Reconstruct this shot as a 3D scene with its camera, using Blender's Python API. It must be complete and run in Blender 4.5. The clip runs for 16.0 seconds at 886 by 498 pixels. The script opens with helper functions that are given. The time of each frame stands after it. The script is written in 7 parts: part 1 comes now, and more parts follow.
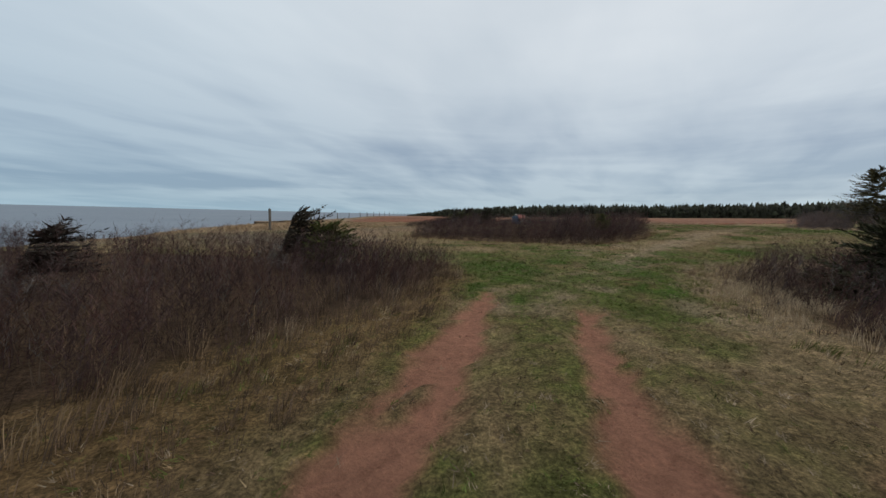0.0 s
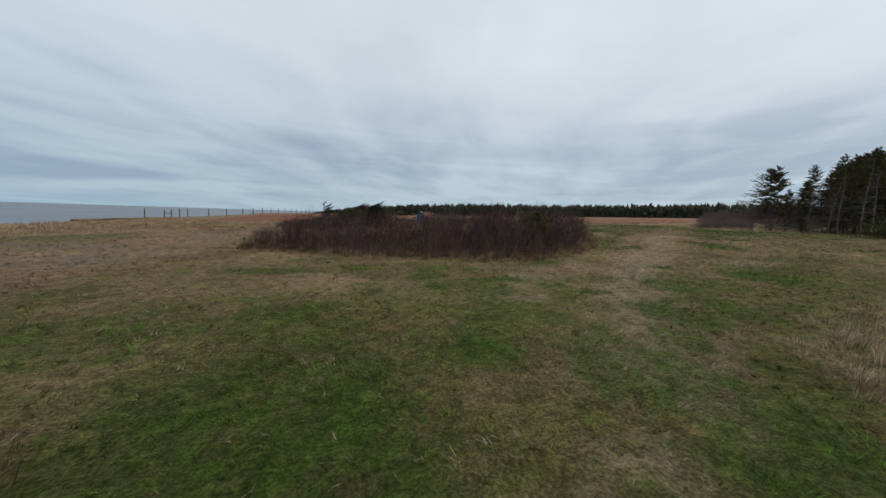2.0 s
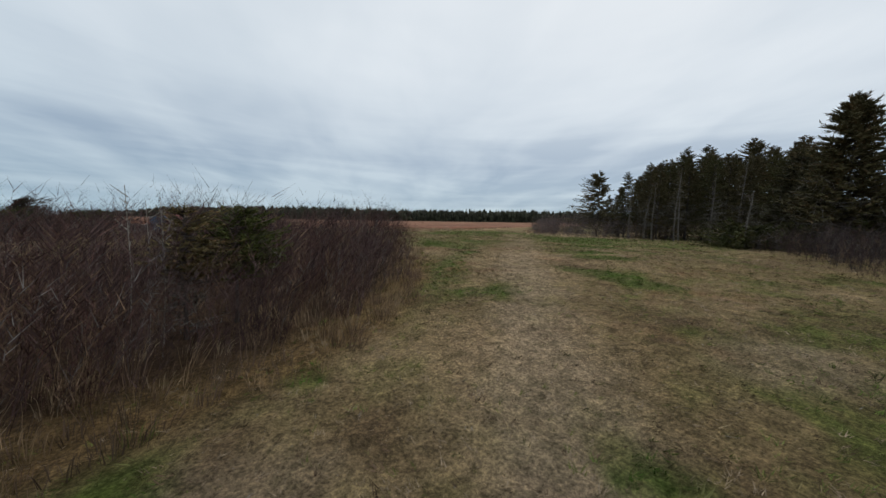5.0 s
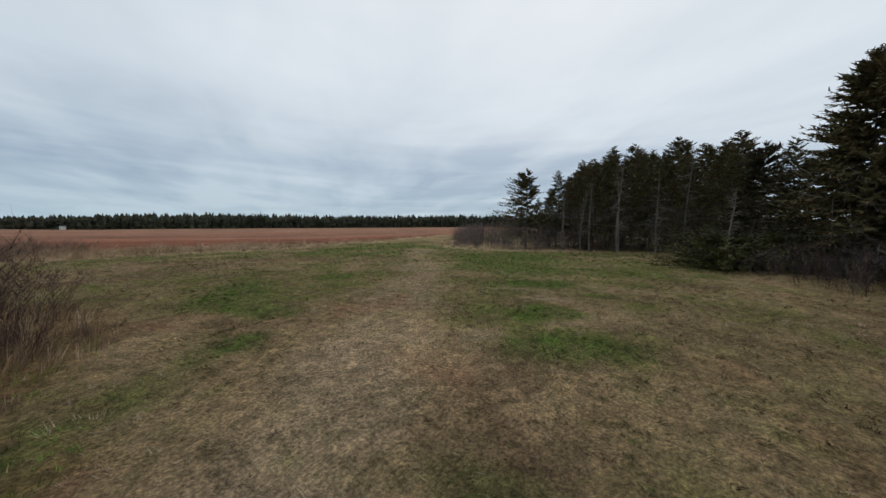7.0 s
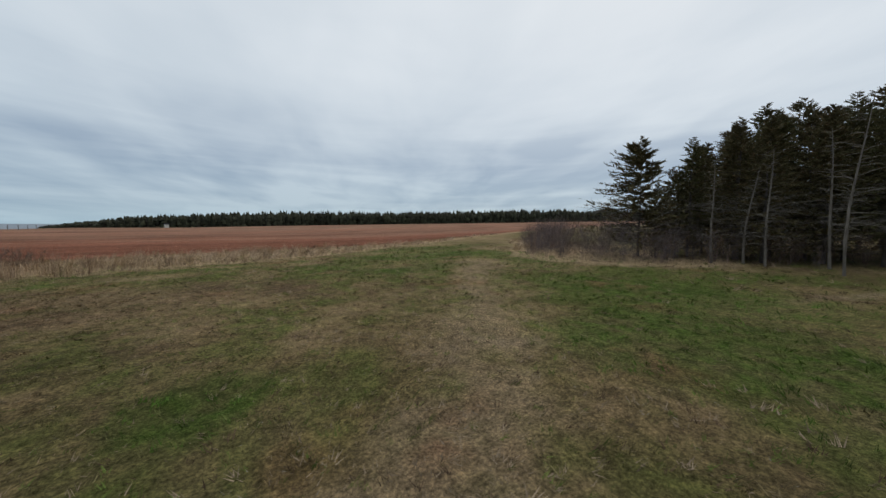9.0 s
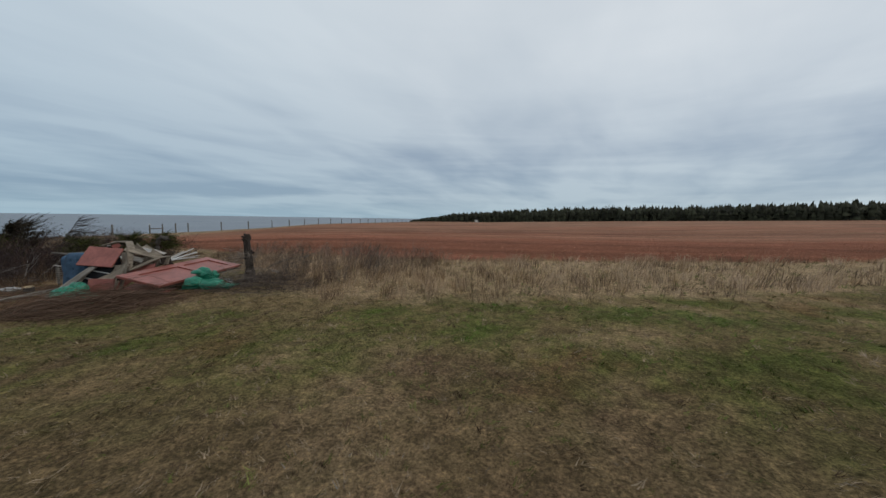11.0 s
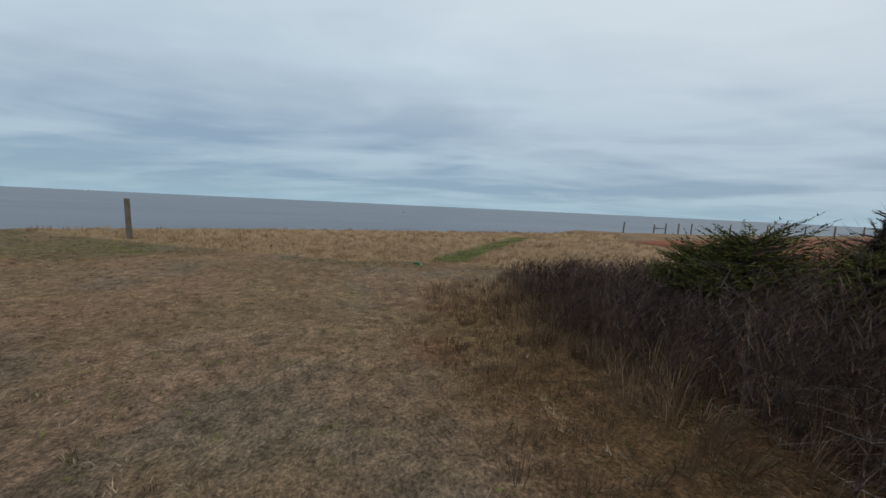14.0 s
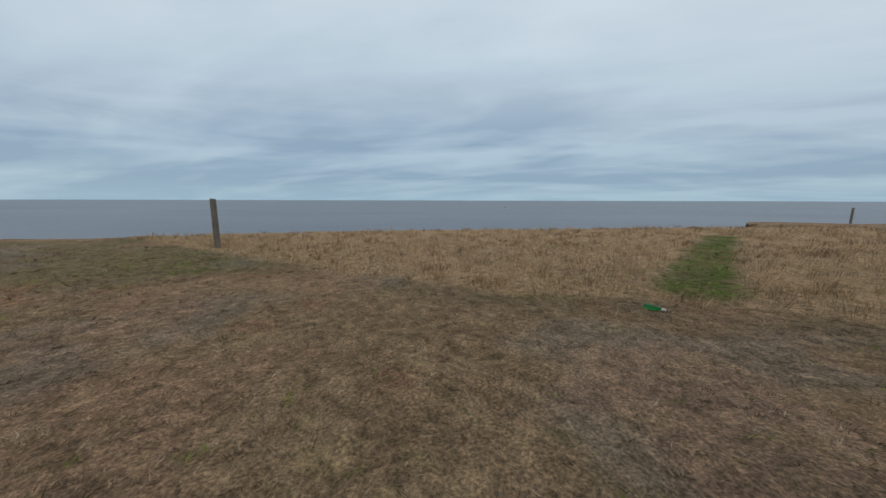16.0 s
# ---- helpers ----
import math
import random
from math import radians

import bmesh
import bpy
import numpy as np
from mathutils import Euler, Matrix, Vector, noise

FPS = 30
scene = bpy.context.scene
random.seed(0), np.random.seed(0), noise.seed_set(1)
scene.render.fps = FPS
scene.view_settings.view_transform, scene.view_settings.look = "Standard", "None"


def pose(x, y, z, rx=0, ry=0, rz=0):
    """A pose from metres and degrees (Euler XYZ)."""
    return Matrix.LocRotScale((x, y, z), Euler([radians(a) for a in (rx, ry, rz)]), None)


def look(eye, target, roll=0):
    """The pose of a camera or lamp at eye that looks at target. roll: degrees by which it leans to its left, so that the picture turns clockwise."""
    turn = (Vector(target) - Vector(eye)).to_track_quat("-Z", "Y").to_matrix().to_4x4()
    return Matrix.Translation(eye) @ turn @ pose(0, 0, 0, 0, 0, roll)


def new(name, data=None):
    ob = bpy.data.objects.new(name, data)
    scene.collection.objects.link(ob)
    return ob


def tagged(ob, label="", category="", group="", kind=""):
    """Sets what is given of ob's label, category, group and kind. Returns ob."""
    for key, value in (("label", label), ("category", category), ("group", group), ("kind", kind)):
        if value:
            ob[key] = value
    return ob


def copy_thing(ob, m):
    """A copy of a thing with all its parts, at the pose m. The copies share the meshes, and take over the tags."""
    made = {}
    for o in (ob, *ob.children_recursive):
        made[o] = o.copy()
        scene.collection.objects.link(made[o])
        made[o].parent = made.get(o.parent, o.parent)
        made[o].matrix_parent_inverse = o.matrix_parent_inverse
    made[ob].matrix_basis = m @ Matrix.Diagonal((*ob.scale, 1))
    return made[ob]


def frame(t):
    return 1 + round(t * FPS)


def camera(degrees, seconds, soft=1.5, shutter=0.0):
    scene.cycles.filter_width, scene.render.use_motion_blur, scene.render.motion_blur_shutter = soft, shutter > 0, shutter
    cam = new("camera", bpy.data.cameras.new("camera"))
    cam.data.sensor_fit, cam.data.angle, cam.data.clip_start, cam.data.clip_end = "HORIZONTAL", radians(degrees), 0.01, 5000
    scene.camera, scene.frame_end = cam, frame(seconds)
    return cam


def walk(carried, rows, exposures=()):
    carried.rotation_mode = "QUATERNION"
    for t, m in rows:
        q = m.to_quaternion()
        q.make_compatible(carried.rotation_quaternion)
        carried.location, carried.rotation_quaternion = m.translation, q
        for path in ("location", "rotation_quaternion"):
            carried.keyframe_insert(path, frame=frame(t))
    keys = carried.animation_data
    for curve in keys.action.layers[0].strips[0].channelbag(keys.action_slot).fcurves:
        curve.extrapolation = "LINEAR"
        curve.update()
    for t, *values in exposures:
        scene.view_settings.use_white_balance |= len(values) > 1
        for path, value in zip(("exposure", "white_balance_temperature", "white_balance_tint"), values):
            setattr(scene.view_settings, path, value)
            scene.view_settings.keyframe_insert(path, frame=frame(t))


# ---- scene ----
cam = camera(104.91, 16.0, 1.5)
PATH = [
    (0.0, (-0.000, -0.000, 1.443), (0.000, 4.975, 0.939), 1.45),
    (0.5, (0.409, 2.045, 1.447), (0.717, 7.009, 0.933), 1.66),
    (1.0, (0.974, 3.941, 1.449), (1.606, 8.875, 0.945), 1.86),
    (1.5, (1.584, 5.702, 1.437), (2.519, 10.587, 0.918), 1.81),
    (2.0, (2.200, 7.213, 1.449), (3.427, 12.035, 0.951), 1.84),
    (2.5, (2.963, 8.571, 1.487), (4.469, 13.317, 1.026), 1.89),
    (3.0, (3.725, 9.821, 1.548), (5.522, 14.469, 1.138), 2.32),
    (3.5, (4.542, 10.924, 1.570), (6.668, 15.431, 1.158), 2.48),
    (4.0, (5.428, 11.864, 1.585), (7.890, 16.197, 1.185), 1.99),
    (4.5, (6.600, 12.780, 1.575), (9.397, 16.905, 1.172), 1.86),
    (5.0, (7.739, 13.590, 1.581), (10.857, 17.481, 1.213), 1.99),
    (5.5, (8.991, 14.364, 1.652), (12.378, 18.028, 1.324), 1.91),
    (6, (10.372, 15.149, 1.774), (13.966, 18.612, 1.477), 1.60),
    (6.5, (11.816, 15.971, 1.918), (15.558, 19.275, 1.640), 1.18),
    (7, (13.259, 16.854, 2.055), (17.091, 20.054, 1.785), 0.76),
    (7.5, (14.637, 17.822, 2.156), (18.500, 20.984, 1.880), 0.45),
    (8, (15.891, 18.877, 2.209), (19.706, 22.095, 1.913), 0.33),
    (8.5, (16.976, 19.957, 2.249), (20.587, 23.401, 1.931), 0.32),
    (9, (17.778, 21.118, 2.286), (20.996, 24.929, 1.942), 0.39),
    (9.5, (18.161, 22.452, 2.315), (20.781, 26.695, 1.946), 0.51),
    (10, (17.993, 24.053, 2.335), (19.800, 28.698, 1.940), 0.64),
    (10.5, (17.139, 26.011, 2.343), (17.937, 30.929, 1.921), 0.76),
    (11.0, (15.656, 28.160, 2.330), (15.315, 33.128, 1.882), 0.83),
    (11.5, (14.083, 29.693, 2.281), (12.597, 34.443, 1.806), 0.89),
    (12.0, (12.123, 30.882, 2.229), (9.556, 35.142, 1.722), 1.10),
    (12.5, (9.824, 31.496, 2.179), (6.373, 35.074, 1.641), 1.70),
    (13.0, (7.801, 31.681, 2.076), (3.763, 34.575, 1.513), 2.36),
    (13.5, (5.584, 32.065, 1.952), (1.164, 34.320, 1.335), 2.86),
    (14.0, (3.967, 32.296, 1.836), (-0.702, 33.971, 1.212), 2.73),
    (14.5, (2.350, 32.239, 1.723), (-2.480, 33.346, 1.052), 2.37),
    (15.0, (0.885, 31.901, 1.639), (-4.019, 32.553, 0.920), 2.06),
    (15.5, (-0.381, 31.859, 1.574), (-5.313, 32.223, 0.837), 0.91),
    (16.0, (-1.489, 31.894, 1.538), (-6.432, 32.139, 0.822), 0.14),
]
walk(cam, [(t, look(eye, target, roll)) for t, eye, target, roll in PATH], [(0.0, -0.06), (2.0, 0.0), (5.0, 0.05), (8.0, 0.03), (10.5, -0.11), (11.5, -0.13), (12.5, -0.06), (13.5, -0.02), (16.0, 0.0)])

# ---- light ----
SUN_TURN, SUN_HIGH = radians(70), radians(42)
world = bpy.data.worlds.new("overcast_sky")
scene.world = world
world.use_nodes = True
wt = world.node_tree
wt.nodes.clear()


def node(tree, kind, x=None, **values):
    n = tree.nodes.new(kind)
    for k, v in (x or {}).items():
        n.inputs[k].default_value = v
    for k, v in values.items():
        if k == "operation":
            n.operation = v
        elif k == "data_type":
            n.data_type = v
        elif k == "blend":
            n.blend_type = v
    return n


def wire(tree, a, out, b, inp):
    tree.links.new(a.outputs[out], b.inputs[inp])


def ramp(tree, fac, stops):
    r = tree.nodes.new("ShaderNodeValToRGB")
    e = r.color_ramp.elements
    while len(e) < len(stops):
        e.new(0.5)
    for i, (p, c) in enumerate(stops):
        e[i].position, e[i].color = p, (*c, 1) if len(c) == 3 else c
    tree.links.new(fac, r.inputs[0])
    return r


def mixc(tree, fac, a, b, blend="MIX"):
    m = tree.nodes.new("ShaderNodeMix")
    m.data_type, m.blend_type = "RGBA", blend
    for v, i in ((fac, 0), (a, 6), (b, 7)):
        if isinstance(v, (int, float)):
            m.inputs[i].default_value = v
        elif isinstance(v, tuple):
            m.inputs[i].default_value = (*v, 1)
        else:
            tree.links.new(v, m.inputs[i])
    return m.outputs[2]


def maths(tree, op, a, b=None, c=None):
    m = tree.nodes.new("ShaderNodeMath")
    m.operation = op
    for i, v in enumerate((a, b, c)):
        if v is None:
            continue
        if isinstance(v, (int, float)):
            m.inputs[i].default_value = v
        else:
            tree.links.new(v, m.inputs[i])
    return m.outputs[0]


def sky():
    t = wt
    co = t.nodes.new("ShaderNodeTexCoord")
    sp = t.nodes.new("ShaderNodeSeparateXYZ")
    wire(t, co, "Generated", sp, 0)
    x, y, z = sp.outputs
    up = maths(t, "MAXIMUM", z, 0.0)
    den = maths(t, "ADD", up, 0.13)
    px, py = maths(t, "DIVIDE", x, den), maths(t, "DIVIDE", y, den)

    def layer(sx, sy, turn, detail, rough, dist):
        cx = t.nodes.new("ShaderNodeCombineXYZ")
        c, s = math.cos(turn), math.sin(turn)
        a = maths(t, "MULTIPLY_ADD", px, c * sx, maths(t, "MULTIPLY", py, -s * sx))
        b = maths(t, "MULTIPLY_ADD", px, s * sy, maths(t, "MULTIPLY", py, c * sy))
        t.links.new(a, cx.inputs[0])
        t.links.new(b, cx.inputs[1])
        n = node(t, "ShaderNodeTexNoise", {"Scale": 1.0, "Detail": detail, "Roughness": rough, "Distortion": dist})
        wire(t, cx, 0, n, "Vector")
        return n.outputs[0]

    broad = layer(0.62, 0.42, radians(24), 4.0, 0.52, 0.5)
    streak = layer(1.9, 0.75, radians(27), 4.0, 0.5, 0.5)
    cx = t.nodes.new("ShaderNodeCombineXYZ")
    t.links.new(maths(t, "MULTIPLY", x, 1.25), cx.inputs[0])
    t.links.new(maths(t, "MULTIPLY", y, 1.25), cx.inputs[1])
    t.links.new(maths(t, "MULTIPLY", z, 13.0), cx.inputs[2])
    bands = node(t, "ShaderNodeTexNoise", {"Scale": 1.0, "Detail": 5.0, "Roughness": 0.55, "Distortion": 0.7})
    wire(t, cx, 0, bands, "Vector")
    lowness = ramp(t, up, [(0.05, (1, 1, 1)), (0.36, (0.12, 0.12, 0.12))]).outputs[0]
    level = maths(t, "MULTIPLY", maths(t, "SUBTRACT", bands.outputs[0], 0.5), maths(t, "MULTIPLY", lowness, 0.75))
    f = maths(t, "ADD", level, maths(t, "MULTIPLY_ADD", streak, 0.38, maths(t, "MULTIPLY", broad, 0.74)))
    f = maths(t, "SUBTRACT", f, 0.02)
    f = maths(t, "SUBTRACT", f, maths(t, "MULTIPLY", maths(t, "MAXIMUM", maths(t, "SUBTRACT", 0.32, up), 0.0), 0.14))
    # thin parts of the veil lie lower in the sky
    cover = ramp(t, f, [(0.40, (0, 0, 0)), (0.64, (1, 1, 1))]).outputs[0]
    dark = ramp(t, up, [(0.0, (0.36, 0.50, 0.60)), (0.05, (0.31, 0.42, 0.53)), (0.16, (0.32, 0.41, 0.52)), (0.34, (0.56, 0.64, 0.715)), (0.7, (0.68, 0.74, 0.79))]).outputs[0]
    light = ramp(t, up, [(0.0, (0.44, 0.58, 0.67)), (0.06, (0.46, 0.57, 0.66)), (0.18, (0.53, 0.62, 0.70)), (0.38, (0.71, 0.775, 0.83)), (0.8, (0.77, 0.82, 0.865))]).outputs[0]
    cloud = mixc(t, cover, dark, light)
    # the veil is brighter and whiter round the hidden sun, in the east
    east = maths(t, "MULTIPLY_ADD", x, 0.5, 0.5)
    glow = ramp(t, east, [(0.0, (0.86, 0.93, 0.97)), (0.45, (1.0, 1.0, 1.0)), (1.0, (1.14, 1.10, 1.07))]).outputs[0]
    cloud = mixc(t, 1.0, cloud, glow, "MULTIPLY")
    st = t.nodes.new("ShaderNodeTexSky")
    st.sky_type, st.sun_disc = "NISHITA", False
    st.sun_elevation, st.sun_rotation = SUN_HIGH, SUN_TURN
    clear = mixc(t, 1.0, st.outputs[0], (0.09, 0.09, 0.09), "MULTIPLY")
    col = mixc(t, 0.93, clear, cloud)
    bg = node(t, "ShaderNodeBackground", {"Strength": 1.0})
    t.links.new(col, bg.inputs[0])
    out = t.nodes.new("ShaderNodeOutputWorld")
    wire(t, bg, 0, out, 0)


sky()
sun = new("sun", bpy.data.lights.new("sun", "SUN"))
sun.data.energy, sun.data.angle, sun.data.color = 0.5, radians(35), (1.0, 0.96, 0.9)
sun.matrix_world = look((0, 0, 50), (-50 * math.sin(SUN_TURN) * math.cos(SUN_HIGH), -50 * math.cos(SUN_TURN) * math.cos(SUN_HIGH), 50 - 50 * math.sin(SUN_HIGH)))


# ---- plan ----
def sig(u):
    return 1 / (1 + np.exp(-np.clip(u, -40, 40)))


def step(a, b, u):
    u = np.clip((u - a) / (b - a), 0, 1)
    return u * u * (3 - 2 * u)


def hsh(i, j, s):
    n = np.sin(i * 127.1 + j * 311.7 + s * 74.7) * 43758.5453
    return n - np.floor(n)


def vn(x, y, s=0):
    x, y = np.asarray(x, float), np.asarray(y, float)
    i, j = np.floor(x), np.floor(y)
    u, v = x - i, y - j
    u, v = u * u * (3 - 2 * u), v * v * (3 - 2 * v)
    return (hsh(i, j, s) * (1 - u) + hsh(i + 1, j, s) * u) * (1 - v) + (hsh(i, j + 1, s) * (1 - u) + hsh(i + 1, j + 1, s) * u) * v


def fbm(x, y, s=0, o=4):
    r, a, k = 0, 0.5, 1.0
    for q in range(o):
        r, a, k = r + a * vn(np.asarray(x) * k, np.asarray(y) * k, s + q), a / 2, k * 2.03
    return r / (1 - 0.5 ** o)


# the cliff's line, x by y
CLIFF_Y = [-3000, -40, 0, 16, 25, 33, 45, 53, 58, 63, 67, 72, 79, 88, 100, 140, 300, 420, 5000]
CLIFF_X = [-10, -13, -14.5, -15.6, -18.4, -19.8, -20.8, -21.8, -27, -33, -37.5, -38.5, -34, -28, -26.5, -24, -22, -14, -14]


def cliff(y):
    y = np.asarray(y, float)
    s = sum(np.interp(y + d, CLIFF_Y, CLIFF_X) for d in (-1.5, 0, 1.5)) / 3
    return s + 0.9 * (fbm(y * 0.45, y * 0 + 3, 5) - 0.5)


def lay(x, y):
    """The land's broad height, without furrows and ruts."""
    x, y = np.asarray(x, float), np.asarray(y, float)

    def swell(x, y):
        return 0.8566 * sig((x - 10.21 + 0.4258 * (y - 20)) / 3.39)
    z = swell(x, y) - swell(0.0, 0.0) + 0.0046 * np.clip(x, -60, 60)
    e = np.clip(x - 35, 0, None)
    z = z + 0.022 * np.minimum(e, 260) + 0.006 * np.clip(e - 260, 0, 900)
    z = z - 0.55 * step(-25, -35, x) * step(50, 60, y) * step(95, 80, y)
    return z - 0.005 * np.clip(y - 45, 0, 300)


def line_dist(pts, x, y):
    d = np.full(np.shape(x), 1e9)
    for (ax, ay), (bx, by) in zip(pts, pts[1:]):
        vx, vy = bx - ax, by - ay
        t = np.clip(((x - ax) * vx + (y - ay) * vy) / (vx * vx + vy * vy), 0, 1)
        d = np.minimum(d, np.hypot(x - ax - t * vx, y - ay - t * vy))
    return d


def depth_in(poly, x, y):
    """How far inside a closed outline a place lies; negative outside."""
    x, y = np.asarray(x, float), np.asarray(y, float)
    ins = np.zeros(x.shape, bool)
    n = len(poly)
    for i in range(n):
        (ax, ay), (bx, by) = poly[i], poly[(i + 1) % n]
        if ay == by:
            continue
        ins ^= ((ay > y) != (by > y)) & (x < (bx - ax) * (y - ay) / (by - ay) + ax)
    d = line_dist(poly + poly[:1], x, y)
    return np.where(ins, d, -d)


BANK = [(0.0, 9.0), (0.05, 8.5), (0.0, 7.9), (-0.22, 7.0), (-0.52, 6.2), (-0.85, 5.4), (-1.6, 4.3), (-2.25, 3.2), (-2.85, 2.0), (-3.5, -1.5), (-6, -5), (-15, -5), (-15.6, 11), (-9, 11.2), (-3, 10.2), (-0.7, 9.4)]
BANK_EAST = [(4.7, 1.0), (5.1, 4.7), (5.9, 6.4), (6.9, 8.0), (8.0, 9.2), (9.5, 9.7), (16, 8.6), (19, 7), (19, -2), (5, -2)]
ISLAND = [(-1.5, 20.6), (-0.1, 19.9), (1.5, 18.8), (2.8, 18.1), (4.1, 17.6), (5.4, 16.9), (6.9, 16.65), (8.5, 16.95), (9.7, 17.75), (11.0, 19.05), (12.3, 21.0), (13.3, 22.6), (13.4, 24.0), (12.4, 25.2), (8, 26.4), (2, 26.8), (-1, 25), (-2, 22.4)]
MOUND = [(-4.3, 37.4), (-2.8, 36.4), (-0.9, 35.6), (0.5, 35.15), (1.7, 35.0), (2.6, 35.1), (3.2, 35.1), (4.0, 34.95), (4.7, 36.0), (5.0, 37.4), (5.3, 40.4), (3, 41), (0, 40.6), (-2.6, 39.4), (-3.8, 38.4)]
TANGLE = [(1.8, 35.1), (2.8, 34.7), (3.9, 34.3), (4.7, 33.95), (5.2, 34.4), (5.1, 35.4), (4.4, 35.6), (3.0, 35.6)]
FOOT = [(0.6, 34.3), (2.4, 33.4), (3.7, 33.15), (4.8, 33.3), (5.4, 34.0), (5.4, 35.0), (5.0, 36.2), (3.6, 36.0), (1.0, 35.8)]
SCRUB = [(30.4, 30.2), (29.9, 28.6), (29.9, 26.8), (30.7, 25.4), (32.6, 24.0), (34.4, 24.5), (34.4, 28.6), (38.5, 33.0), (41.5, 37.6), (38.0, 36.4), (33.6, 32.2)]
WEEDS = [(10.4, 36.4), (11.6, 34.6), (13.0, 35.2), (14.2, 36.6), (15.5, 38.6), (12, 39.4), (8.5, 40.4), (7.0, 39.2), (8.6, 37.6)]
WORN = [(1.4, 5.5), (3.4, 8.0), (6.2, 11.2), (7.4, 12.6), (9.1, 14.3), (11.4, 16.2), (13.4, 17.9), (15.8, 20.2), (20, 23.2), (27, 30)]
ROUND = [(0, -1), (1, 4), (3.5, 9.5), (7.5, 13.5), (15, 18.3), (17.6, 21), (17.4, 25.5), (14, 29.7), (9.8, 31.5), (4, 32.2), (-3, 32)]
FIELD_X = [-20, -15, -8, -2, 2.6, 5.7, 8, 13, 19, 25, 30, 39, 60, 120, 900]
FIELD_Y = [73, 53.5, 50.5, 47.5, 44, 42.2, 41.4, 40.1, 39.9, 40.6, 41.4, 45, 51, 62, 62]
STRAW_X = [5.5, 8, 10.4, 12.3, 14, 17.4, 20, 22.8, 25.6, 30, 39, 60]
STRAW_Y = [41, 38.6, 36.6, 34.2, 33.9, 34.4, 34.7, 35.3, 36.6, 39.0, 43.4, 50]
LUSH_A = [(1.4, 9.4, 2.5, 1.5), (4.5, 8.5, 1.5, 1.2), (6.6, 11.2, 1.5, 1.0), (0.6, 12.9, 1.9, 0.9), (5.0, 13.8, 2.1, 0.45), (2.9, 15.7, 1.7, 0.45), (7.3, 15.7, 0.7, 0.3), (12.0, 17.4, 1.0, 0.35), (14.6, 16.4, 1.5, 0.5), (8.2, 12.7, 0.8, 0.5), (10.9, 12.4, 1.3, 0.6), (3.6, 13.3, 0.8, 0.3)]
LUSH_B = [(17.1, 17.9, 0.9, 0.5), (9.9, 14.2, 0.6, 0.35), (24.2, 23.6, 2.6, 1.6), (30, 35.8, 7.0, 2.0), (20.5, 19.7, 0.9, 0.6), (18.2, 19.1, 1.0, 0.4), (16.4, 22.8, 1.3, 0.8), (23.0, 31.8, 3.4, 1.5), (28, 33.5, 4.5, 2.2), (12.0, 31.8, 1.4, 0.5), (16.4, 32.7, 2.3, 0.8), (20, 32.8, 2.2, 0.8), (28.5, 20.2, 3.0, 0.7), (15.5, 28.8, 1.8, 0.4)]
# bright green spots: x, y, half length, half width, turn
SPOTS_A = [(0.67, 6.85, 0.22, 0.5, -0.1), (1.55, 9.2, 1.2, 1.7, 0.0), (4.9, 9.2, 0.75, 1.5, 0.0), (4.33, 6.7, 0.5, 0.6, 0.0), (1.3, 5.9, 0.2, 0.3, 0.0), (0.45, 6.0, 0.24, 0.5, 0.0), (6.6, 11.0, 0.42, 0.75, -0.3), (5.9, 10.3, 0.3, 0.5, -0.3), (3.8, 14.75, 0.5, 0.5, -0.35), (0.3, 15.7, 1.1, 0.42, -0.2), (5.2, 13.9, 0.65, 0.26, -0.35), (6.0, 13.23, 0.34, 0.3, -0.35), (7.35, 15.75, 0.34, 0.2, -0.4), (14.5, 16.7, 1.35, 0.42, 1.45), (1.07, 12.2, 0.5, 0.35, -0.26), (3.5, 10.4, 0.35, 0.45, 0.0), (11.7, 17.5, 0.6, 0.35, -0.55), (8.2, 12.6, 0.42, 0.5, -0.4)]
SPOTS_B = [(6.5, 12.5, 0.32, 0.22, -0.4), (5.0, 15.2, 0.3, 0.15, -0.38), (3.6, 13.35, 0.26, 0.2, -0.4), (2.2, 15.8, 0.4, 0.25, -0.4), (10.8, 12.5, 0.5, 0.7, -0.4), (9.73, 14.17, 0.26, 0.18, -0.67), (8.56, 16.46, 0.2, 0.2, -0.68), (7.5, 16.0, 0.28, 0.15, -0.66), (15.5, 22.07, 0.5, 0.35, -0.89), (18.1, 18.9, 0.55, 0.45, -0.89), (17.0, 18.05, 0.9, 0.42, -0.89), (22.7, 22.2, 1.7, 1.5, -0.86), (18.0, 24.3, 0.5, 0.5, -0.87), (14.6, 21.0, 0.3, 0.4, -0.9), (19.9, 18.6, 0.3, 0.2, -0.8), (20.5, 20.0, 0.9, 0.5, -0.8)]
SPOTS_C = [(16.8, 29.0, 0.32, 0.18, -0.15), (17.65, 28.5, 0.22, 0.13, -0.14), (11.8, 31.64, 0.5, 0.28, 0.27), (11.8, 32.9, 0.8, 0.45, 0.26), (14.35, 33.3, 0.45, 0.28, 0.3), (16.1, 33.6, 0.4, 0.35, 0.3), (15.8, 32.3, 0.4, 0.45, 0.3), (5.3, 31.35, 0.75, 0.17, 0.8), (5.1, 31.95, 0.34, 0.2, 0.93), (8.3, 32.6, 0.17, 0.11, 0.7), (4.6, 32.5, 0.45, 0.2, 0.9), (30.0, 36.3, 6.0, 1.3, 0.15), (30.0, 22.3, 3.2, 1.1, -0.8), (-6.75, 33.9, 0.85, 0.2, 1.25)]
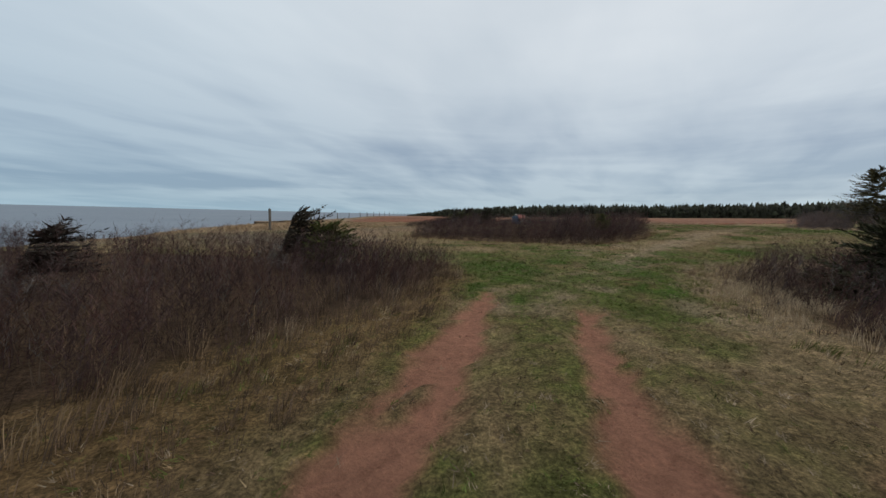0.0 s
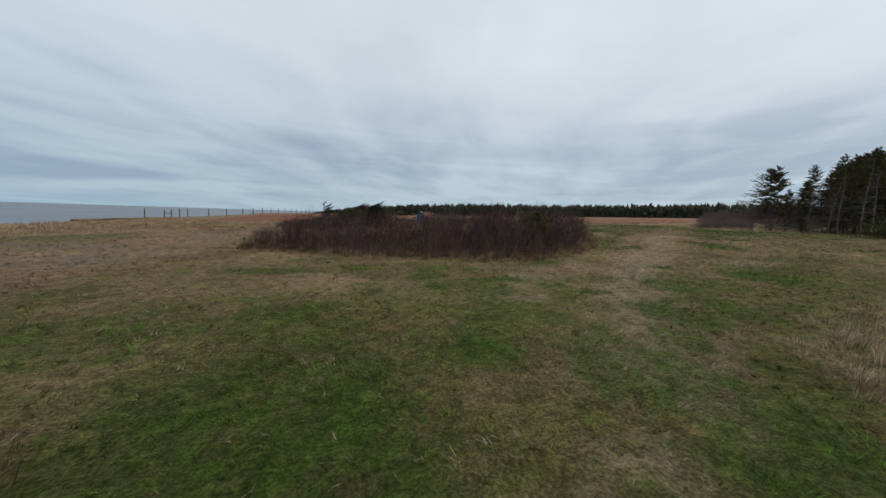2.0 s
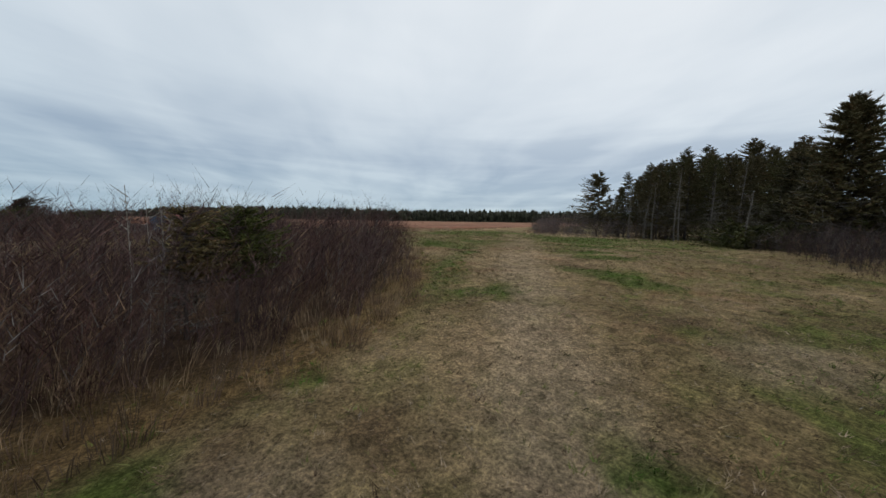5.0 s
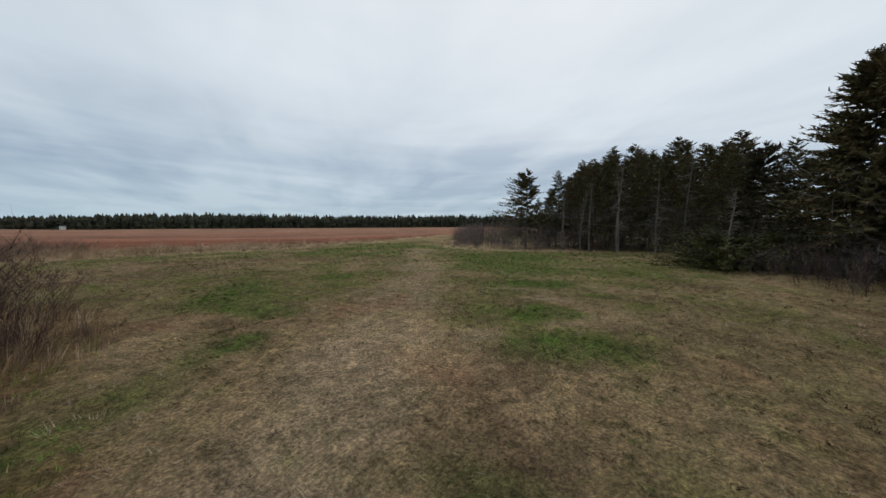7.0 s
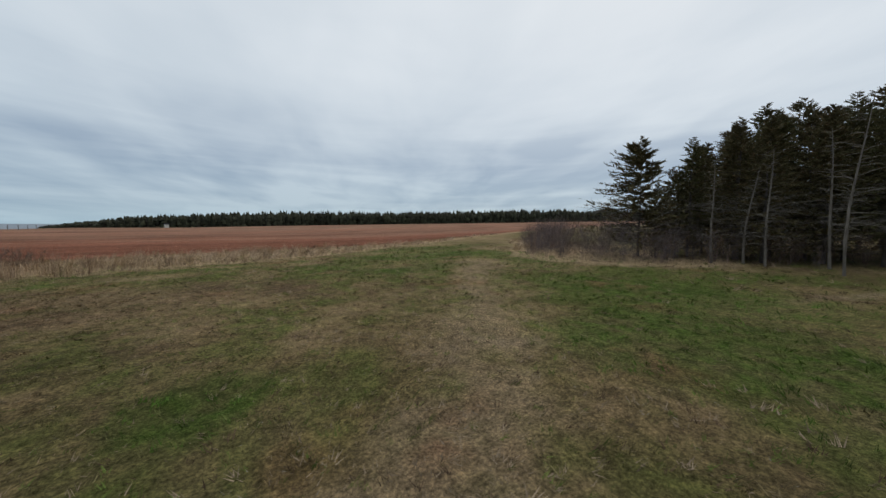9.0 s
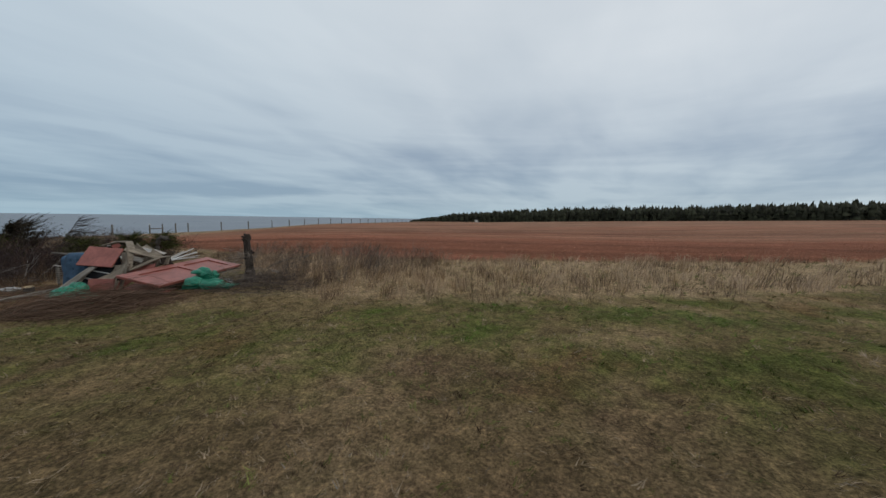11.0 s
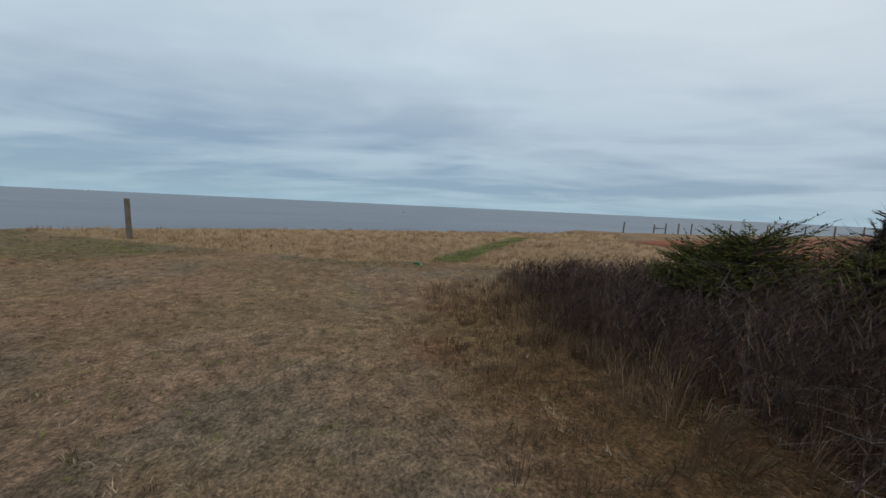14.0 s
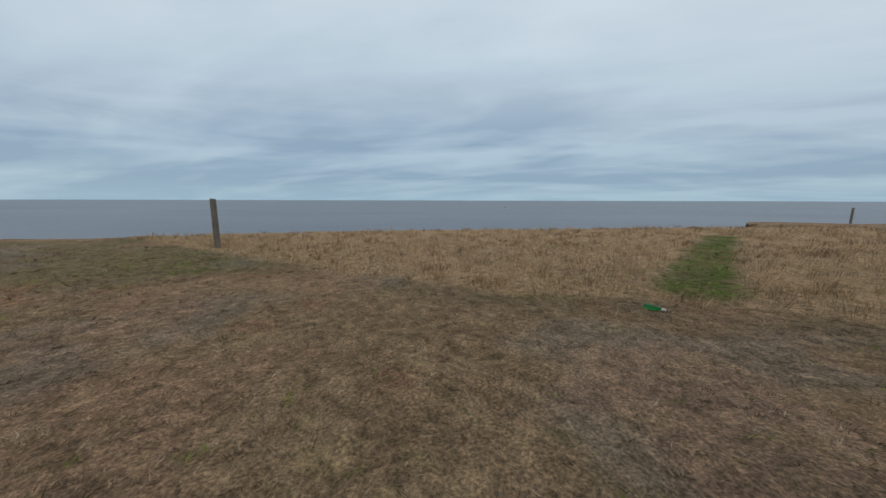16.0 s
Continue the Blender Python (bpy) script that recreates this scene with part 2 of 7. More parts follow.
SPOTS_D = [(21.8, 31.7, 1.6, 1.0, -0.13), (27.0, 32.9, 4.2, 2.2, -0.1), (18.6, 33.3, 1.6, 0.5, -0.13), (25.6, 23.4, 2.2, 3.0, 0.0), (29.4, 29.6, 3.4, 1.5, 0.95), (12.7, 19.5, 2.5, 0.42, 0.76), (-0.9, 11.7, 1.7, 1.0, 0.0), (22.2, 20.6, 1.6, 0.7, -0.5), (8.3, 10.6, 1.4, 0.6, -0.3), (24.0, 29.6, 2.2, 0.9, 0.1), (15.4, 23.6, 1.5, 0.9, 0.9)]
# pale flattened straw: x, y, half length, half width, turn
PALE = [(5.01, 12.46, 0.5, 0.3, -0.26), (0.92, 6.57, 0.24, 0.17, -0.1), (3.28, 6.75, 0.33, 0.26, -0.1), (19.05, 19.17, 0.42, 0.2, -1.1), (19.5, 20.2, 0.5, 0.15, -1.2), (5.17, 13.38, 0.45, 0.2, -0.4), (6.02, 14.14, 0.6, 0.36, -0.4), (7.96, 15.39, 0.45, 0.35, -0.6), (17.56, 20.88, 0.2, 0.2, -0.9), (16.6, 19.03, 0.26, 0.2, -0.9), (12.1, 13.9, 0.75, 0.6, -0.7), (4.16, 5.12, 0.45, 0.9, 0.0), (20.98, 23.69, 0.5, 0.22, -0.8), (29.2, 20.4, 3.3, 0.16, -0.42), (25.1, 20.05, 1.5, 0.16, -0.44), (9.3, 14.5, 0.9, 0.3, 0.75)]
GREEN_WAY = [(-6.8, 36.4), (-8.6, 38.0), (-12, 41.2), (-16, 45.0)]
GREEN_RIM = [(5.2, 29.9), (5.0, 31.2), (5.0, 32.0), (4.2, 32.9), (3.2, 33.6)]
TALL_RIM = [(-15.6, 20.4), (-10.6, 27.6), (-8.7, 30.3), (-7.2, 32.8), (-6.4, 34.9), (-5.4, 37.2), (-3.0, 38.2), (0, 42.5), (2.6, 43.8), (-8, 50.3), (-15, 53), (-22, 60), (-24, 45), (-24, 25), (-18, 18)]


def field_mask(x, y):
    return step(-0.5, 0.5, y - np.interp(x, FIELD_X, FIELD_Y) + 1.1 * (fbm(x * 0.6, y * 0.6, 9) - 0.5)) * step(-20.5, -18.5, x) * step(-1, 1, 320 - y)


def rut_mask(x, y):
    cl = np.interp(y, [-6, 1.6, 2.6, 3.5, 4.6, 6.1], [-1.15, -0.43, -0.17, 0.09, 0.40, 0.86])
    cr = np.interp(y, [-6, 1.7, 2.7, 3.6, 4.9], [0.45, 1.28, 1.50, 1.75, 2.15])
    wob = 0.34 * (fbm(x * 3.1, y * 3.1, 12) - 0.5) + 0.16 * (fbm(x * 11, y * 11, 14, 3) - 0.5)
    wl = np.interp(y, [1.6, 3.5, 4.6, 6.3, 6.7], [0.30, 0.32, 0.22, 0.14, -0.3])
    wr = np.interp(y, [1.6, 2.7, 3.4, 5.0, 5.5], [0.31, 0.24, 0.17, 0.16, -0.3])
    m = np.maximum(step(0.06, -0.05, np.abs(x - cl) - wl + wob), step(0.06, -0.05, np.abs(x - cr) - wr + wob))
    isle = step(1.0, 0.5, np.hypot((x + 0.27 - 0.5 * (y - 2.52)) / 0.13, (y - 2.52) / 0.42) + 0.6 * (fbm(x * 7, y * 7, 15, 2) - 0.5))
    tuft = step(1.0, 0.4, np.hypot((x - 1.2) / 0.16, (y - 2.6) / 0.3) + 0.8 * (fbm(x * 6, y * 6, 16, 2) - 0.5))
    return m * (1 - isle) * (1 - 0.8 * tuft)


def lush_mask(x, y):
    g = np.zeros(np.shape(x))
    w1, w2 = 0.9 * (fbm(x * 1.1, y * 1.1, 21) - 0.5), 0.9 * (fbm(x * 1.1, y * 1.1, 22) - 0.5)
    for cx, cy, a, b in LUSH_A + LUSH_B:
        tilt = 0.5 if cx > 8 else 0.15
        dx, dy = x - cx + w1, y - cy + w2
        dx, dy = dx * math.cos(tilt) + dy * math.sin(tilt), dy * math.cos(tilt) - dx * math.sin(tilt)
        g = np.maximum(g, 0.62 * step(1.45, 0.45, np.hypot(dx / a, dy / b)))
    g = np.maximum(g, 0.66 * step(0.95, 0.3, line_dist(GREEN_WAY, x + w1, y + w2)))
    g = np.maximum(g, 0.58 * step(0.7, 0.15, line_dist(GREEN_RIM, x + w1 * 0.4, y + w2 * 0.4)))
    mid = step(0.62, 0.2, np.abs(x - 0.55 - 0.16 * np.clip(y, -3, 6)) ) * step(7.5, 5.5, y)
    g = np.maximum(g, 0.7 * mid)
    g = np.maximum(g, 0.6 * step(0.5, 0.1, np.abs(x + 0.95 - 0.17 * y)) * step(9, 6, y))
    west = np.maximum(step(9, 2, x) * step(24, 28, y), step(-2, -5, x) * step(11, 15, y))
    base = step(0.40, 0.62, 0.55 * fbm(x * 0.33, y * 0.33, 31) + 0.45 * fbm(x * 1.3, y * 1.3, 33)) * 0.46 + 0.15 + 0.14 * step(13.5, 18, x)
    base = base + 0.52 * step(1.35, 0.5, np.hypot((x - 2.6) / 4.3, (y - 9.0) / 4.4)) + 0.15 * step(1.3, 0.5, np.hypot((x - 27.0) / 7.0, (y - 29.0) / 5.0))
    base = base + 0.2 * step(1.35, 0.5, np.hypot((x - 4.8) / 4.6, (y - 12.6) / 2.0))
    base = base * (1 - 0.6 * step(1.2, 0.2, line_dist(WORN, x, y) + 1.2 * (fbm(x * 0.7, y * 0.7, 35) - 0.5)) * step(3.0, 6.0, x))
    base = base * (1 - 0.85 * west)
    base = base + 0.14 * step(1.3, 0.5, np.hypot((x - 10.8) / 3.2, (y - 32.0) / 1.3)) + 0.34 * step(1.4, 0.4, np.hypot((x + 10.5) / 3.5, (y - 26.0) / 4.0))
    base = base * (1 - 0.6 * step(1.4, 0.5, np.hypot((x - 9.0) / 3.2, (y - 15.4) / 1.7)))
    base = base * (1 - 0.6 * step(1.4, 0.5, np.hypot((x - 15.6) / 4.4, (y - 29.2) / 1.7)))
    east = step(12, 16, x)
    base = base * (1 - 0.12 * east * step(29, 25, y))
    base = base + 0.26 * step(1.3, 0.5, np.hypot((x - 25.0) / 5.5, (y - 23.0) / 5.0)) + 0.12 * step(1.3, 0.5, np.hypot((x - 10.5) / 4.5, (y - 12.6) / 2.2))
    return np.clip(np.maximum(g, base), 0, 1)


def spot_mask(rows, x, y, soft=0.55):
    """Ragged patches given by their middles, half sizes and turns."""
    w1 = 0.36 * (fbm(x * 1.9, y * 1.9, 23) - 0.5) + 0.14 * (fbm(x * 9, y * 9, 25, 2) - 0.5)
    w2 = 0.36 * (fbm(x * 1.9, y * 1.9, 24) - 0.5) + 0.14 * (fbm(x * 9, y * 9, 26, 2) - 0.5)
    g = np.zeros(np.shape(x))
    for cx, cy, a, b, turn in rows:
        dx, dy = x - cx + w1, y - cy + w2
        c, s = math.cos(turn), math.sin(turn)
        g = np.maximum(g, step(1.3, 1.3 - soft, np.hypot((dx * c + dy * s) / a, (dy * c - dx * s) / b)))
    return g


def vivid_mask(x, y):
    wide = spot_mask(SPOTS_D, x, y, 0.95) * (0.6 + 0.5 * fbm(x * 0.9, y * 0.9, 27))
    return np.maximum.reduce([spot_mask(SPOTS_A + SPOTS_B, x, y, 0.6), 0.5 * spot_mask(SPOTS_C, x, y, 0.8), wide, 0.6 * step(0.95, 0.3, line_dist(GREEN_WAY, x, y) + 0.5 * (fbm(x * 1.4, y * 1.4, 28) - 0.5))])


def tall_mask(x, y):
    return step(-0.25, 0.35, depth_in(TALL_RIM, x, y) + 0.7 * (fbm(x * 0.8, y * 0.8, 41) - 0.5)) * (1 - step(0.9, 0.45, line_dist(GREEN_WAY, x, y)))


def fringe_mask(x, y):
    """Long dead grass along the feet of the shrubs and at the field's edge."""
    w = 0.5 * (fbm(x * 1.3, y * 1.3, 51) - 0.5)
    m = step(-0.35, 0.2, depth_in(BANK, x, y) + w + np.interp(y, [3.0, 5.0, 7.0, 8.0], [1.4, 0.9, 0.55, 0.4])) * step(10.4, 9.4, y)
    m = np.maximum(m, step(-1.3, -0.6, depth_in(BANK_EAST, x, y) + w))
    m = np.maximum(m, step(-0.75, -0.3, depth_in(ISLAND, x, y) + w))
    m = np.maximum(m, step(-0.7, 0.0, depth_in(MOUND, x, y) + 1.2 * w + np.interp(x, [0, 2.5], [1.4, 1.2])) * step(5.2, 4.4, x) * step(-4.2, -2.8, x))
    m = np.maximum(m, step(-1.1, -0.5, depth_in(SCRUB, x, y) + w))
    m = np.maximum(m, 0.9 * step(-0.3, 0.3, depth_in(FOOT, x, y) + 1.2 * w))
    s = step(-0.3, 0.4, y - np.interp(x, STRAW_X, STRAW_Y) + 2 * w) * step(5.2, 6.5, x)
    return np.maximum(m, s * step(-6, -4, x)) * (1 - field_mask(x, y))


def shrub_depth(x, y):
    return np.maximum.reduce([depth_in(p, x, y) for p in (BANK, BANK_EAST, ISLAND, MOUND)])


def col(*c):
    return np.array(c, float)


C_DEAD, C_STRAW, C_BROWN = col(0.252, 0.181, 0.096), col(0.410, 0.290, 0.170), col(0.150, 0.095, 0.062)
C_GREEN, C_LUSH, C_SOIL = col(0.138, 0.140, 0.042), col(0.086, 0.122, 0.026), col(0.375, 0.180, 0.118)
C_VIVID, C_LITTER = col(0.064, 0.114, 0.019), col(0.40, 0.30, 0.20)
C_FIELD, C_STUBBLE = col(0.262, 0.108, 0.067), col(0.295, 0.175, 0.118)


def tint(x, y):
    x, y = np.asarray(x, float), np.asarray(y, float)

    def mx(a, b, f):
        return a + (b - a) * f[..., None]
    n1, n2 = fbm(x * 0.5, y * 0.5, 61), fbm(x * 2.3, y * 2.3, 62)
    c = mx(C_DEAD + 0 * x[..., None], C_STRAW, step(0.38, 0.7, n1 * 0.55 + n2 * 0.45))
    c = mx(c, C_BROWN, step(0.52, 0.75, fbm(x * 0.8, y * 0.8, 63)) * 0.6)
    c = mx(c, C_LITTER * 1.02, step(0.85, 0.15, line_dist(WORN, x, y) + 0.9 * (n2 - 0.5)) * (0.75 - 0.35 * step(12, 18, x)))
    west = np.maximum(step(9, 2, x) * step(24, 28, y), step(-2, -5, x) * step(11, 15, y))
    c = mx(c, col(0.325, 0.222, 0.144) * (0.8 + 0.4 * n2)[..., None], west * 0.7)
    rim = depth_in(TALL_RIM, x, y) + 0.6 * (n2 - 0.5)
    c = mx(c, col(0.17, 0.135, 0.088), 0.62 * step(-1.5, -0.35, rim) * step(0.25, -0.1, rim) * west)
    c = mx(c, col(0.185, 0.155, 0.092), 0.6 * step(-6.5, -9.5, x) * step(30, 26, y) * west)
    c = mx(c, col(0.25, 0.205, 0.165), 0.55 * west * step(0.5, 0.62, fbm(x * 0.45, y * 0.45, 76)))
    c = mx(c, col(0.36, 0.225, 0.150), 0.5 * west * step(0.5, 0.64, fbm(x * 0.5, y * 0.5, 77)))
    lush = lush_mask(x, y)
    n3 = fbm(x * 6.5, y * 6.5, 66, 3)
    c = mx(c, C_GREEN, step(0.12, 0.95, lush + 1.0 * (n2 - 0.5) + 0.7 * (n3 - 0.5)) * 0.8)
    c = mx(c, C_LUSH, step(0.5, 1.05, lush + 0.8 * (n2 - 0.5) + 0.5 * (n3 - 0.5)) * 0.58)
    c = mx(c, C_LITTER * 0.85, spot_mask(PALE, x, y, 0.8) * (0.35 + 0.6 * n3))
    c = mx(c, C_VIVID, vivid_mask(x, y) * np.clip(0.25 + 1.0 * n3, 0, 1) * 0.85)
    c = c * (0.62 + 0.76 * n3)[..., None]
    red = step(0.63, 0.75, fbm(x * 0.7, y * 0.7, 64)) * step(0.4, 0.7, n2) * 0.45
    c = mx(c, C_SOIL * 0.8, red)
    c = mx(c, C_STRAW * np.array([1.04, 1.02, 1.06]), tall_mask(x, y) * 0.8)
    c = mx(c, C_DEAD * np.array([0.86, 0.76, 0.68]), fringe_mask(x, y) * step(3.0, 0.5, np.abs(shrub_depth(x, y))) * step(3.8, 3.0, np.where(y < 14, x, 0)) * step(-3.0, -1.5, x + (y < 20) * 9) * 0.8)
    c = mx(c, C_STRAW * 0.95, fringe_mask(x, y) * step(3.4, 4.0, x) * (y < 14) * 0.7)
    c = mx(c, C_STRAW * np.array([1.12, 1.13, 1.2]), fringe_mask(x, y) * step(1.5, 3.0, np.abs(shrub_depth(x, y))) * 0.85)
    c = mx(c, C_SOIL * 0.7, 0.5 * step(1.4, 0.4, np.hypot((x - 0.4) / 0.45, (y - 33.5) / 0.3)))
    c = mx(c, C_BROWN, 0.3 * step(1.35, 0.5, np.hypot((x - 15.4) / 4.6, (y - 29.2) / 1.9)))
    c = mx(c, C_BROWN * np.array([1.0, 0.92, 0.8]), 0.6 * step(1.4, 0.5, np.hypot((x - 7.2) / 1.9, (y - 33.6) / 1.1)))
    bare = np.maximum(step(1.5, 0.5, np.hypot((x - 6.4) / 1.3, (y - 34.7) / 1.2)), 0.7 * step(1.4, 0.6, np.hypot((x - 9.3) / 1.5, (y - 34.5) / 1.1)))
    c = mx(c, C_BROWN * np.array([0.9, 0.74, 0.68]), bare * 0.9)
    c = mx(c, C_SOIL * 0.8, 0.7 * step(1.4, 0.5, np.hypot((x - 9.0) / 0.7, (y - 34.2) / 0.5)))
    c = mx(c, C_BROWN * np.array([0.8, 0.7, 0.66]), 0.75 * step(-0.3, 0.2, depth_in(TANGLE, x, y) + 0.5 * (n2 - 0.5)))
    c = mx(c, C_BROWN * np.array([1.15, 1.1, 0.95]), 0.7 * step(-0.4, 0.4, depth_in(FOOT, x, y) + 1.2 * (n2 - 0.5)))
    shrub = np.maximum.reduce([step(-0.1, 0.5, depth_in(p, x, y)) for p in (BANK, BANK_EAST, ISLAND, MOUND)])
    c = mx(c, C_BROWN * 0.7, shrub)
    c = mx(c, C_SOIL, rut_mask(x, y))
    f = field_mask(x, y)
    band = step(0.35, 0.7, fbm(x * 0.02, y * 0.16, 65)) * step(44, 60, y)
    rows = vn((y + 0.12 * x) * 1.1, x * 0.04, 68) * 0.6 + vn((y + 0.12 * x) * 0.33, x * 0.02, 69) * 0.4
    fc = mx(C_FIELD + 0 * x[..., None], C_STUBBLE, np.clip(band * 0.5 + step(60, 150, y + x * 0.5) * 0.45, 0, 0.9))
    fc = fc * (0.5 + 1.0 * rows)[..., None]
    return mx(c, fc, f)


def ground_z(x, y):
    x, y = np.asarray(x, float), np.asarray(y, float)
    z = lay(x, y)
    near = step(90, 50, np.abs(y - 20)) * step(90, 50, np.abs(x - 10))
    z = z + near * (0.05 * (fbm(x * 0.9, y * 0.9, 71) - 0.5) + 0.055 * (fbm(x * 3.3, y * 3.3, 72, 3) - 0.5))
    z = z - 0.055 * rut_mask(x, y) + 0.05 * tall_mask(x, y) * (fbm(x * 1.8, y * 1.8, 73))
    f = field_mask(x, y)
    z = z + f * near * (0.025 * np.sin((y + 0.12 * x) * 2 * math.pi / 0.92) + 0.06 * (fbm(x * 2.6, y * 2.6, 74) - 0.5))
    return z


# ---- materials ----
def material(name):
    m = bpy.data.materials.new(name)
    m.use_nodes = True
    return m, m.node_tree, m.node_tree.nodes["Principled BSDF"]


def grained(name, c, rough=0.8, scale=20.0, vary=0.35, bump=0.25, dark=None, metal=0.0, stretch=(1, 1, 1), stain=2.0, spec=0.3):
    """A plain worn surface: base colour with grain, broad stains and fine relief."""
    m, t, b = material(name)
    co = t.nodes.new("ShaderNodeTexCoord")
    mp = node(t, "ShaderNodeMapping", {"Scale": stretch})
    wire(t, co, "Object", mp, 0)
    fine = node(t, "ShaderNodeTexNoise", {"Scale": scale, "Detail": 6.0, "Roughness": 0.65})
    wide = node(t, "ShaderNodeTexNoise", {"Scale": stain, "Detail": 4.0, "Roughness": 0.6})
    wire(t, mp, 0, fine, "Vector")
    wire(t, co, "Object", wide, "Vector")
    d = dark or tuple(v * (1 - vary) for v in c)
    l = tuple(min(1, v * (1 + vary * 0.6)) for v in c)
    a = ramp(t, fine.outputs[0], [(0.3, d), (0.7, l)]).outputs[0]
    s = ramp(t, wide.outputs[0], [(0.35, (0.72, 0.70, 0.68)), (0.65, (1.08, 1.08, 1.08))]).outputs[0]
    t.links.new(mixc(t, 1.0, a, s, "MULTIPLY"), b.inputs["Base Color"])
    b.inputs["Roughness"].default_value, b.inputs["Metallic"].default_value = rough, metal
    b.inputs["Specular IOR Level"].default_value = spec
    bp = node(t, "ShaderNodeBump", {"Strength": bump, "Distance": 0.02})
    wire(t, fine, 0, bp, "Height")
    wire(t, bp, 0, b, "Normal")
    return m


def tinted(name, rough=0.75, gain=1.0, spec=0.2):
    """Blades, twigs and needles: each carries its own colour."""
    m, t, b = material(name)
    at = t.nodes.new("ShaderNodeAttribute")
    at.attribute_name = "tint"
    ge = t.nodes.new("ShaderNodeNewGeometry")
    v = ramp(t, ge.outputs["Random Per Island"], [(0.0, (0.7 * gain,) * 3), (1.0, (1.25 * gain,) * 3)]).outputs[0]
    t.links.new(mixc(t, 1.0, at.outputs["Color"], v, "MULTIPLY"), b.inputs["Base Color"])
    b.inputs["Roughness"].default_value = rough
    b.inputs["Specular IOR Level"].default_value = spec
    return m


def ground_material():
    m, t, b = material("turf_and_soil")
    at = t.nodes.new("ShaderNodeAttribute")
    at.attribute_name = "tint"
    co = t.nodes.new("ShaderNodeTexCoord")
    fine = node(t, "ShaderNodeTexNoise", {"Scale": 38.0, "Detail": 8.0, "Roughness": 0.75})
    mid = node(t, "ShaderNodeTexNoise", {"Scale": 7.0, "Detail": 5.0, "Roughness": 0.7, "Distortion": 0.8})
    wide = node(t, "ShaderNodeTexNoise", {"Scale": 0.35, "Detail": 4.0, "Roughness": 0.6})
    for n in (fine, mid, wide):
        wire(t, co, "Object", n, "Vector")
    a = ramp(t, fine.outputs[0], [(0.34, (0.30, 0.29, 0.27)), (0.5, (0.85, 0.85, 0.85)), (0.68, (1.7, 1.65, 1.5))]).outputs[0]
    c = ramp(t, mid.outputs[0], [(0.33, (0.52, 0.54, 0.50)), (0.5, (0.93, 0.93, 0.91)), (0.67, (1.4, 1.36, 1.3))]).outputs[0]
    w = ramp(t, wide.outputs[0], [(0.3, (0.88, 0.90, 0.88)), (0.7, (1.1, 1.08, 1.1))]).outputs[0]
    bare = t.nodes.new("ShaderNodeAttribute")
    bare.attribute_name = "bare"
    a = mixc(t, maths(t, "MULTIPLY", bare.outputs["Fac"], 0.72), a, (1.0, 1.0, 1.0))
    c = mixc(t, maths(t, "MULTIPLY", bare.outputs["Fac"], 0.5), c, (1.0, 1.0, 1.0))
    k = mixc(t, 1.0, at.outputs["Color"], a, "MULTIPLY")
    k = mixc(t, 1.0, mixc(t, 1.0, k, c, "MULTIPLY"), w, "MULTIPLY")
    t.links.new(k, b.inputs["Base Color"])
    b.inputs["Roughness"].default_value = 0.95
    b.inputs["Specular IOR Level"].default_value = 0.04
    h = maths(t, "MULTIPLY_ADD", mid.outputs[0], 0.6, maths(t, "MULTIPLY", fine.outputs[0], 0.5))
    bp = node(t, "ShaderNodeBump", {"Strength": 1.0, "Distance": 0.08})
    t.links.new(h, bp.inputs["Height"])
    wire(t, bp, 0, b, "Normal")
    return m


def sea_material():
    m, t, b = material("grey_sea")
    co = t.nodes.new("ShaderNodeTexCoord")
    mp = node(t, "ShaderNodeMapping", {"Scale": (1.0, 0.45, 1.0), "Rotation": (0, 0, 0.3)})
    wire(t, co, "Object", mp, 0)
    wave = node(t, "ShaderNodeTexNoise", {"Scale": 0.35, "Detail": 7.0, "Roughness": 0.62, "Distortion": 0.4})
    wide = node(t, "ShaderNodeTexNoise", {"Scale": 0.012, "Detail": 5.0, "Roughness": 0.55})
    wire(t, mp, 0, wave, "Vector")
    wire(t, mp, 0, wide, "Vector")
    c = ramp(t, wide.outputs[0], [(0.3, (0.128, 0.152, 0.182)), (0.7, (0.180, 0.205, 0.238))]).outputs[0]
    t.links.new(c, b.inputs["Base Color"])
    b.inputs["Roughness"].default_value = 0.45
    b.inputs["IOR"].default_value = 1.33
    bp = node(t, "ShaderNodeBump", {"Strength": 0.9, "Distance": 0.5})
    wire(t, wave, 0, bp, "Height")
    wire(t, bp, 0, b, "Normal")
    return m


M_GROUND, M_SEA = ground_material(), sea_material()
M_BLADE = tinted("grass_blade", 0.85, spec=0.06)
M_TWIG = tinted("twig_bark", 0.9, spec=0.05)
M_NEEDLE = tinted("conifer_needle", 0.75, spec=0.12)
M_BARK = grained("spruce_bark", (0.11, 0.095, 0.085), 0.9, 30, 0.5, 0.6, stretch=(1, 1, 0.25), spec=0.15)
M_DEADWOOD = grained("weathered_wood", (0.30, 0.265, 0.225), 0.85, 40, 0.45, 0.4, stretch=(1, 1, 0.12), spec=0.2)
M_STEM = grained("grey_dead_stem", (0.20, 0.175, 0.15), 0.9, 40, 0.4, 0.4, stretch=(1, 1, 0.15), spec=0.15)
M_GREYPLANK = grained("grey_plank", (0.19, 0.172, 0.150), 0.85, 34, 0.45, 0.4, stretch=(1, 0.1, 1), spec=0.2)
M_POST = grained("post_wood", (0.19, 0.165, 0.14), 0.9, 45, 0.5, 0.5, stretch=(1, 1, 0.08), spec=0.2)
M_RED = grained("red_paint", (0.31, 0.095, 0.072), 0.42, 26, 0.2, 0.12, stain=3.5, spec=0.4)
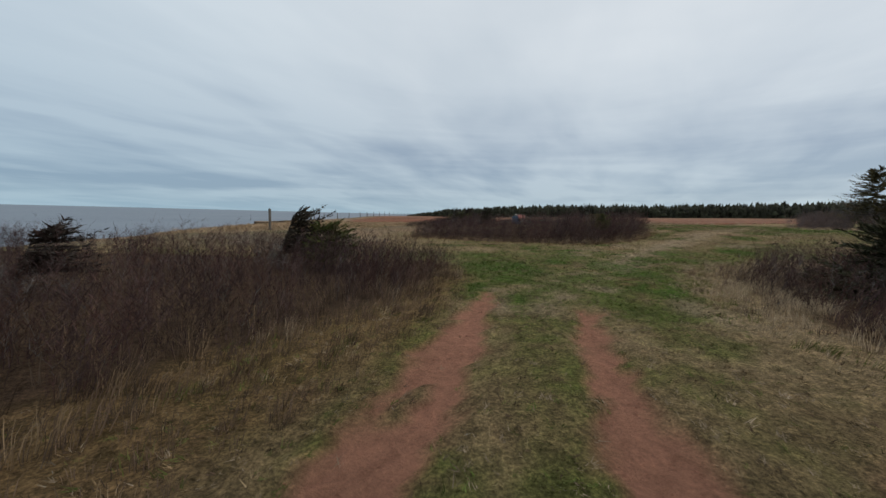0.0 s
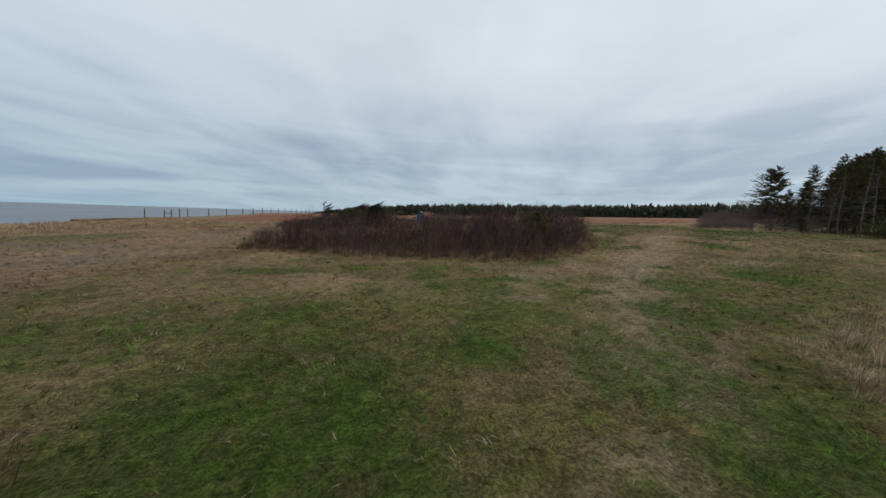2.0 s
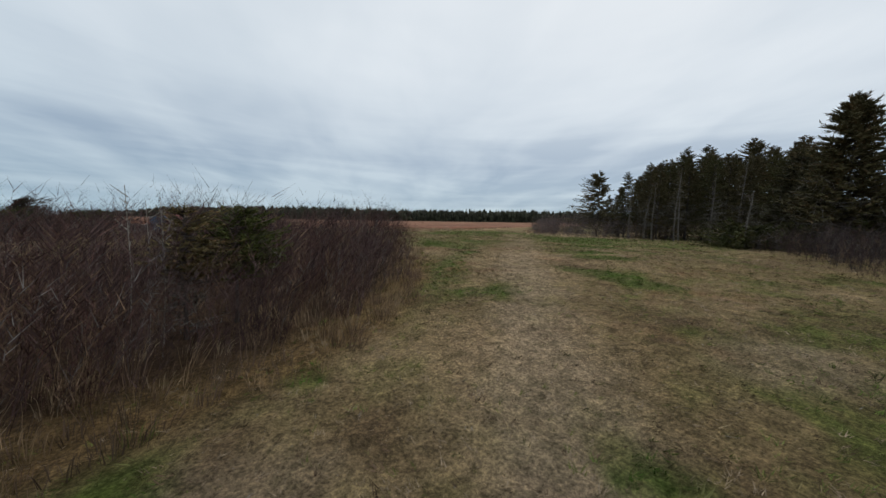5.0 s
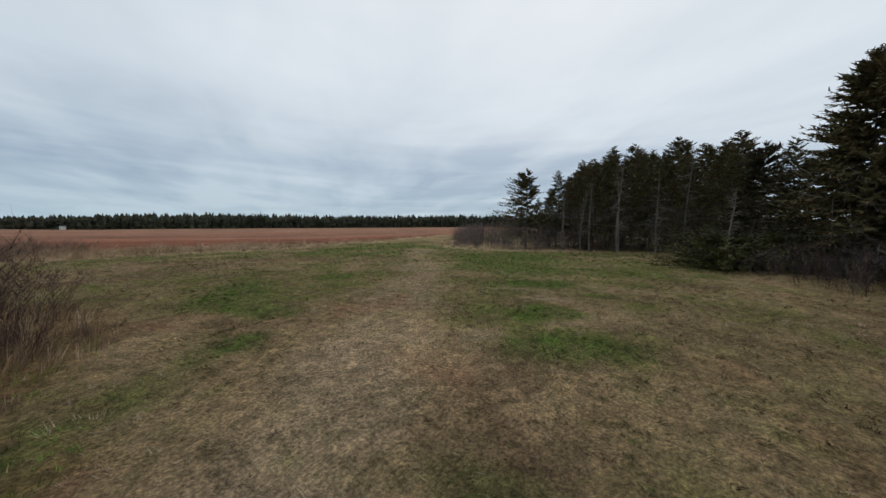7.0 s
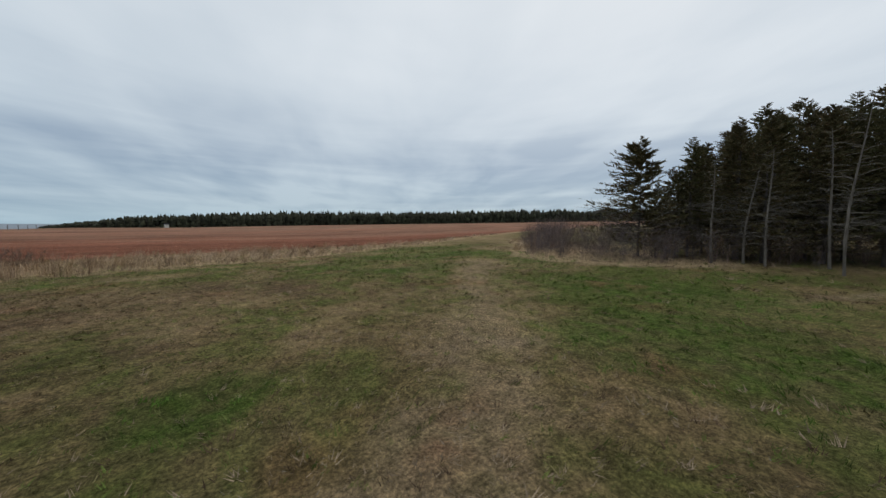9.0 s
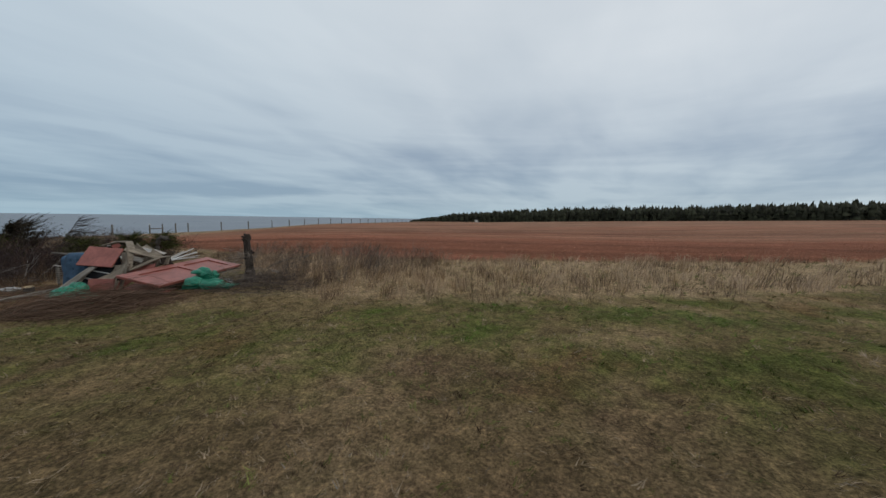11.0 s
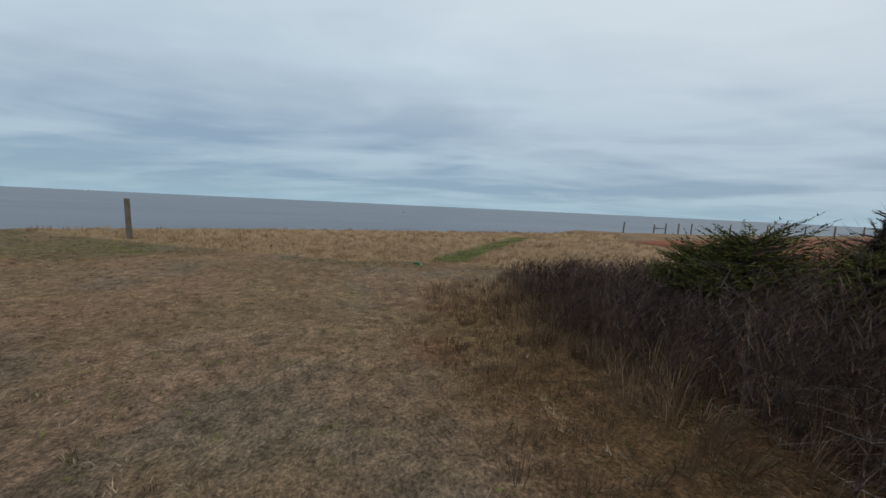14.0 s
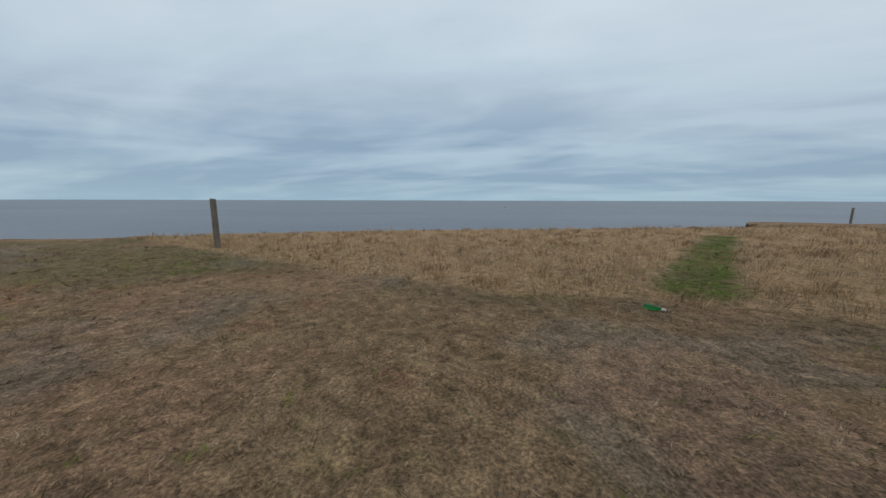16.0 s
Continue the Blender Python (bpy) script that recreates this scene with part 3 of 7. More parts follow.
M_BOARD = grained("grey_board", (0.25, 0.205, 0.155), 0.8, 34, 0.55, 0.4, stretch=(1, 0.12, 1), spec=0.25)
M_PALE = grained("pale_split_wood", (0.46, 0.42, 0.37), 0.75, 40, 0.3, 0.3, stretch=(1, 0.1, 1), spec=0.25)
M_WHITE = grained("white_paint_flaking", (0.62, 0.62, 0.60), 0.6, 30, 0.35, 0.25, spec=0.35)
M_BLUE = grained("blue_plush", (0.068, 0.118, 0.182), 0.9, 60, 0.3, 0.3, stain=5, spec=0.15)
M_HOLLOW = grained("hollow_black", (0.02, 0.022, 0.028), 0.95, 40, 0.4, 0.2, spec=0.1)
M_TARP = grained("green_tarpaulin", (0.013, 0.205, 0.122), 0.36, 30, 0.25, 0.08, stain=4, spec=0.4)
M_DARKWOOD = grained("dark_wet_wood", (0.055, 0.042, 0.034), 0.85, 30, 0.5, 0.6, stretch=(1, 1, 0.3), spec=0.2)
M_CUT = grained("sawn_wood", (0.42, 0.31, 0.19), 0.8, 40, 0.25, 0.2, spec=0.2)
M_RAG = grained("white_plastic_rag", (0.44, 0.43, 0.41), 0.5, 30, 0.3, 0.3)
M_CYAN = grained("blue_plastic", (0.03, 0.19, 0.29), 0.5, 25, 0.35, 0.05, spec=0.4)
M_BROWNTWIG = grained("brown_branch", (0.135, 0.088, 0.062), 0.9, 40, 0.4, 0.4, spec=0.12)


def glass_material(name, c, rough=0.05):
    m, t, b = material(name)
    b.inputs["Base Color"].default_value = (*c, 1)
    b.inputs["Roughness"].default_value = rough
    b.inputs["Transmission Weight"].default_value = 0.85
    b.inputs["IOR"].default_value = 1.5
    return m


M_BOTTLE = glass_material("green_glass", (0.02, 0.30, 0.06), 0.08)
# black for the shade behind the empty sash, and for the far roof
M_GAP_AND_ROOF = grained("dark_gap_and_roof", (0.012, 0.013, 0.015), 0.5, 12, 0.4, 0.03, spec=0.15)


# ---- mesh helpers ----
def mesh_np(name, v, f, mat, tints=None, smooth=False):
    me = bpy.data.meshes.new(name)
    v, f = np.asarray(v, np.float32), np.asarray(f, np.int32)
    me.vertices.add(len(v))
    me.vertices.foreach_set("co", v.ravel())
    me.loops.add(f.size)
    me.loops.foreach_set("vertex_index", f.ravel())
    me.polygons.add(len(f))
    me.polygons.foreach_set("loop_start", np.arange(0, f.size, f.shape[1], dtype=np.int32))
    if smooth:
        me.polygons.foreach_set("use_smooth", np.ones(len(f), bool))
    me.update(calc_edges=True)
    me.validate()
    if tints is not None:
        a = me.attributes.new("tint", "FLOAT_COLOR", "POINT")
        a.data.foreach_set("color", np.concatenate([tints, np.ones((len(tints), 1))], 1).astype(np.float32).ravel())
    me.materials.append(mat)
    return me


def part(name, data, mat=None, parent=None, label=""):
    """Links a bmesh or a mesh as one object, under a thing or a part."""
    if isinstance(data, bmesh.types.BMesh):
        me = bpy.data.meshes.new(name)
        data.normal_update()
        data.to_mesh(me)
        data.free()
        me.materials.append(mat)
    else:
        me = data
    ob = new(name, me)
    if parent is not None:
        ob.parent = parent
    return tagged(ob, label)


def thing(name, x, y, z, label, category, group="", turn=0.0, kind=""):
    ob = new(name)
    ob.matrix_world = pose(x, y, z, 0, 0, turn)
    ob.empty_display_size = 0.2
    return tagged(ob, label, category, group, kind)


def box(bm, size, at=(0, 0, 0), rot=(0, 0, 0), bevel=0.0):
    """A block with softened edges, added to a bmesh."""
    r = bmesh.ops.create_cube(bm, size=1.0)
    vs = r["verts"]
    m = pose(*at, *rot) @ Matrix.Diagonal((*size, 1))
    bmesh.ops.transform(bm, matrix=m, verts=vs)
    if bevel:
        es = list({e for q in vs for e in q.link_edges})
        bmesh.ops.bevel(bm, geom=es, offset=bevel, segments=1, affect="EDGES")
    return bm


def rod(bm, pts, radii, sides=7, rough=0.0, rng=random):
    """A tapered limb along a line of points."""
    rings, up = [], Vector((0.13, 0.29, 0.95))
    for i, p in enumerate(pts):
        a, b = Vector(pts[max(i - 1, 0)]), Vector(pts[min(i + 1, len(pts) - 1)])
        d = (b - a).normalized()
        s = d.cross(up if abs(d.dot(up)) < 0.95 else Vector((1, 0, 0))).normalized()
        q = d.cross(s)
        ring = []
        for k in range(sides):
            w = 2 * math.pi * k / sides
            rr = radii[i] * (1 + rough * (rng.random() - 0.5))
            ring.append(bm.verts.new(Vector(p) + (s * math.cos(w) + q * math.sin(w)) * rr))
        rings.append(ring)
    for r0, r1 in zip(rings, rings[1:]):
        for k in range(sides):
            bm.faces.new((r0[k], r0[(k + 1) % sides], r1[(k + 1) % sides], r1[k]))
    bm.faces.new(rings[0][::-1])
    bm.faces.new(rings[-1])
    return bm


def gz(x, y):
    return float(ground_z(np.array([x]), np.array([y]))[0])


# ---- ground, cliff, sea ----
def stretch(a, b, fine, grow, lo, hi):
    """Even steps from a to b, then growing steps out to lo and hi."""
    s = list(np.arange(a, b + 1e-6, fine))
    d, p = fine, s[-1]
    while p < hi:
        d *= grow
        p += d
        s.append(p)
    d, p = fine, s[0]
    while p > lo:
        d *= grow
        p -= d
        s.insert(0, p)
    return np.array(s)


def build_ground():
    ys = stretch(-4, 46, 0.15, 1.085, -3000, 4500)
    us = np.concatenate([[-30, -8, -1.9, -1.4, -1.0, -0.7, -0.4, -0.25, -0.1, 0.0, 0.12], stretch(0.3, 42, 0.15, 1.085, 0.2, 3500)[1:]])
    drop = np.interp(us, [-30, -8, -1.9, -1.0, -0.4, -0.25, -0.1, 0.0], [-12, -10, -8.2, -4.6, -1.1, -0.75, -0.08, 0.0])
    yy, uu = np.meshgrid(ys, us, indexing="ij")
    xx = cliff(yy) + uu
    rag = 0.35 * (fbm(yy * 1.7, uu * 2, 81) - 0.5) * ((uu < -0.05) & (uu > -5))
    zz = ground_z(np.where(uu < 0, cliff(yy), xx), yy) + drop
    xx = xx + rag
    n, m = xx.shape
    v = np.stack([xx, yy, zz], -1).reshape(-1, 3)
    i = np.arange(n * m).reshape(n, m)
    f = np.stack([i[:-1, :-1], i[:-1, 1:], i[1:, 1:], i[1:, :-1]], -1).reshape(-1, 4)
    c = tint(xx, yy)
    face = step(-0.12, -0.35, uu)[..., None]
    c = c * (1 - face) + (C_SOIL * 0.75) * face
    # shadow under the overhanging turf, painted as a dark band below the edge
    lip_shade = ((uu < -0.06) & (uu > -0.5))[..., None] * 0.8
    c = c * (1 - lip_shade) + C_BROWN * 0.5 * lip_shade
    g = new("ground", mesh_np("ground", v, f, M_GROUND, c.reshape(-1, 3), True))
    at = g.data.attributes.new("bare", "FLOAT", "POINT")
    at.data.foreach_set("value", np.maximum(rut_mask(xx, yy), field_mask(xx, yy) * 0.7).astype(np.float32).ravel())
    tagged(g, "rough turf with green and straw patches, red ruts and a ploughed red field", "ground", kind="structure")


build_ground()
bm = bmesh.new()
bmesh.ops.create_grid(bm, x_segments=24, y_segments=24, size=4700)
water = tagged(part("water", bm, M_SEA), "flat grey-blue sea below the red cliff", "sea", kind="structure")
water.location = (0, 0, -8.0)


# ---- grass ----
def blades(x, y, high, wide, lean, c, rng, segs=1, way=None):
    """Bent blades: one triangle each, or a strip of two pieces."""
    n = len(x)
    z = ground_z(x, y) - 0.004
    a = rng.random(n) * 2 * math.pi
    w = rng.random(n) * 2 * math.pi if way is None else way
    sx, sy = np.cos(a) * wide / 2, np.sin(a) * wide / 2
    lx, ly = np.cos(w) * lean, np.sin(w) * lean
    base = np.stack([x, y, z], -1)
    side = np.stack([sx, sy, 0 * sx], -1)
    if segs == 1:
        tip = base + np.stack([lx, ly, high], -1)
        v = np.stack([base - side, base + side, tip], 1).reshape(-1, 3)
        f = np.arange(3 * n).reshape(-1, 3)
        k = 3
    else:
        mid = base + np.stack([lx * 0.35, ly * 0.35, high * 0.65], -1)
        tip = base + np.stack([lx, ly, high], -1)
        v = np.stack([base - side, base + side, mid - side * 0.7, mid + side * 0.7, tip], 1).reshape(-1, 3)
        o = np.arange(n)[:, None] * 5
        f = np.concatenate([o + q for q in ([0, 1, 3], [0, 3, 2], [2, 3, 4])], 0)
        k = 5
    return v, f, np.repeat(c, k, 0)


def sprinkle(rng, box4, per_m2, keep):
    x0, y0, x1, y1 = box4
    n = int((x1 - x0) * (y1 - y0) * per_m2)
    x, y = x0 + rng.random(n) * (x1 - x0), y0 + rng.random(n) * (y1 - y0)
    k = rng.random(n) < keep(x, y)
    return x[k], y[k]


def open_turf(x, y):
    return (1 - rut_mask(x, y) * 0.96) * (1 - field_mask(x, y)) * (shrub_depth(x, y) < 0.2) * (x > cliff(y) + 0.1)


def comb(x, y, seed):
    """The way in which the mat lies, alike for neighbours."""
    return 14 * fbm(x * 0.55, y * 0.55, seed, 3)


def choose(rng, n, rows):
    """One of several colours for each clump, by weight."""
    p = np.array([r[0] for r in rows])
    i = rng.choice(len(rows), n, p=p / p.sum())
    return np.array([r[1] for r in rows])[i]


def build_turf():
    rng = np.random.default_rng(5)

    def keep(x, y):
        d = line_dist(ROUND, x, y)
        return open_turf(x, y) * np.interp(d, [0, 2.2, 4, 7, 12, 20], [1, 0.9, 0.5, 0.22, 0.09, 0.035])
    cx, cy = sprinkle(rng, (-14, -3, 34, 44), 120, keep)
    m, k = len(cx), 7
    n = m * k
    lm = np.clip(0.8 * lush_mask(cx, cy) + 0.9 * vivid_mask(cx, cy), 0, 1)
    size = np.repeat(np.interp(line_dist(ROUND, cx, cy), [0, 3, 8, 16], [1, 1.15, 1.6, 2.4]) * (0.5 + 0.6 * rng.random(m)), k)
    ct = tint(cx, cy)
    # a tuft is dead straw, brown or green as a whole
    pick = rng.random(m) + 0.35 * (fbm(cx * 2.6, cy * 2.6, 68, 2) - 0.5)
    straw = (pick < 0.30 * (1 - 0.75 * lm))[:, None]
    green = (pick > 1 - 0.10 - 0.55 * lm)[:, None]
    brown = ((pick > 0.40) & (pick < 0.56))[:, None]
    ct = np.where(straw, C_LITTER * 0.88, np.where(green, C_GREEN * (1 - lm[:, None]) + C_VIVID * 1.15 * lm[:, None], np.where(brown, C_BROWN * 0.62, ct)))
    ct = ct * (0.45 + 1.0 * rng.random((m, 1))) * (0.4 + 1.2 * fbm(cx * 3.6, cy * 3.6, 67, 2))[:, None]
    ct = np.minimum(ct, C_LITTER * 0.9)
    c = np.repeat(ct, k, 0) * (0.85 + 0.3 * rng.random((n, 1)))
    r = 0.034 * size * np.sqrt(rng.random(n))
    w = rng.random(n) * 6.283
    x, y = np.repeat(cx, k) + r * np.cos(w), np.repeat(cy, k) + r * np.sin(w)
    lush = np.repeat(lm, k)
    high = (0.010 + 0.030 * rng.random(n) + 0.03 * lush * rng.random(n)) * size
    lean = (0.02 + 0.07 * rng.random(n)) * size
    wide = (0.005 + 0.005 * rng.random(n)) * size
    way = np.repeat(comb(cx, cy, 94) + rng.normal(size=m) * 0.8, k) + rng.normal(size=n) * 0.5
    v, f, t = blades(x, y, high, wide, lean, c, rng, way=way)
    ob = new("turf_grass", mesh_np("turf_grass", v, f, M_BLADE, t))
    tagged(ob, "short matted turf of green and dead straw-coloured tufts", "grass", kind="stuff")


def build_litter():
    """Broken dead stems lying flat in the mat."""
    rng = np.random.default_rng(8)

    def keep(x, y):
        d = line_dist(ROUND, x, y)
        lie = step(0.42, 0.62, fbm(x * 1.7, y * 1.7, 96)) * 0.75 + 0.25
        return open_turf(x, y) * np.interp(d, [0, 2.5, 5, 9], [1, 0.8, 0.3, 0]) * lie * (1 - 0.8 * vivid_mask(x, y)) * (1 - 0.5 * step(11, 6, y))
    x, y = sprinkle(rng, (-9, -2, 26, 37), 190, keep)
    n = len(x)
    c = choose(rng, n, [(5, C_LITTER * 0.95), (3, C_STRAW * 0.85), (2, C_BROWN * 0.7), (1, col(0.36, 0.32, 0.27))]) * (0.6 + 0.5 * rng.random((n, 1)))
    v, f, t = blades(x, y, 0.010 + 0.014 * rng.random(n), 0.004 + 0.005 * rng.random(n), 0.025 + 0.06 * rng.random(n) ** 2, c, rng, way=comb(x, y, 94) + rng.normal(size=n) * 1.2)
    ob = new("grass_litter", mesh_np("grass_litter", v, f, M_BLADE, t))
    tagged(ob, "pale broken dead stems lying flat in the turf", "grass", kind="stuff")


def tussocks(name, rng, cx, cy, k, high, radius, wide, c, label, splay=0.6, wind=0.25):
    """Clumps of long blades that spread from their middles."""
    m = len(cx)
    n = m * k
    a, r = rng.random(n) * 6.283, np.sqrt(rng.random(n))
    rad = np.repeat(radius, k)
    x, y = np.repeat(cx, k) + np.cos(a) * r * rad, np.repeat(cy, k) + np.sin(a) * r * rad
    h = np.repeat(high, k) * (0.45 + 0.65 * rng.random(n))
    fall = np.repeat(comb(cx, cy, 97), k)
    lx = np.cos(a) * r * splay + np.cos(fall) * 0.45 + wind + rng.normal(size=n) * 0.22
    ly = np.sin(a) * r * splay + np.sin(fall) * 0.45 + rng.normal(size=n) * 0.22
    lean, way = np.hypot(lx, ly) * h * 0.8, np.arctan2(ly, lx)
    col_ = np.repeat(c, k, 0) * (0.72 + 0.56 * rng.random((n, 1)))
    v, f, t = blades(x, y, h, np.repeat(wide, k) * (0.7 + 0.6 * rng.random(n)), lean, col_, rng, 2, way)
    ob = new(name, mesh_np(name, v, f, M_BLADE, t))
    tagged(ob, label, "grass", kind="stuff")


def build_tall():
    rng = np.random.default_rng(6)
    tan, rust, pale, dark = col(0.30, 0.205, 0.118), col(0.178, 0.118, 0.078), col(0.43, 0.32, 0.205), col(0.105, 0.072, 0.050)

    def spread(x, y):
        return np.interp(line_dist(ROUND, x, y), [0, 3, 5, 9, 16, 40], [1, 0.85, 0.55, 0.3, 0.13, 0.05])

    def gross(x, y):
        return np.interp(line_dist(ROUND, x, y), [0, 4, 9, 16, 40], [1, 1.2, 1.8, 2.6, 4.2])

    def low(x, y):
        return (1 - rut_mask(x, y)) * (x > cliff(y) + 0.05)
    # along the feet of the shrubs
    x, y = sprinkle(rng, (-16, -3, 42, 42), 34, lambda x, y: fringe_mask(x, y) * (shrub_depth(x, y) > -2.2) * (shrub_depth(x, y) < 0.9) * low(x, y) * spread(x, y))
    m = len(x)
    d = shrub_depth(x, y)
    bank = step(-1.3, 0.3, d)
    east = step(3.4, 4.0, x) * (y < 14)
    c = choose(rng, m, [(3, tan), (3.6, rust), (1.0, pale), (2.4, dark)]) * (0.7 + 0.6 * fbm(x * 1.5, y * 1.5, 92))[:, None]
    c = np.where((((depth_in(MOUND, x, y) > -1.6) | (depth_in(FOOT, x, y) > -0.2)) & (x > -2.6) & (rng.random(m) < 0.72))[:, None], np.where((rng.random(m) < 0.5)[:, None], dark, rust) * (0.75 + 0.5 * rng.random((m, 1))), c)
    c = np.where((east > 0.5)[:, None] & (rng.random(m) < 0.6)[:, None], pale * (0.75 + 0.4 * rng.random((m, 1))), c)
    c = np.where(((rng.random(m) < 0.22) & (d < -0.5) & (y < 26))[:, None], C_GREEN * (0.7 + 0.5 * rng.random((m, 1))), c)
    high = (0.09 + 0.10 * rng.random(m) + (0.07 + 0.24 * rng.random(m)) * bank) * (0.55 + 0.9 * fbm(x * 2.2, y * 2.2, 91)) * (1 - 0.4 * east)
    high = high * np.where(depth_in(ISLAND, x, y) > -1.5, 0.72, 1.0)
    start = (y < 10.5) & (x < 3)
    high = high * np.where(start, 0.72, 1.0)
    c = np.where((start & (rng.random(m) < 0.62))[:, None], np.where((rng.random(m) < 0.5)[:, None], dark, rust) * (0.8 + 0.5 * rng.random((m, 1))), c)
    g = gross(x, y)
    tussocks("tall_grass", rng, x, y, 20, high, 0.07 + 0.05 * rng.random(m), 0.0045 * g, c, "tawny dead grass in clumps along the feet of the shrubs")
    # the open strip above the cliff
    x, y = sprinkle(rng, (-24, 16, 4, 60), 26, lambda x, y: tall_mask(x, y) * low(x, y) * (shrub_depth(x, y) < 0) * spread(x, y))
    m = len(x)
    g = gross(x, y)
    c = choose(rng, m, [(5, C_STRAW * np.array([0.98, 0.98, 1.02])), (3, tan * 1.05), (1, rust * 1.1), (1, pale)]) * (0.7 + 0.6 * fbm(x * 1.1, y * 1.1, 93))[:, None]
    tussocks("tall_grass", rng, x, y, 16, (0.12 + 0.13 * rng.random(m)) * (0.5 + 1.0 * fbm(x * 1.6, y * 1.6, 98)), (0.08 + 0.06 * rng.random(m)) * g ** 0.5, 0.005 * g, c, "long dry straw-coloured grass above the cliff", 0.9)
    # the strip beside the field
    x, y = sprinkle(rng, (5, 32, 46, 52), 30, lambda x, y: fringe_mask(x, y) * (shrub_depth(x, y) < -1.5) * low(x, y) * spread(x, y))
    m = len(x)
    g = gross(x, y)
    c = choose(rng, m, [(5, pale * np.array([1.02, 1.0, 1.06])), (3, tan * 1.1), (1.2, rust), (0.8, dark * 1.4)]) * (0.65 + 0.7 * fbm(x * 1.2, y * 1.2, 99))[:, None]
    tussocks("tall_grass", rng, x, y, 16, (0.14 + 0.24 * rng.random(m)) * (0.45 + 1.1 * fbm(x * 1.0, y * 1.0, 90)), (0.07 + 0.05 * rng.random(m)) * g ** 0.5, 0.0045 * g, c, "pale dead grass standing beside the ploughed field", 0.5)


def build_clods():
    rng = np.random.default_rng(7)
    x, y = sprinkle(rng, (-14, 39, 40, 62), 7, lambda x, y: field_mask(x, y) * np.interp(y, [40, 48, 62], [1, 0.5, 0.2]))
    x2, y2 = sprinkle(rng, (-1.6, -1, 2.6, 6.6), 40, lambda x, y: rut_mask(x, y))
    x, y = np.concatenate([x, x2]), np.concatenate([y, y2])
    n = len(x)
    s = np.concatenate([0.012 + 0.04 * rng.random(n - len(x2)) ** 2, 0.004 + 0.014 * rng.random(len(x2)) ** 2])
    base = np.array([[1, 0, 0], [-1, 0, 0], [0, 1, 0], [0, -1, 0], [0, 0, 0.7], [0, 0, -0.6]], float)
    tri = np.array([[0, 2, 4], [2, 1, 4], [1, 3, 4], [3, 0, 4], [2, 0, 5], [1, 2, 5], [3, 1, 5], [0, 3, 5]])
    a = rng.random(n) * 6.28
    v = base[None] * s[:, None, None] * (0.7 + 0.6 * rng.random((n, 6, 1)))
    r = np.stack([v[..., 0] * np.cos(a)[:, None] - v[..., 1] * np.sin(a)[:, None], v[..., 0] * np.sin(a)[:, None] + v[..., 1] * np.cos(a)[:, None], v[..., 2]], -1)
    r = r + np.stack([x, y, ground_z(x, y)], -1)[:, None]
    f = (tri[None] + (np.arange(n) * 6)[:, None, None]).reshape(-1, 3)
    c = np.repeat(np.where(rng.random((n, 1)) < 0.5, C_FIELD, C_SOIL) * (0.9 + 0.4 * rng.random((n, 1))), 6, 0)
    c[-6 * len(x2):] = C_SOIL * 0.95
    me = mesh_np("soil_clods", r.reshape(-1, 3), f, M_GROUND, c)
    at = me.attributes.new("bare", "FLOAT", "POINT")
    at.data.foreach_set("value", np.ones(len(c), np.float32))
    ob = new("soil_clods", me)
    tagged(ob, "crumbs and clods of red soil on field and ruts", "soil", kind="stuff")


# ---- shrubs ----
def ribbons(p, q, w0, w1, rng):
    """Thin flat pieces from p to q, each turned its own way."""
    d = q - p
    r = rng.normal(size=p.shape)
    s = np.cross(d, r)
    s /= np.linalg.norm(s, axis=1, keepdims=True) + 1e-9
    v = np.stack([p - s * w0[:, None], p + s * w0[:, None], q + s * w1[:, None], q - s * w1[:, None]], 1)
    return v


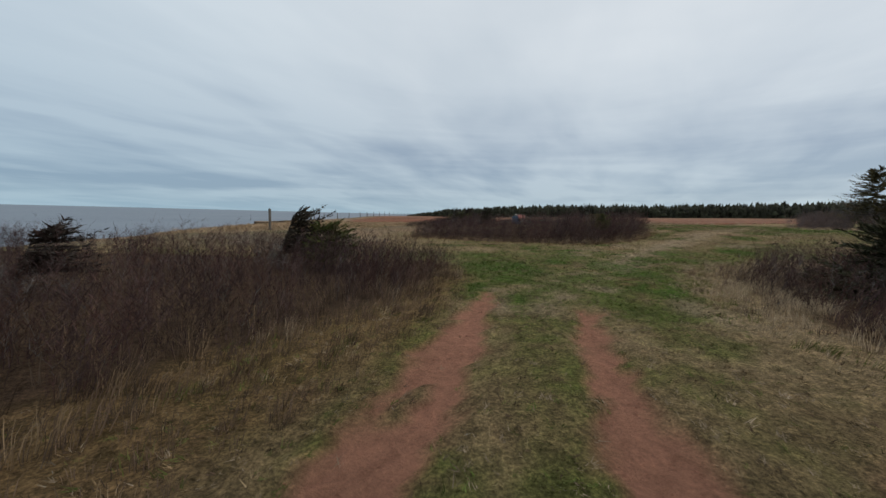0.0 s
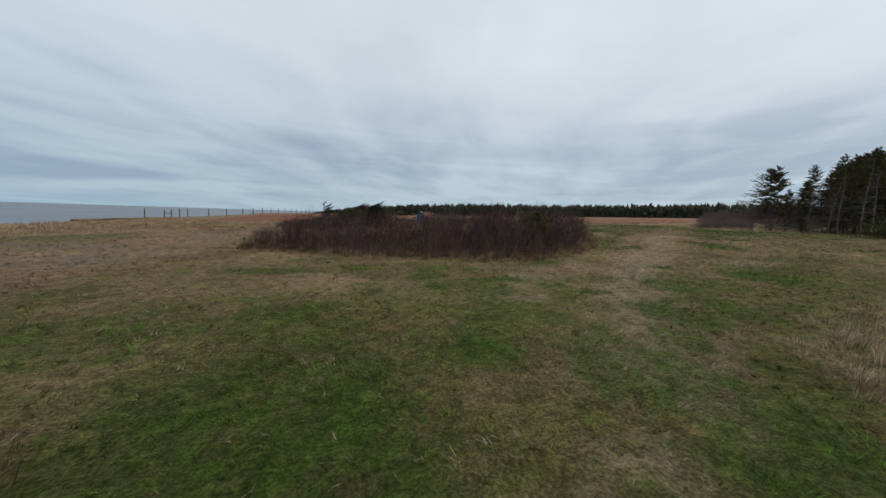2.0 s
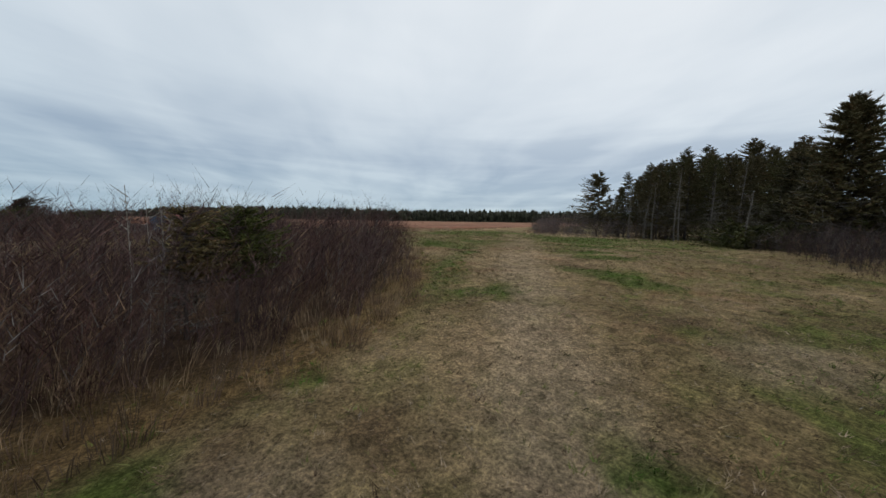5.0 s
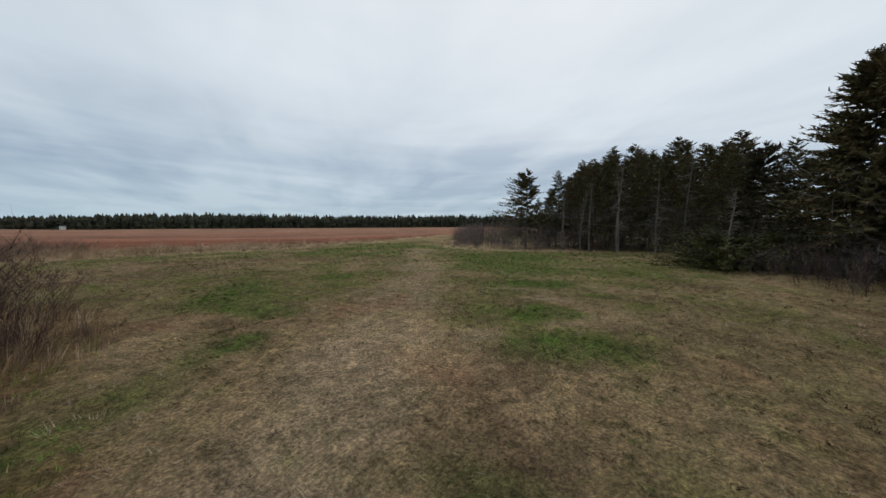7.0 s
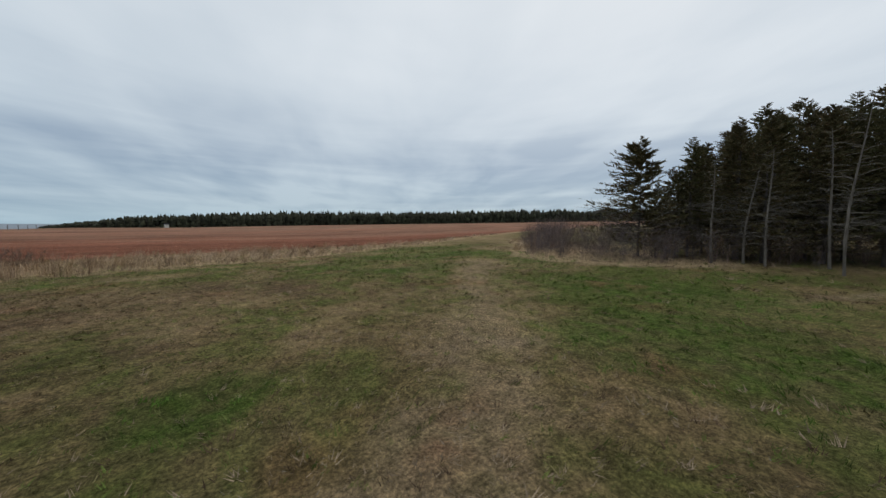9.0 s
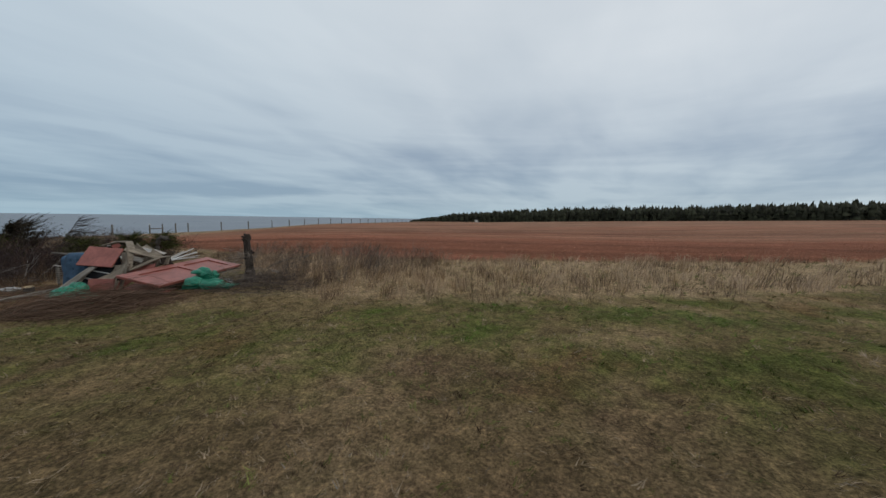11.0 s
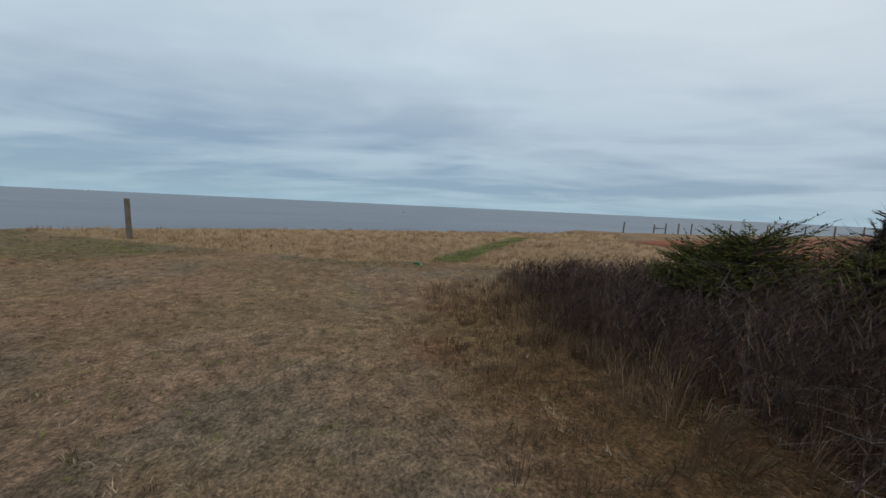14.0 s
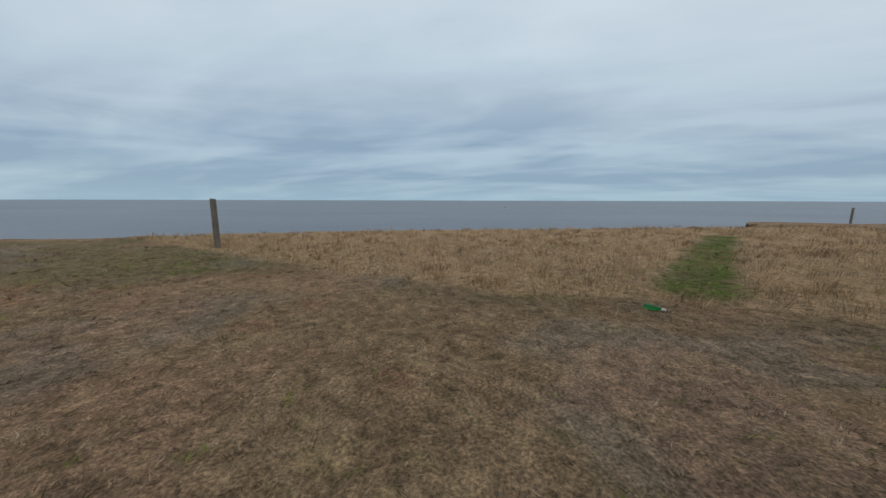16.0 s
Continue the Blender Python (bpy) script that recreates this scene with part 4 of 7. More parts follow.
def thicket(name, outline, high, per_m2, seed, label, lower=lambda x, y: 1.0, near=None, tone=(0.088, 0.056, 0.050)):
    """Many-stemmed shrubs: stems fan from each root and fork into fine twigs."""
    rng = np.random.default_rng(seed)
    xs, ys = [p[0] for p in outline], [p[1] for p in outline]
    k = 13

    def keep(x, y):
        d = depth_in(outline, x, y) + 0.6 * (fbm(x * 1.4, y * 1.4, seed) - 0.5)
        q = np.interp(d, [-0.3, 0.0, 0.3, 1.5, 3.5], [0, 0.5, 1.0, 0.78, 0.42])
        if near is not None:
            q = q * np.interp(line_dist(near, x, y), [0, 5, 9], [1, 0.7, 0.3])
        return q
    cx, cy = sprinkle(rng, (min(xs) - 0.5, min(ys) - 0.5, max(xs) + 0.5, max(ys) + 0.5), per_m2 / k, keep)
    m = len(cx)
    n = m * k
    d = np.repeat(depth_in(outline, cx, cy), k)
    hp = high * (0.60 + 0.42 * rng.random(m)) * np.interp(depth_in(outline, cx, cy), [-0.2, 0.2, 0.9, 2.5, 4.5], [0.55, 0.8, 0.96, 1.0, 1.06]) * (0.68 + 0.62 * fbm(cx * 0.7, cy * 0.7, seed + 1)) * lower(cx, cy)
    a, r = rng.random(n) * 6.283, np.sqrt(rng.random(n))
    x, y = np.repeat(cx, k) + 0.13 * r * np.cos(a), np.repeat(cy, k) + 0.13 * r * np.sin(a)
    h = np.repeat(hp, k) * (0.72 + 0.36 * rng.random(n))
    base = np.stack([x, y, lay(x, y) - 0.03], -1)
    # neighbours lean alike, as the wind has combed them
    fx, fy = fbm(x * 1.1, y * 1.1, seed + 2) - 0.5, fbm(x * 1.1, y * 1.1, seed + 3) - 0.5
    out = 0.26 * r
    lean = np.stack([0.10 + 0.6 * fx + out * np.cos(a) + rng.normal(size=n) * 0.07, 0.6 * fy + out * np.sin(a) + rng.normal(size=n) * 0.07, np.ones(n)], -1)
    p1 = base + lean * (h * 0.36)[:, None]
    lean = lean + np.stack([0.05 + rng.normal(size=n) * 0.16, rng.normal(size=n) * 0.16, 0 * x], -1)
    p2 = p1 + lean * (h * 0.34)[:, None]
    lean = lean + np.stack([0.07 + rng.normal(size=n) * 0.22, rng.normal(size=n) * 0.22, 0 * x], -1)
    p3 = p2 + lean * (h * 0.30)[:, None]
    w = 0.0012 + 0.0011 * rng.random(n)
    c = np.array(tone) * np.repeat((0.5 + 0.95 * rng.random((m, 1))) * np.where(rng.random((m, 1)) < 0.3, np.array([1.15, 0.98, 0.9]), np.array([1.0, 1.0, 1.04])), k, 0) * (0.75 + 0.5 * rng.random((n, 1)))
    grey = (rng.random(n) < 0.045)[:, None]
    c = np.where(grey, np.array([0.165, 0.145, 0.132]) * (0.6 + 0.6 * rng.random((n, 1))), c)
    tan = (rng.random(n) < 0.03 + 0.16 * (d < 0.3))[:, None]
    c = np.where(tan, np.array([0.20, 0.130, 0.082]) * (0.6 + 0.6 * rng.random((n, 1))), c)
    pieces, cols = [], []
    for p, q, u, v in ((base, p1, 1.0, 0.85), (p1, p2, 0.85, 0.6), (p2, p3, 0.6, 0.25)):
        r4 = ribbons(p, q, w * u, w * v, rng)
        pieces += [r4[:, :3], r4[:, [0, 2, 3]]]
        cols += [c, c]
    for j in range(13):
        s = 0.2 + 0.78 * rng.random(n)
        st = np.where((s < 0.5)[:, None], p1 + (p2 - p1) * (2 * s)[:, None], p2 + (p3 - p2) * (2 * s - 1)[:, None])
        if j < 4:
            st = base + (p1 - base) * (0.3 + 0.7 * s)[:, None]
        b = rng.random(n) * 6.283
        ln = h * (0.07 + 0.17 * rng.random(n) ** 1.5)
        en = st + np.stack([0.14 + np.cos(b) * 0.62 + fx * 0.5, np.sin(b) * 0.62 + fy * 0.5, 0.5 + 0.5 * rng.random(n)], -1) * ln[:, None]
        pieces.append(ribbons(st, en, w * 1.7, w * 0.0, rng)[:, :3])
        cols.append(c * (0.8 + 0.4 * rng.random((n, 1))))
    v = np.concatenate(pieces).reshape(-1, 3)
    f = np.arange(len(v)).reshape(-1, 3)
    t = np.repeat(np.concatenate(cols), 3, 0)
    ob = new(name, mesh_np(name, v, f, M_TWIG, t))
    return tagged(ob, label, "shrubs", kind="stuff")


# ---- conifers ----
def conifer_meshes(name, high, reach, seed, bare=0.0, wind=(0.0, 0.0), dense=1.0, droop=0.25, tone=(0.088, 0.074, 0.034), sprig=0.30, lean=0.0, shape=1.1, dead=0.0, gap=0.26, dome=1.0, full=0.17):
    """Trunk, dead limbs and needled crown of a spruce; wind bends and strips it to one side."""
    rng = np.random.default_rng(seed)
    rr = random.Random(seed)
    wx, wy = wind
    k = 9
    tp = []
    for i in range(k):
        s = i / (k - 1)
        tp.append((wx * lean * s ** 1.6 * high + 0.05 * high * 0.3 * (rr.random() - 0.5) * s, wy * lean * s ** 1.6 * high + 0.015 * high * (rr.random() - 0.5) * s, s * high - 0.08 * (i == 0)))
    tp = np.array(tp)
    bm = bmesh.new()
    r0 = 0.0085 * high + 0.014
    rod(bm, [tuple(p) for p in tp], [r0 * (1.25 if i == 0 else 1 - 0.93 * i / (k - 1)) for i in range(k)], 8, 0.12, rr)
    trunk = bpy.data.meshes.new(name + "_trunk")
    bm.normal_update()
    bm.to_mesh(trunk)
    bm.free()
    trunk.materials.append(M_BARK)

    def at(z):
        s = np.clip(z / high, 0, 1) * (k - 1)
        i = np.minimum(s.astype(int), k - 2)
        return tp[i] + (tp[i + 1] - tp[i]) * (s - i)[:, None]
    nb = int(high * (1 - bare) / gap * 6 * dense)
    z = high * (bare + (1 - bare) * (np.arange(nb) + rng.random(nb)) / nb)
    rel = (z / high - bare) / (1 - bare)
    a = rng.random(nb) * 6.283
    ln = reach * np.clip((1 - rel ** dome) ** shape, 0.05, 1) * (0.45 + 0.65 * rng.random(nb)) * np.interp(rel, [0, 0.12], [0.75, 1]) + 0.10
    dx, dy = np.cos(a), np.sin(a)
    ws = math.hypot(wx, wy)
    if ws > 0:
        along = dx * wx / ws + dy * wy / ws
        ln = ln * np.clip(1 + ws * 0.75 * along, 0.18, 2.4)
        dx, dy = dx + wx * 1.1, dy + wy * 1.1
        q = np.hypot(dx, dy) + 1e-6
        dx, dy = dx / q, dy / q
    rise = np.interp(rel, [0, 0.5, 1], [-droop, 0.0, 0.5]) + 0.15 * rng.normal(size=nb)
    st = at(z)
    en = st + np.stack([dx * ln, dy * ln, rise * ln], -1)
    V, C = [], []
    w = np.full(nb, 0.010)
    V.append(ribbons(st, en, w, w * 0.3, rng)[:, :3])
    C.append(np.tile(np.array([0.07, 0.055, 0.045]), (nb, 1)))
    side = np.stack([-dy, dx, 0 * dx], -1)
    axis = (en - st) / (np.linalg.norm(en - st, axis=1, keepdims=True) + 1e-9)
    m = 17
    for j in range(m):
        s = 0.18 + 0.82 * (j + rng.random(nb)) / m
        p = st + (en - st) * s[:, None]
        p[:, 2] -= 0.10 * ln * s * (1 - s) * 2
        for sg in (-1, 1):
            l2 = sprig * (0.5 + 0.6 * rng.random(nb)) * np.interp(s, [0.1, 0.5, 1], [0.9, 1.0, 0.55]) * np.clip(ln / 0.5, 0.35, 1.0)
            dr = axis * (0.6 + 0.5 * rng.random((nb, 1))) + side * (sg * (0.45 + 0.5 * rng.random((nb, 1)))) + rng.normal(size=(nb, 3)) * 0.36
            dr[:, 2] += 0.22
            dr /= np.linalg.norm(dr, axis=1, keepdims=True)
            e2 = p + dr * l2[:, None]
            r = np.cross(dr, rng.normal(size=(nb, 3)))
            r /= np.linalg.norm(r, axis=1, keepdims=True) + 1e-9
            ww = l2 * (0.7 * full + 0.05 * rng.random(nb))
            V.append(np.stack([p + r * ww[:, None], e2, p - r * ww[:, None]], 1))
            shade = 0.78 + 0.55 * rng.random((nb, 1))
            C.append(np.array(tone) * shade * np.where(rng.random((nb, 1)) < 0.14, np.array([1.5, 1.2, 1.3]), 1.0))
    v = np.concatenate(V).reshape(-1, 3)
    crown = mesh_np(name + "_crown", v, np.arange(len(v)).reshape(-1, 3), M_NEEDLE, np.repeat(np.concatenate(C), 3, 0))
    limbs = None
    nd = int(dead)
    if nd:
        zz = high * (0.08 + (max(bare, 0.3) + 0.15 - 0.08) * rng.random(nd))
        s0 = at(zz)
        al = rng.random(nd) * 6.283
        l3 = reach * (0.3 + 0.65 * rng.random(nd))
        e0 = s0 + np.stack([np.cos(al) * l3, np.sin(al) * l3, l3 * (-0.15 + 0.5 * rng.random(nd))], -1)
        ww = np.full(nd, 0.012)
        P = [ribbons(s0, e0, ww, ww * 0.35, rng), ribbons(s0, e0, ww, ww * 0.35, rng)]
        for j in range(9):
            s = 0.25 + 0.7 * rng.random(nd)
            p = s0 + (e0 - s0) * s[:, None]
            P.append(ribbons(p, p + rng.normal(size=(nd, 3)) * (l3 * 0.18)[:, None] + np.array([0, 0, 0.03]), ww * 0.5, ww * 0.2, rng))
        v = np.concatenate(P).reshape(-1, 3)
        c = np.tile(np.array([0.20, 0.175, 0.15]), (len(v), 1)) * (0.6 + 0.6 * rng.random((len(v) // 4, 1))).repeat(4, 0)
        limbs = mesh_np(name + "_limbs", v, np.arange(len(v)).reshape(-1, 4), M_TWIG, c)
    return trunk, limbs, crown


def plant(name, meshes, x, y, label, group="", turn=0.0, scale=1.0, category="tree", z=None):
    trunk, limbs, crown = meshes
    ob = thing(name, x, y, gz(x, y) - 0.03 if z is None else z, label, category, group, turn)
    ob.scale = (scale,) * 3
    part("trunk", trunk, None, ob)
    if limbs is not None:
        tagged(part("dead_branchwork", limbs, None, ob, "bare grey dead branches"), kind="stuff")
    tagged(part("crown", crown, None, ob), kind="stuff")
    return ob


build_clods()
build_turf()
build_litter()
build_tall()
thicket("shrub_thicket", BANK, 1.10, 165, 101, "dense leafless purple-brown shrubs on the bank above the sea", near=[(0.5, -2), (1, 9)])
thicket("shrub_thicket", BANK_EAST, 1.03, 110, 102, "dense leafless dark brown shrubs beside the track", near=[(5, 4), (8, 9)])
thicket("shrub_thicket", ISLAND, 1.46, 195, 103, "island of dense leafless purple-brown shrubs in the turf", lambda x, y: np.interp(x + 0.3 * (y - 20), [-2.5, 1.5], [0.5, 1.0]), near=[(0, 17), (7, 15.5), (13, 19), (15, 22)])
thicket("shrub_thicket", MOUND, 1.3, 270, 104, "leafless grey-brown shrubs on a mound by the rubbish heap", lambda x, y: np.interp(x, [-4.5, -1, 0.8, 2.2], [0.46, 0.62, 0.8, 1.0]), near=[(-6, 36), (5, 34.5)], tone=(0.078, 0.058, 0.052))

thicket("shrub_thicket", TANGLE, 0.5, 190, 110, "low tangle of dead brown stems at the mound's foot", tone=(0.105, 0.072, 0.055))

# ---- wood at the field's corner ----
WOOD_EDGE = [(34.6, 25.6), (34.5, 24.4), (34.7, 22.6), (35.3, 20.6), (34.9, 18.8), (33.4, 16.9), (31.6, 15.4)]
FRONT = [
    conifer_meshes("spruce_a", 7.0, 2.1, 201, 0.15, (0.12, 0.05), 1.8, 0.2, dead=90, shape=0.85, dome=1.45, sprig=0.25, full=0.15),
    conifer_meshes("spruce_b", 7.3, 2.0, 202, 0.22, (0.12, 0.05), 1.8, 0.2, dead=100, shape=0.8, dome=1.55, sprig=0.25, full=0.15, tone=(0.105, 0.080, 0.040)),
    conifer_meshes("spruce_c", 6.8, 2.2, 203, 0.10, (0.15, 0.06), 1.8, 0.15, dead=80, shape=0.85, dome=1.4, sprig=0.25, full=0.15),
    conifer_meshes("spruce_d", 7.4, 2.1, 204, 0.18, (0.10, 0.05), 1.9, 0.2, dead=100, shape=0.85, dome=1.45, sprig=0.25, full=0.15, tone=(0.080, 0.074, 0.030)),
]
BEHIND = [
    conifer_meshes("spruce_e", 7.0, 2.3, 205, 0.22, (0.12, 0.05), 1.9, 0.15, shape=0.85, dome=1.5, sprig=0.26, full=0.18),
    conifer_meshes("spruce_f", 7.2, 2.2, 206, 0.25, (0.12, 0.05), 1.9, 0.15, shape=0.8, dome=1.6, sprig=0.26, full=0.18, tone=(0.100, 0.078, 0.038)),
    conifer_meshes("spruce_g", 6.9, 2.4, 207, 0.20, (0.10, 0.05), 1.9, 0.15, shape=0.9, dome=1.35, sprig=0.26, full=0.18, tone=(0.078, 0.072, 0.030)),
]
wood_rng = random.Random(9)
spots = []
for row in range(6):
    for i, (ax, ay) in enumerate(WOOD_EDGE):
        bx, by = WOOD_EDGE[min(i + 1, len(WOOD_EDGE) - 1)]
        for half in (0.0, 0.33, 0.67):
            x, y = ax + (bx - ax) * half, ay + (by - ay) * half
            x += 1.9 * row + wood_rng.uniform(-0.5, 0.5) + 0.5
            y += wood_rng.uniform(-0.5, 0.5) + 0.3 * row
            if all((x - p) ** 2 + (y - q) ** 2 > (0.9 if row < 2 else 1.6) for p, q, _ in spots):
                spots.append((x, y, row))
first = {}
for i, (x, y, row) in enumerate(spots):
    kinds = FRONT if row < 2 else BEHIND
    k = wood_rng.randrange(len(kinds))
    s = (0.80 + 0.05 * row) * wood_rng.uniform(0.88, 1.1)
    s *= 1 - 0.22 * min(1.0, max(0.0, (y - 23.4 - 0.3 * row) / 1.8))
    s *= 1 - 0.10 * min(1.0, max(0.0, (20.5 - y) / 3.0))
    turn = wood_rng.uniform(0, 360)
    if (row < 2, k) not in first:
        first[row < 2, k] = plant("spruce_tree", kinds[k], x, y, "dark green spruce with bare grey lower trunk in the wood", "spruces of the wood", turn, s)
    else:
        c = copy_thing(first[row < 2, k], pose(x, y, gz(x, y) - 0.03, 0, 0, turn))
        c.scale = (s, s, s)
for x, y, k, s, turn in ((34.5, 26.5, 0, 0.47, 40), (35.4, 26.0, 2, 0.56, 170), (36.6, 26.6, 1, 0.56, 280)):
    plant("spruce_tree", FRONT[k], x, y, "dark green spruce with bare grey lower trunk in the wood", "spruces of the wood", turn, s)
plant("spruce_tree", conifer_meshes("corner_spruce", 5.0, 2.5, 211, 0.14, (-0.3, 0.12), 2.2, -0.05, sprig=0.30, dead=60, shape=0.75, dome=1.15, full=0.17), 33.7, 26.9, "broad dark spruce with a long low arm at the wood's corner", "spruces of the wood")
plant("spruce_tree", conifer_meshes("edge_spruce", 5.6, 1.75, 212, 0.2, (-0.1, 0.05), 5.0, 0.0, sprig=0.26, dead=70, shape=0.8, dome=1.5, full=0.2, gap=0.22), 26.6, 14.2, "tall open spruce with pale trunk and dead twigs", "spruces of the wood")
plant("spruce_tree", conifer_meshes("edge_spruce", 5.6, 2.1, 218, 0.12, (0.1, 0.0), 2.0, 0.2, sprig=0.30, dead=30, shape=0.8, dome=1.6, full=0.2), 33.5, 11.5, "tall open spruce with pale trunk and dead twigs", "spruces of the wood", 80)
plant("spruce_tree", conifer_meshes("edge_spruce", 5.6, 2.1, 219, 0.12, (0.1, 0.0), 2.0, 0.2, sprig=0.30, dead=30, shape=0.8, dome=1.6, full=0.2), 31.0, 8.0, "tall open spruce with pale trunk and dead twigs", "spruces of the wood", 200)
for x, y, h, seed in ((29.6, 14.9, 3.6, 251), (30.6, 12.7, 4.4, 252), (28.6, 11.8, 3.8, 253), (31.6, 15.9, 4.6, 254), (27.7, 12.7, 3.3, 255), (25.6, 12.1, 2.8, 256)):
    plant("spruce_tree", conifer_meshes("skirted_spruce", h, 1.9, seed, 0.03, (-0.1, 0.0), 2.2, 0.1, sprig=0.27, dead=30, shape=0.75, dome=1.6, full=0.24, tone=(0.058, 0.052, 0.028)), x, y, "dark spruce branched to the ground at the wood's edge", "spruces of the wood", seed * 37)
low = conifer_meshes("low_spruce", 0.8, 2.2, 213, 0.02, (-0.3, 0.1), 4.2, -0.12, sprig=0.24, dead=40, shape=0.6, gap=0.09, dome=2.0, tone=(0.062, 0.064, 0.022), full=0.2)
plant("low_spruce", low, 27.5, 16.9, "low spreading spruce bush with dead grey twigs at the wood's edge", "low spruces", category="bush")
plant("low_spruce", low, 28.9, 15.4, "low spreading spruce bush with dead grey twigs at the wood's edge", "low spruces", 140, 1.15, category="bush")
plant("low_spruce", conifer_meshes("low_spruce", 1.1, 2.0, 214, 0.02, (-0.15, 0.05), 2.6, -0.1, sprig=0.34, dead=40, shape=0.6, gap=0.09, dome=2.0, tone=(0.062, 0.064, 0.022)), 27.4, 13.6, "low spreading spruce bush among brown shrubs", "low spruces", category="bush")
plant("low_spruce", conifer_meshes("low_spruce", 1.5, 1.5, 215, 0.02, (-0.1, 0.05), 4.0, 0.0, sprig=0.2, dead=14, shape=0.6, gap=0.13, tone=(0.05, 0.05, 0.026)), 8.1, 5.8, "low dark spruce among the shrubs beside the track", "low spruces", category="bush")
thicket("shrub_thicket", SCRUB, 1.9, 70, 105, "tall leafless grey shrubs at the foot of the wood", tone=(0.13, 0.105, 0.10))
thicket("dead_weeds", WEEDS, 0.75, 100, 107, "grey-brown dead weeds beside the rubbish heap", tone=(0.19, 0.15, 0.115))
FLANK = [(32.9, 24.4), (33.2, 22.2), (33.9, 20.4), (34.3, 18.6), (35.0, 19.4), (34.9, 22.4), (34.5, 24.6)]
thicket("shrub_thicket", FLANK, 1.7, 60, 111, "thin grey-brown bare shrubs between the outer spruce trunks", tone=(0.10, 0.080, 0.074))
BRUSH = [(28.3, 17.4), (29.2, 16.0), (27.0, 14.6), (26.6, 12.4), (29, 10), (33, 10), (33, 18), (30.5, 18.4)]
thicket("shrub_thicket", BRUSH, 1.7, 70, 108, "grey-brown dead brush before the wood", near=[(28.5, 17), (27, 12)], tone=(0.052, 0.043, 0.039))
# filler twigs behind the trunks; their dark tone paints the wood's inner shade
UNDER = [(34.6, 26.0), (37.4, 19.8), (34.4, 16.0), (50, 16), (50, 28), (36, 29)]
thicket("shrub_thicket", UNDER, 3.0, 22, 109, "added tangle of dead twigs under the spruces, coloured dark for the wood's inner shade", near=[(34.6, 26), (37.4, 20), (34, 16)], tone=(0.042, 0.036, 0.032))
SKIRT = [(34.2, 18.2), (28.2, 15.6), (25.8, 16.4), (24.4, 15.8), (22.2, 14.9), (19.6, 14.0), (17.2, 13.1), (16.6, 12.2), (19, 8), (34, 8)]
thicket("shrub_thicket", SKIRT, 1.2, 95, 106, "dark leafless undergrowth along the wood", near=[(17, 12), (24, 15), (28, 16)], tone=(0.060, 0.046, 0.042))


def standing_stem(x, y, h, seed):
    """A slim dead trunk with drooping bare branches."""
    rng = random.Random(seed)
    ob = thing("dead_tree", x, y, gz(x, y) - 0.05, "slim bare grey dead trunk standing before the wood", "tree", "dead stems at the wood's edge")
    a, b = rng.uniform(-0.25, 0.25), rng.uniform(-0.25, 0.25)
    bm = bmesh.new()
    rod(bm, [(a * s * s, b * s * s + 0.05 * math.sin(5 * s), h * s) for s in (0, 0.2, 0.4, 0.6, 0.8, 1)], [0.042, 0.036, 0.029, 0.021, 0.013, 0.005], 6, 0.2, rng)
    part("trunk", bm, M_STEM, ob)
    bm = bmesh.new()
    for j in range(46):
        s = rng.uniform(0.2, 0.98)
        w, l = rng.uniform(0, 6.28), rng.uniform(0.3, 1.0) * (1.15 - s * 0.8) * h * 0.25
        p = Vector((a * s * s, b * s * s, h * s))
        q = p + Vector((math.cos(w) * l, math.sin(w) * l, l * rng.uniform(-0.25, 0.35)))
        mid = (p + q) / 2 + Vector((0, 0, 0.06 * l))
        rod(bm, [p, mid, q], [0.009, 0.006, 0.002], 4)
        for _ in range(2):
            e = mid + Vector((rng.uniform(-0.3, 0.3), rng.uniform(-0.3, 0.3), rng.uniform(-0.1, 0.2))) * l
            rod(bm, [mid, e], [0.004, 0.0015], 3)
    tagged(part("dead_branchwork", bm, M_STEM, ob), kind="stuff")


for k, (x, y, h) in enumerate(((31.9, 21.1, 4.7), (34.1, 18.5, 4.9), (33.3, 19.6, 4.3), (33.2, 22.8, 3.9), (33.0, 24.2, 3.6), (33.7, 21.4, 4.4), (33.5, 23.4, 3.4), (26.5, 16.8, 2.5))):
    standing_stem(x, y, h, 31 + k)

# ---- wind-bent trees and junipers on the shrubs ----
JUNIPER = (0.072, 0.082, 0.022)
plant("windswept_spruce", conifer_meshes("windswept", 1.42, 0.72, 221, 0.3, (0.9, 0.2), 1.9, -0.1, sprig=0.17, lean=0.34, shape=0.4, dead=44, gap=0.11, dome=3.0, tone=(0.056, 0.045, 0.030), full=0.2), -4.1, 8.4, "dark wind-bent spruce leaning inland out of the shrubs", "windswept trees")
plant("juniper_bush", conifer_meshes("juniper", 1.12, 0.75, 222, 0.2, (0.2, 0.1), 3.6, -0.2, sprig=0.16, shape=0.5, gap=0.13, dome=2.5, tone=JUNIPER, full=0.2), -2.95, 8.4, "low green juniper growing through the shrubs", "junipers", category="bush")
plant("windswept_spruce", conifer_meshes("windswept_bare", 1.08, 0.6, 223, 0.35, (0.9, 0.3), 2.2, -0.25, sprig=0.18, lean=0.34, shape=0.45, dead=24, gap=0.15, dome=2.5, tone=(0.06, 0.046, 0.036)), -6.7, 5.2, "half-dead wind-bent spruce on the bank", "windswept trees")
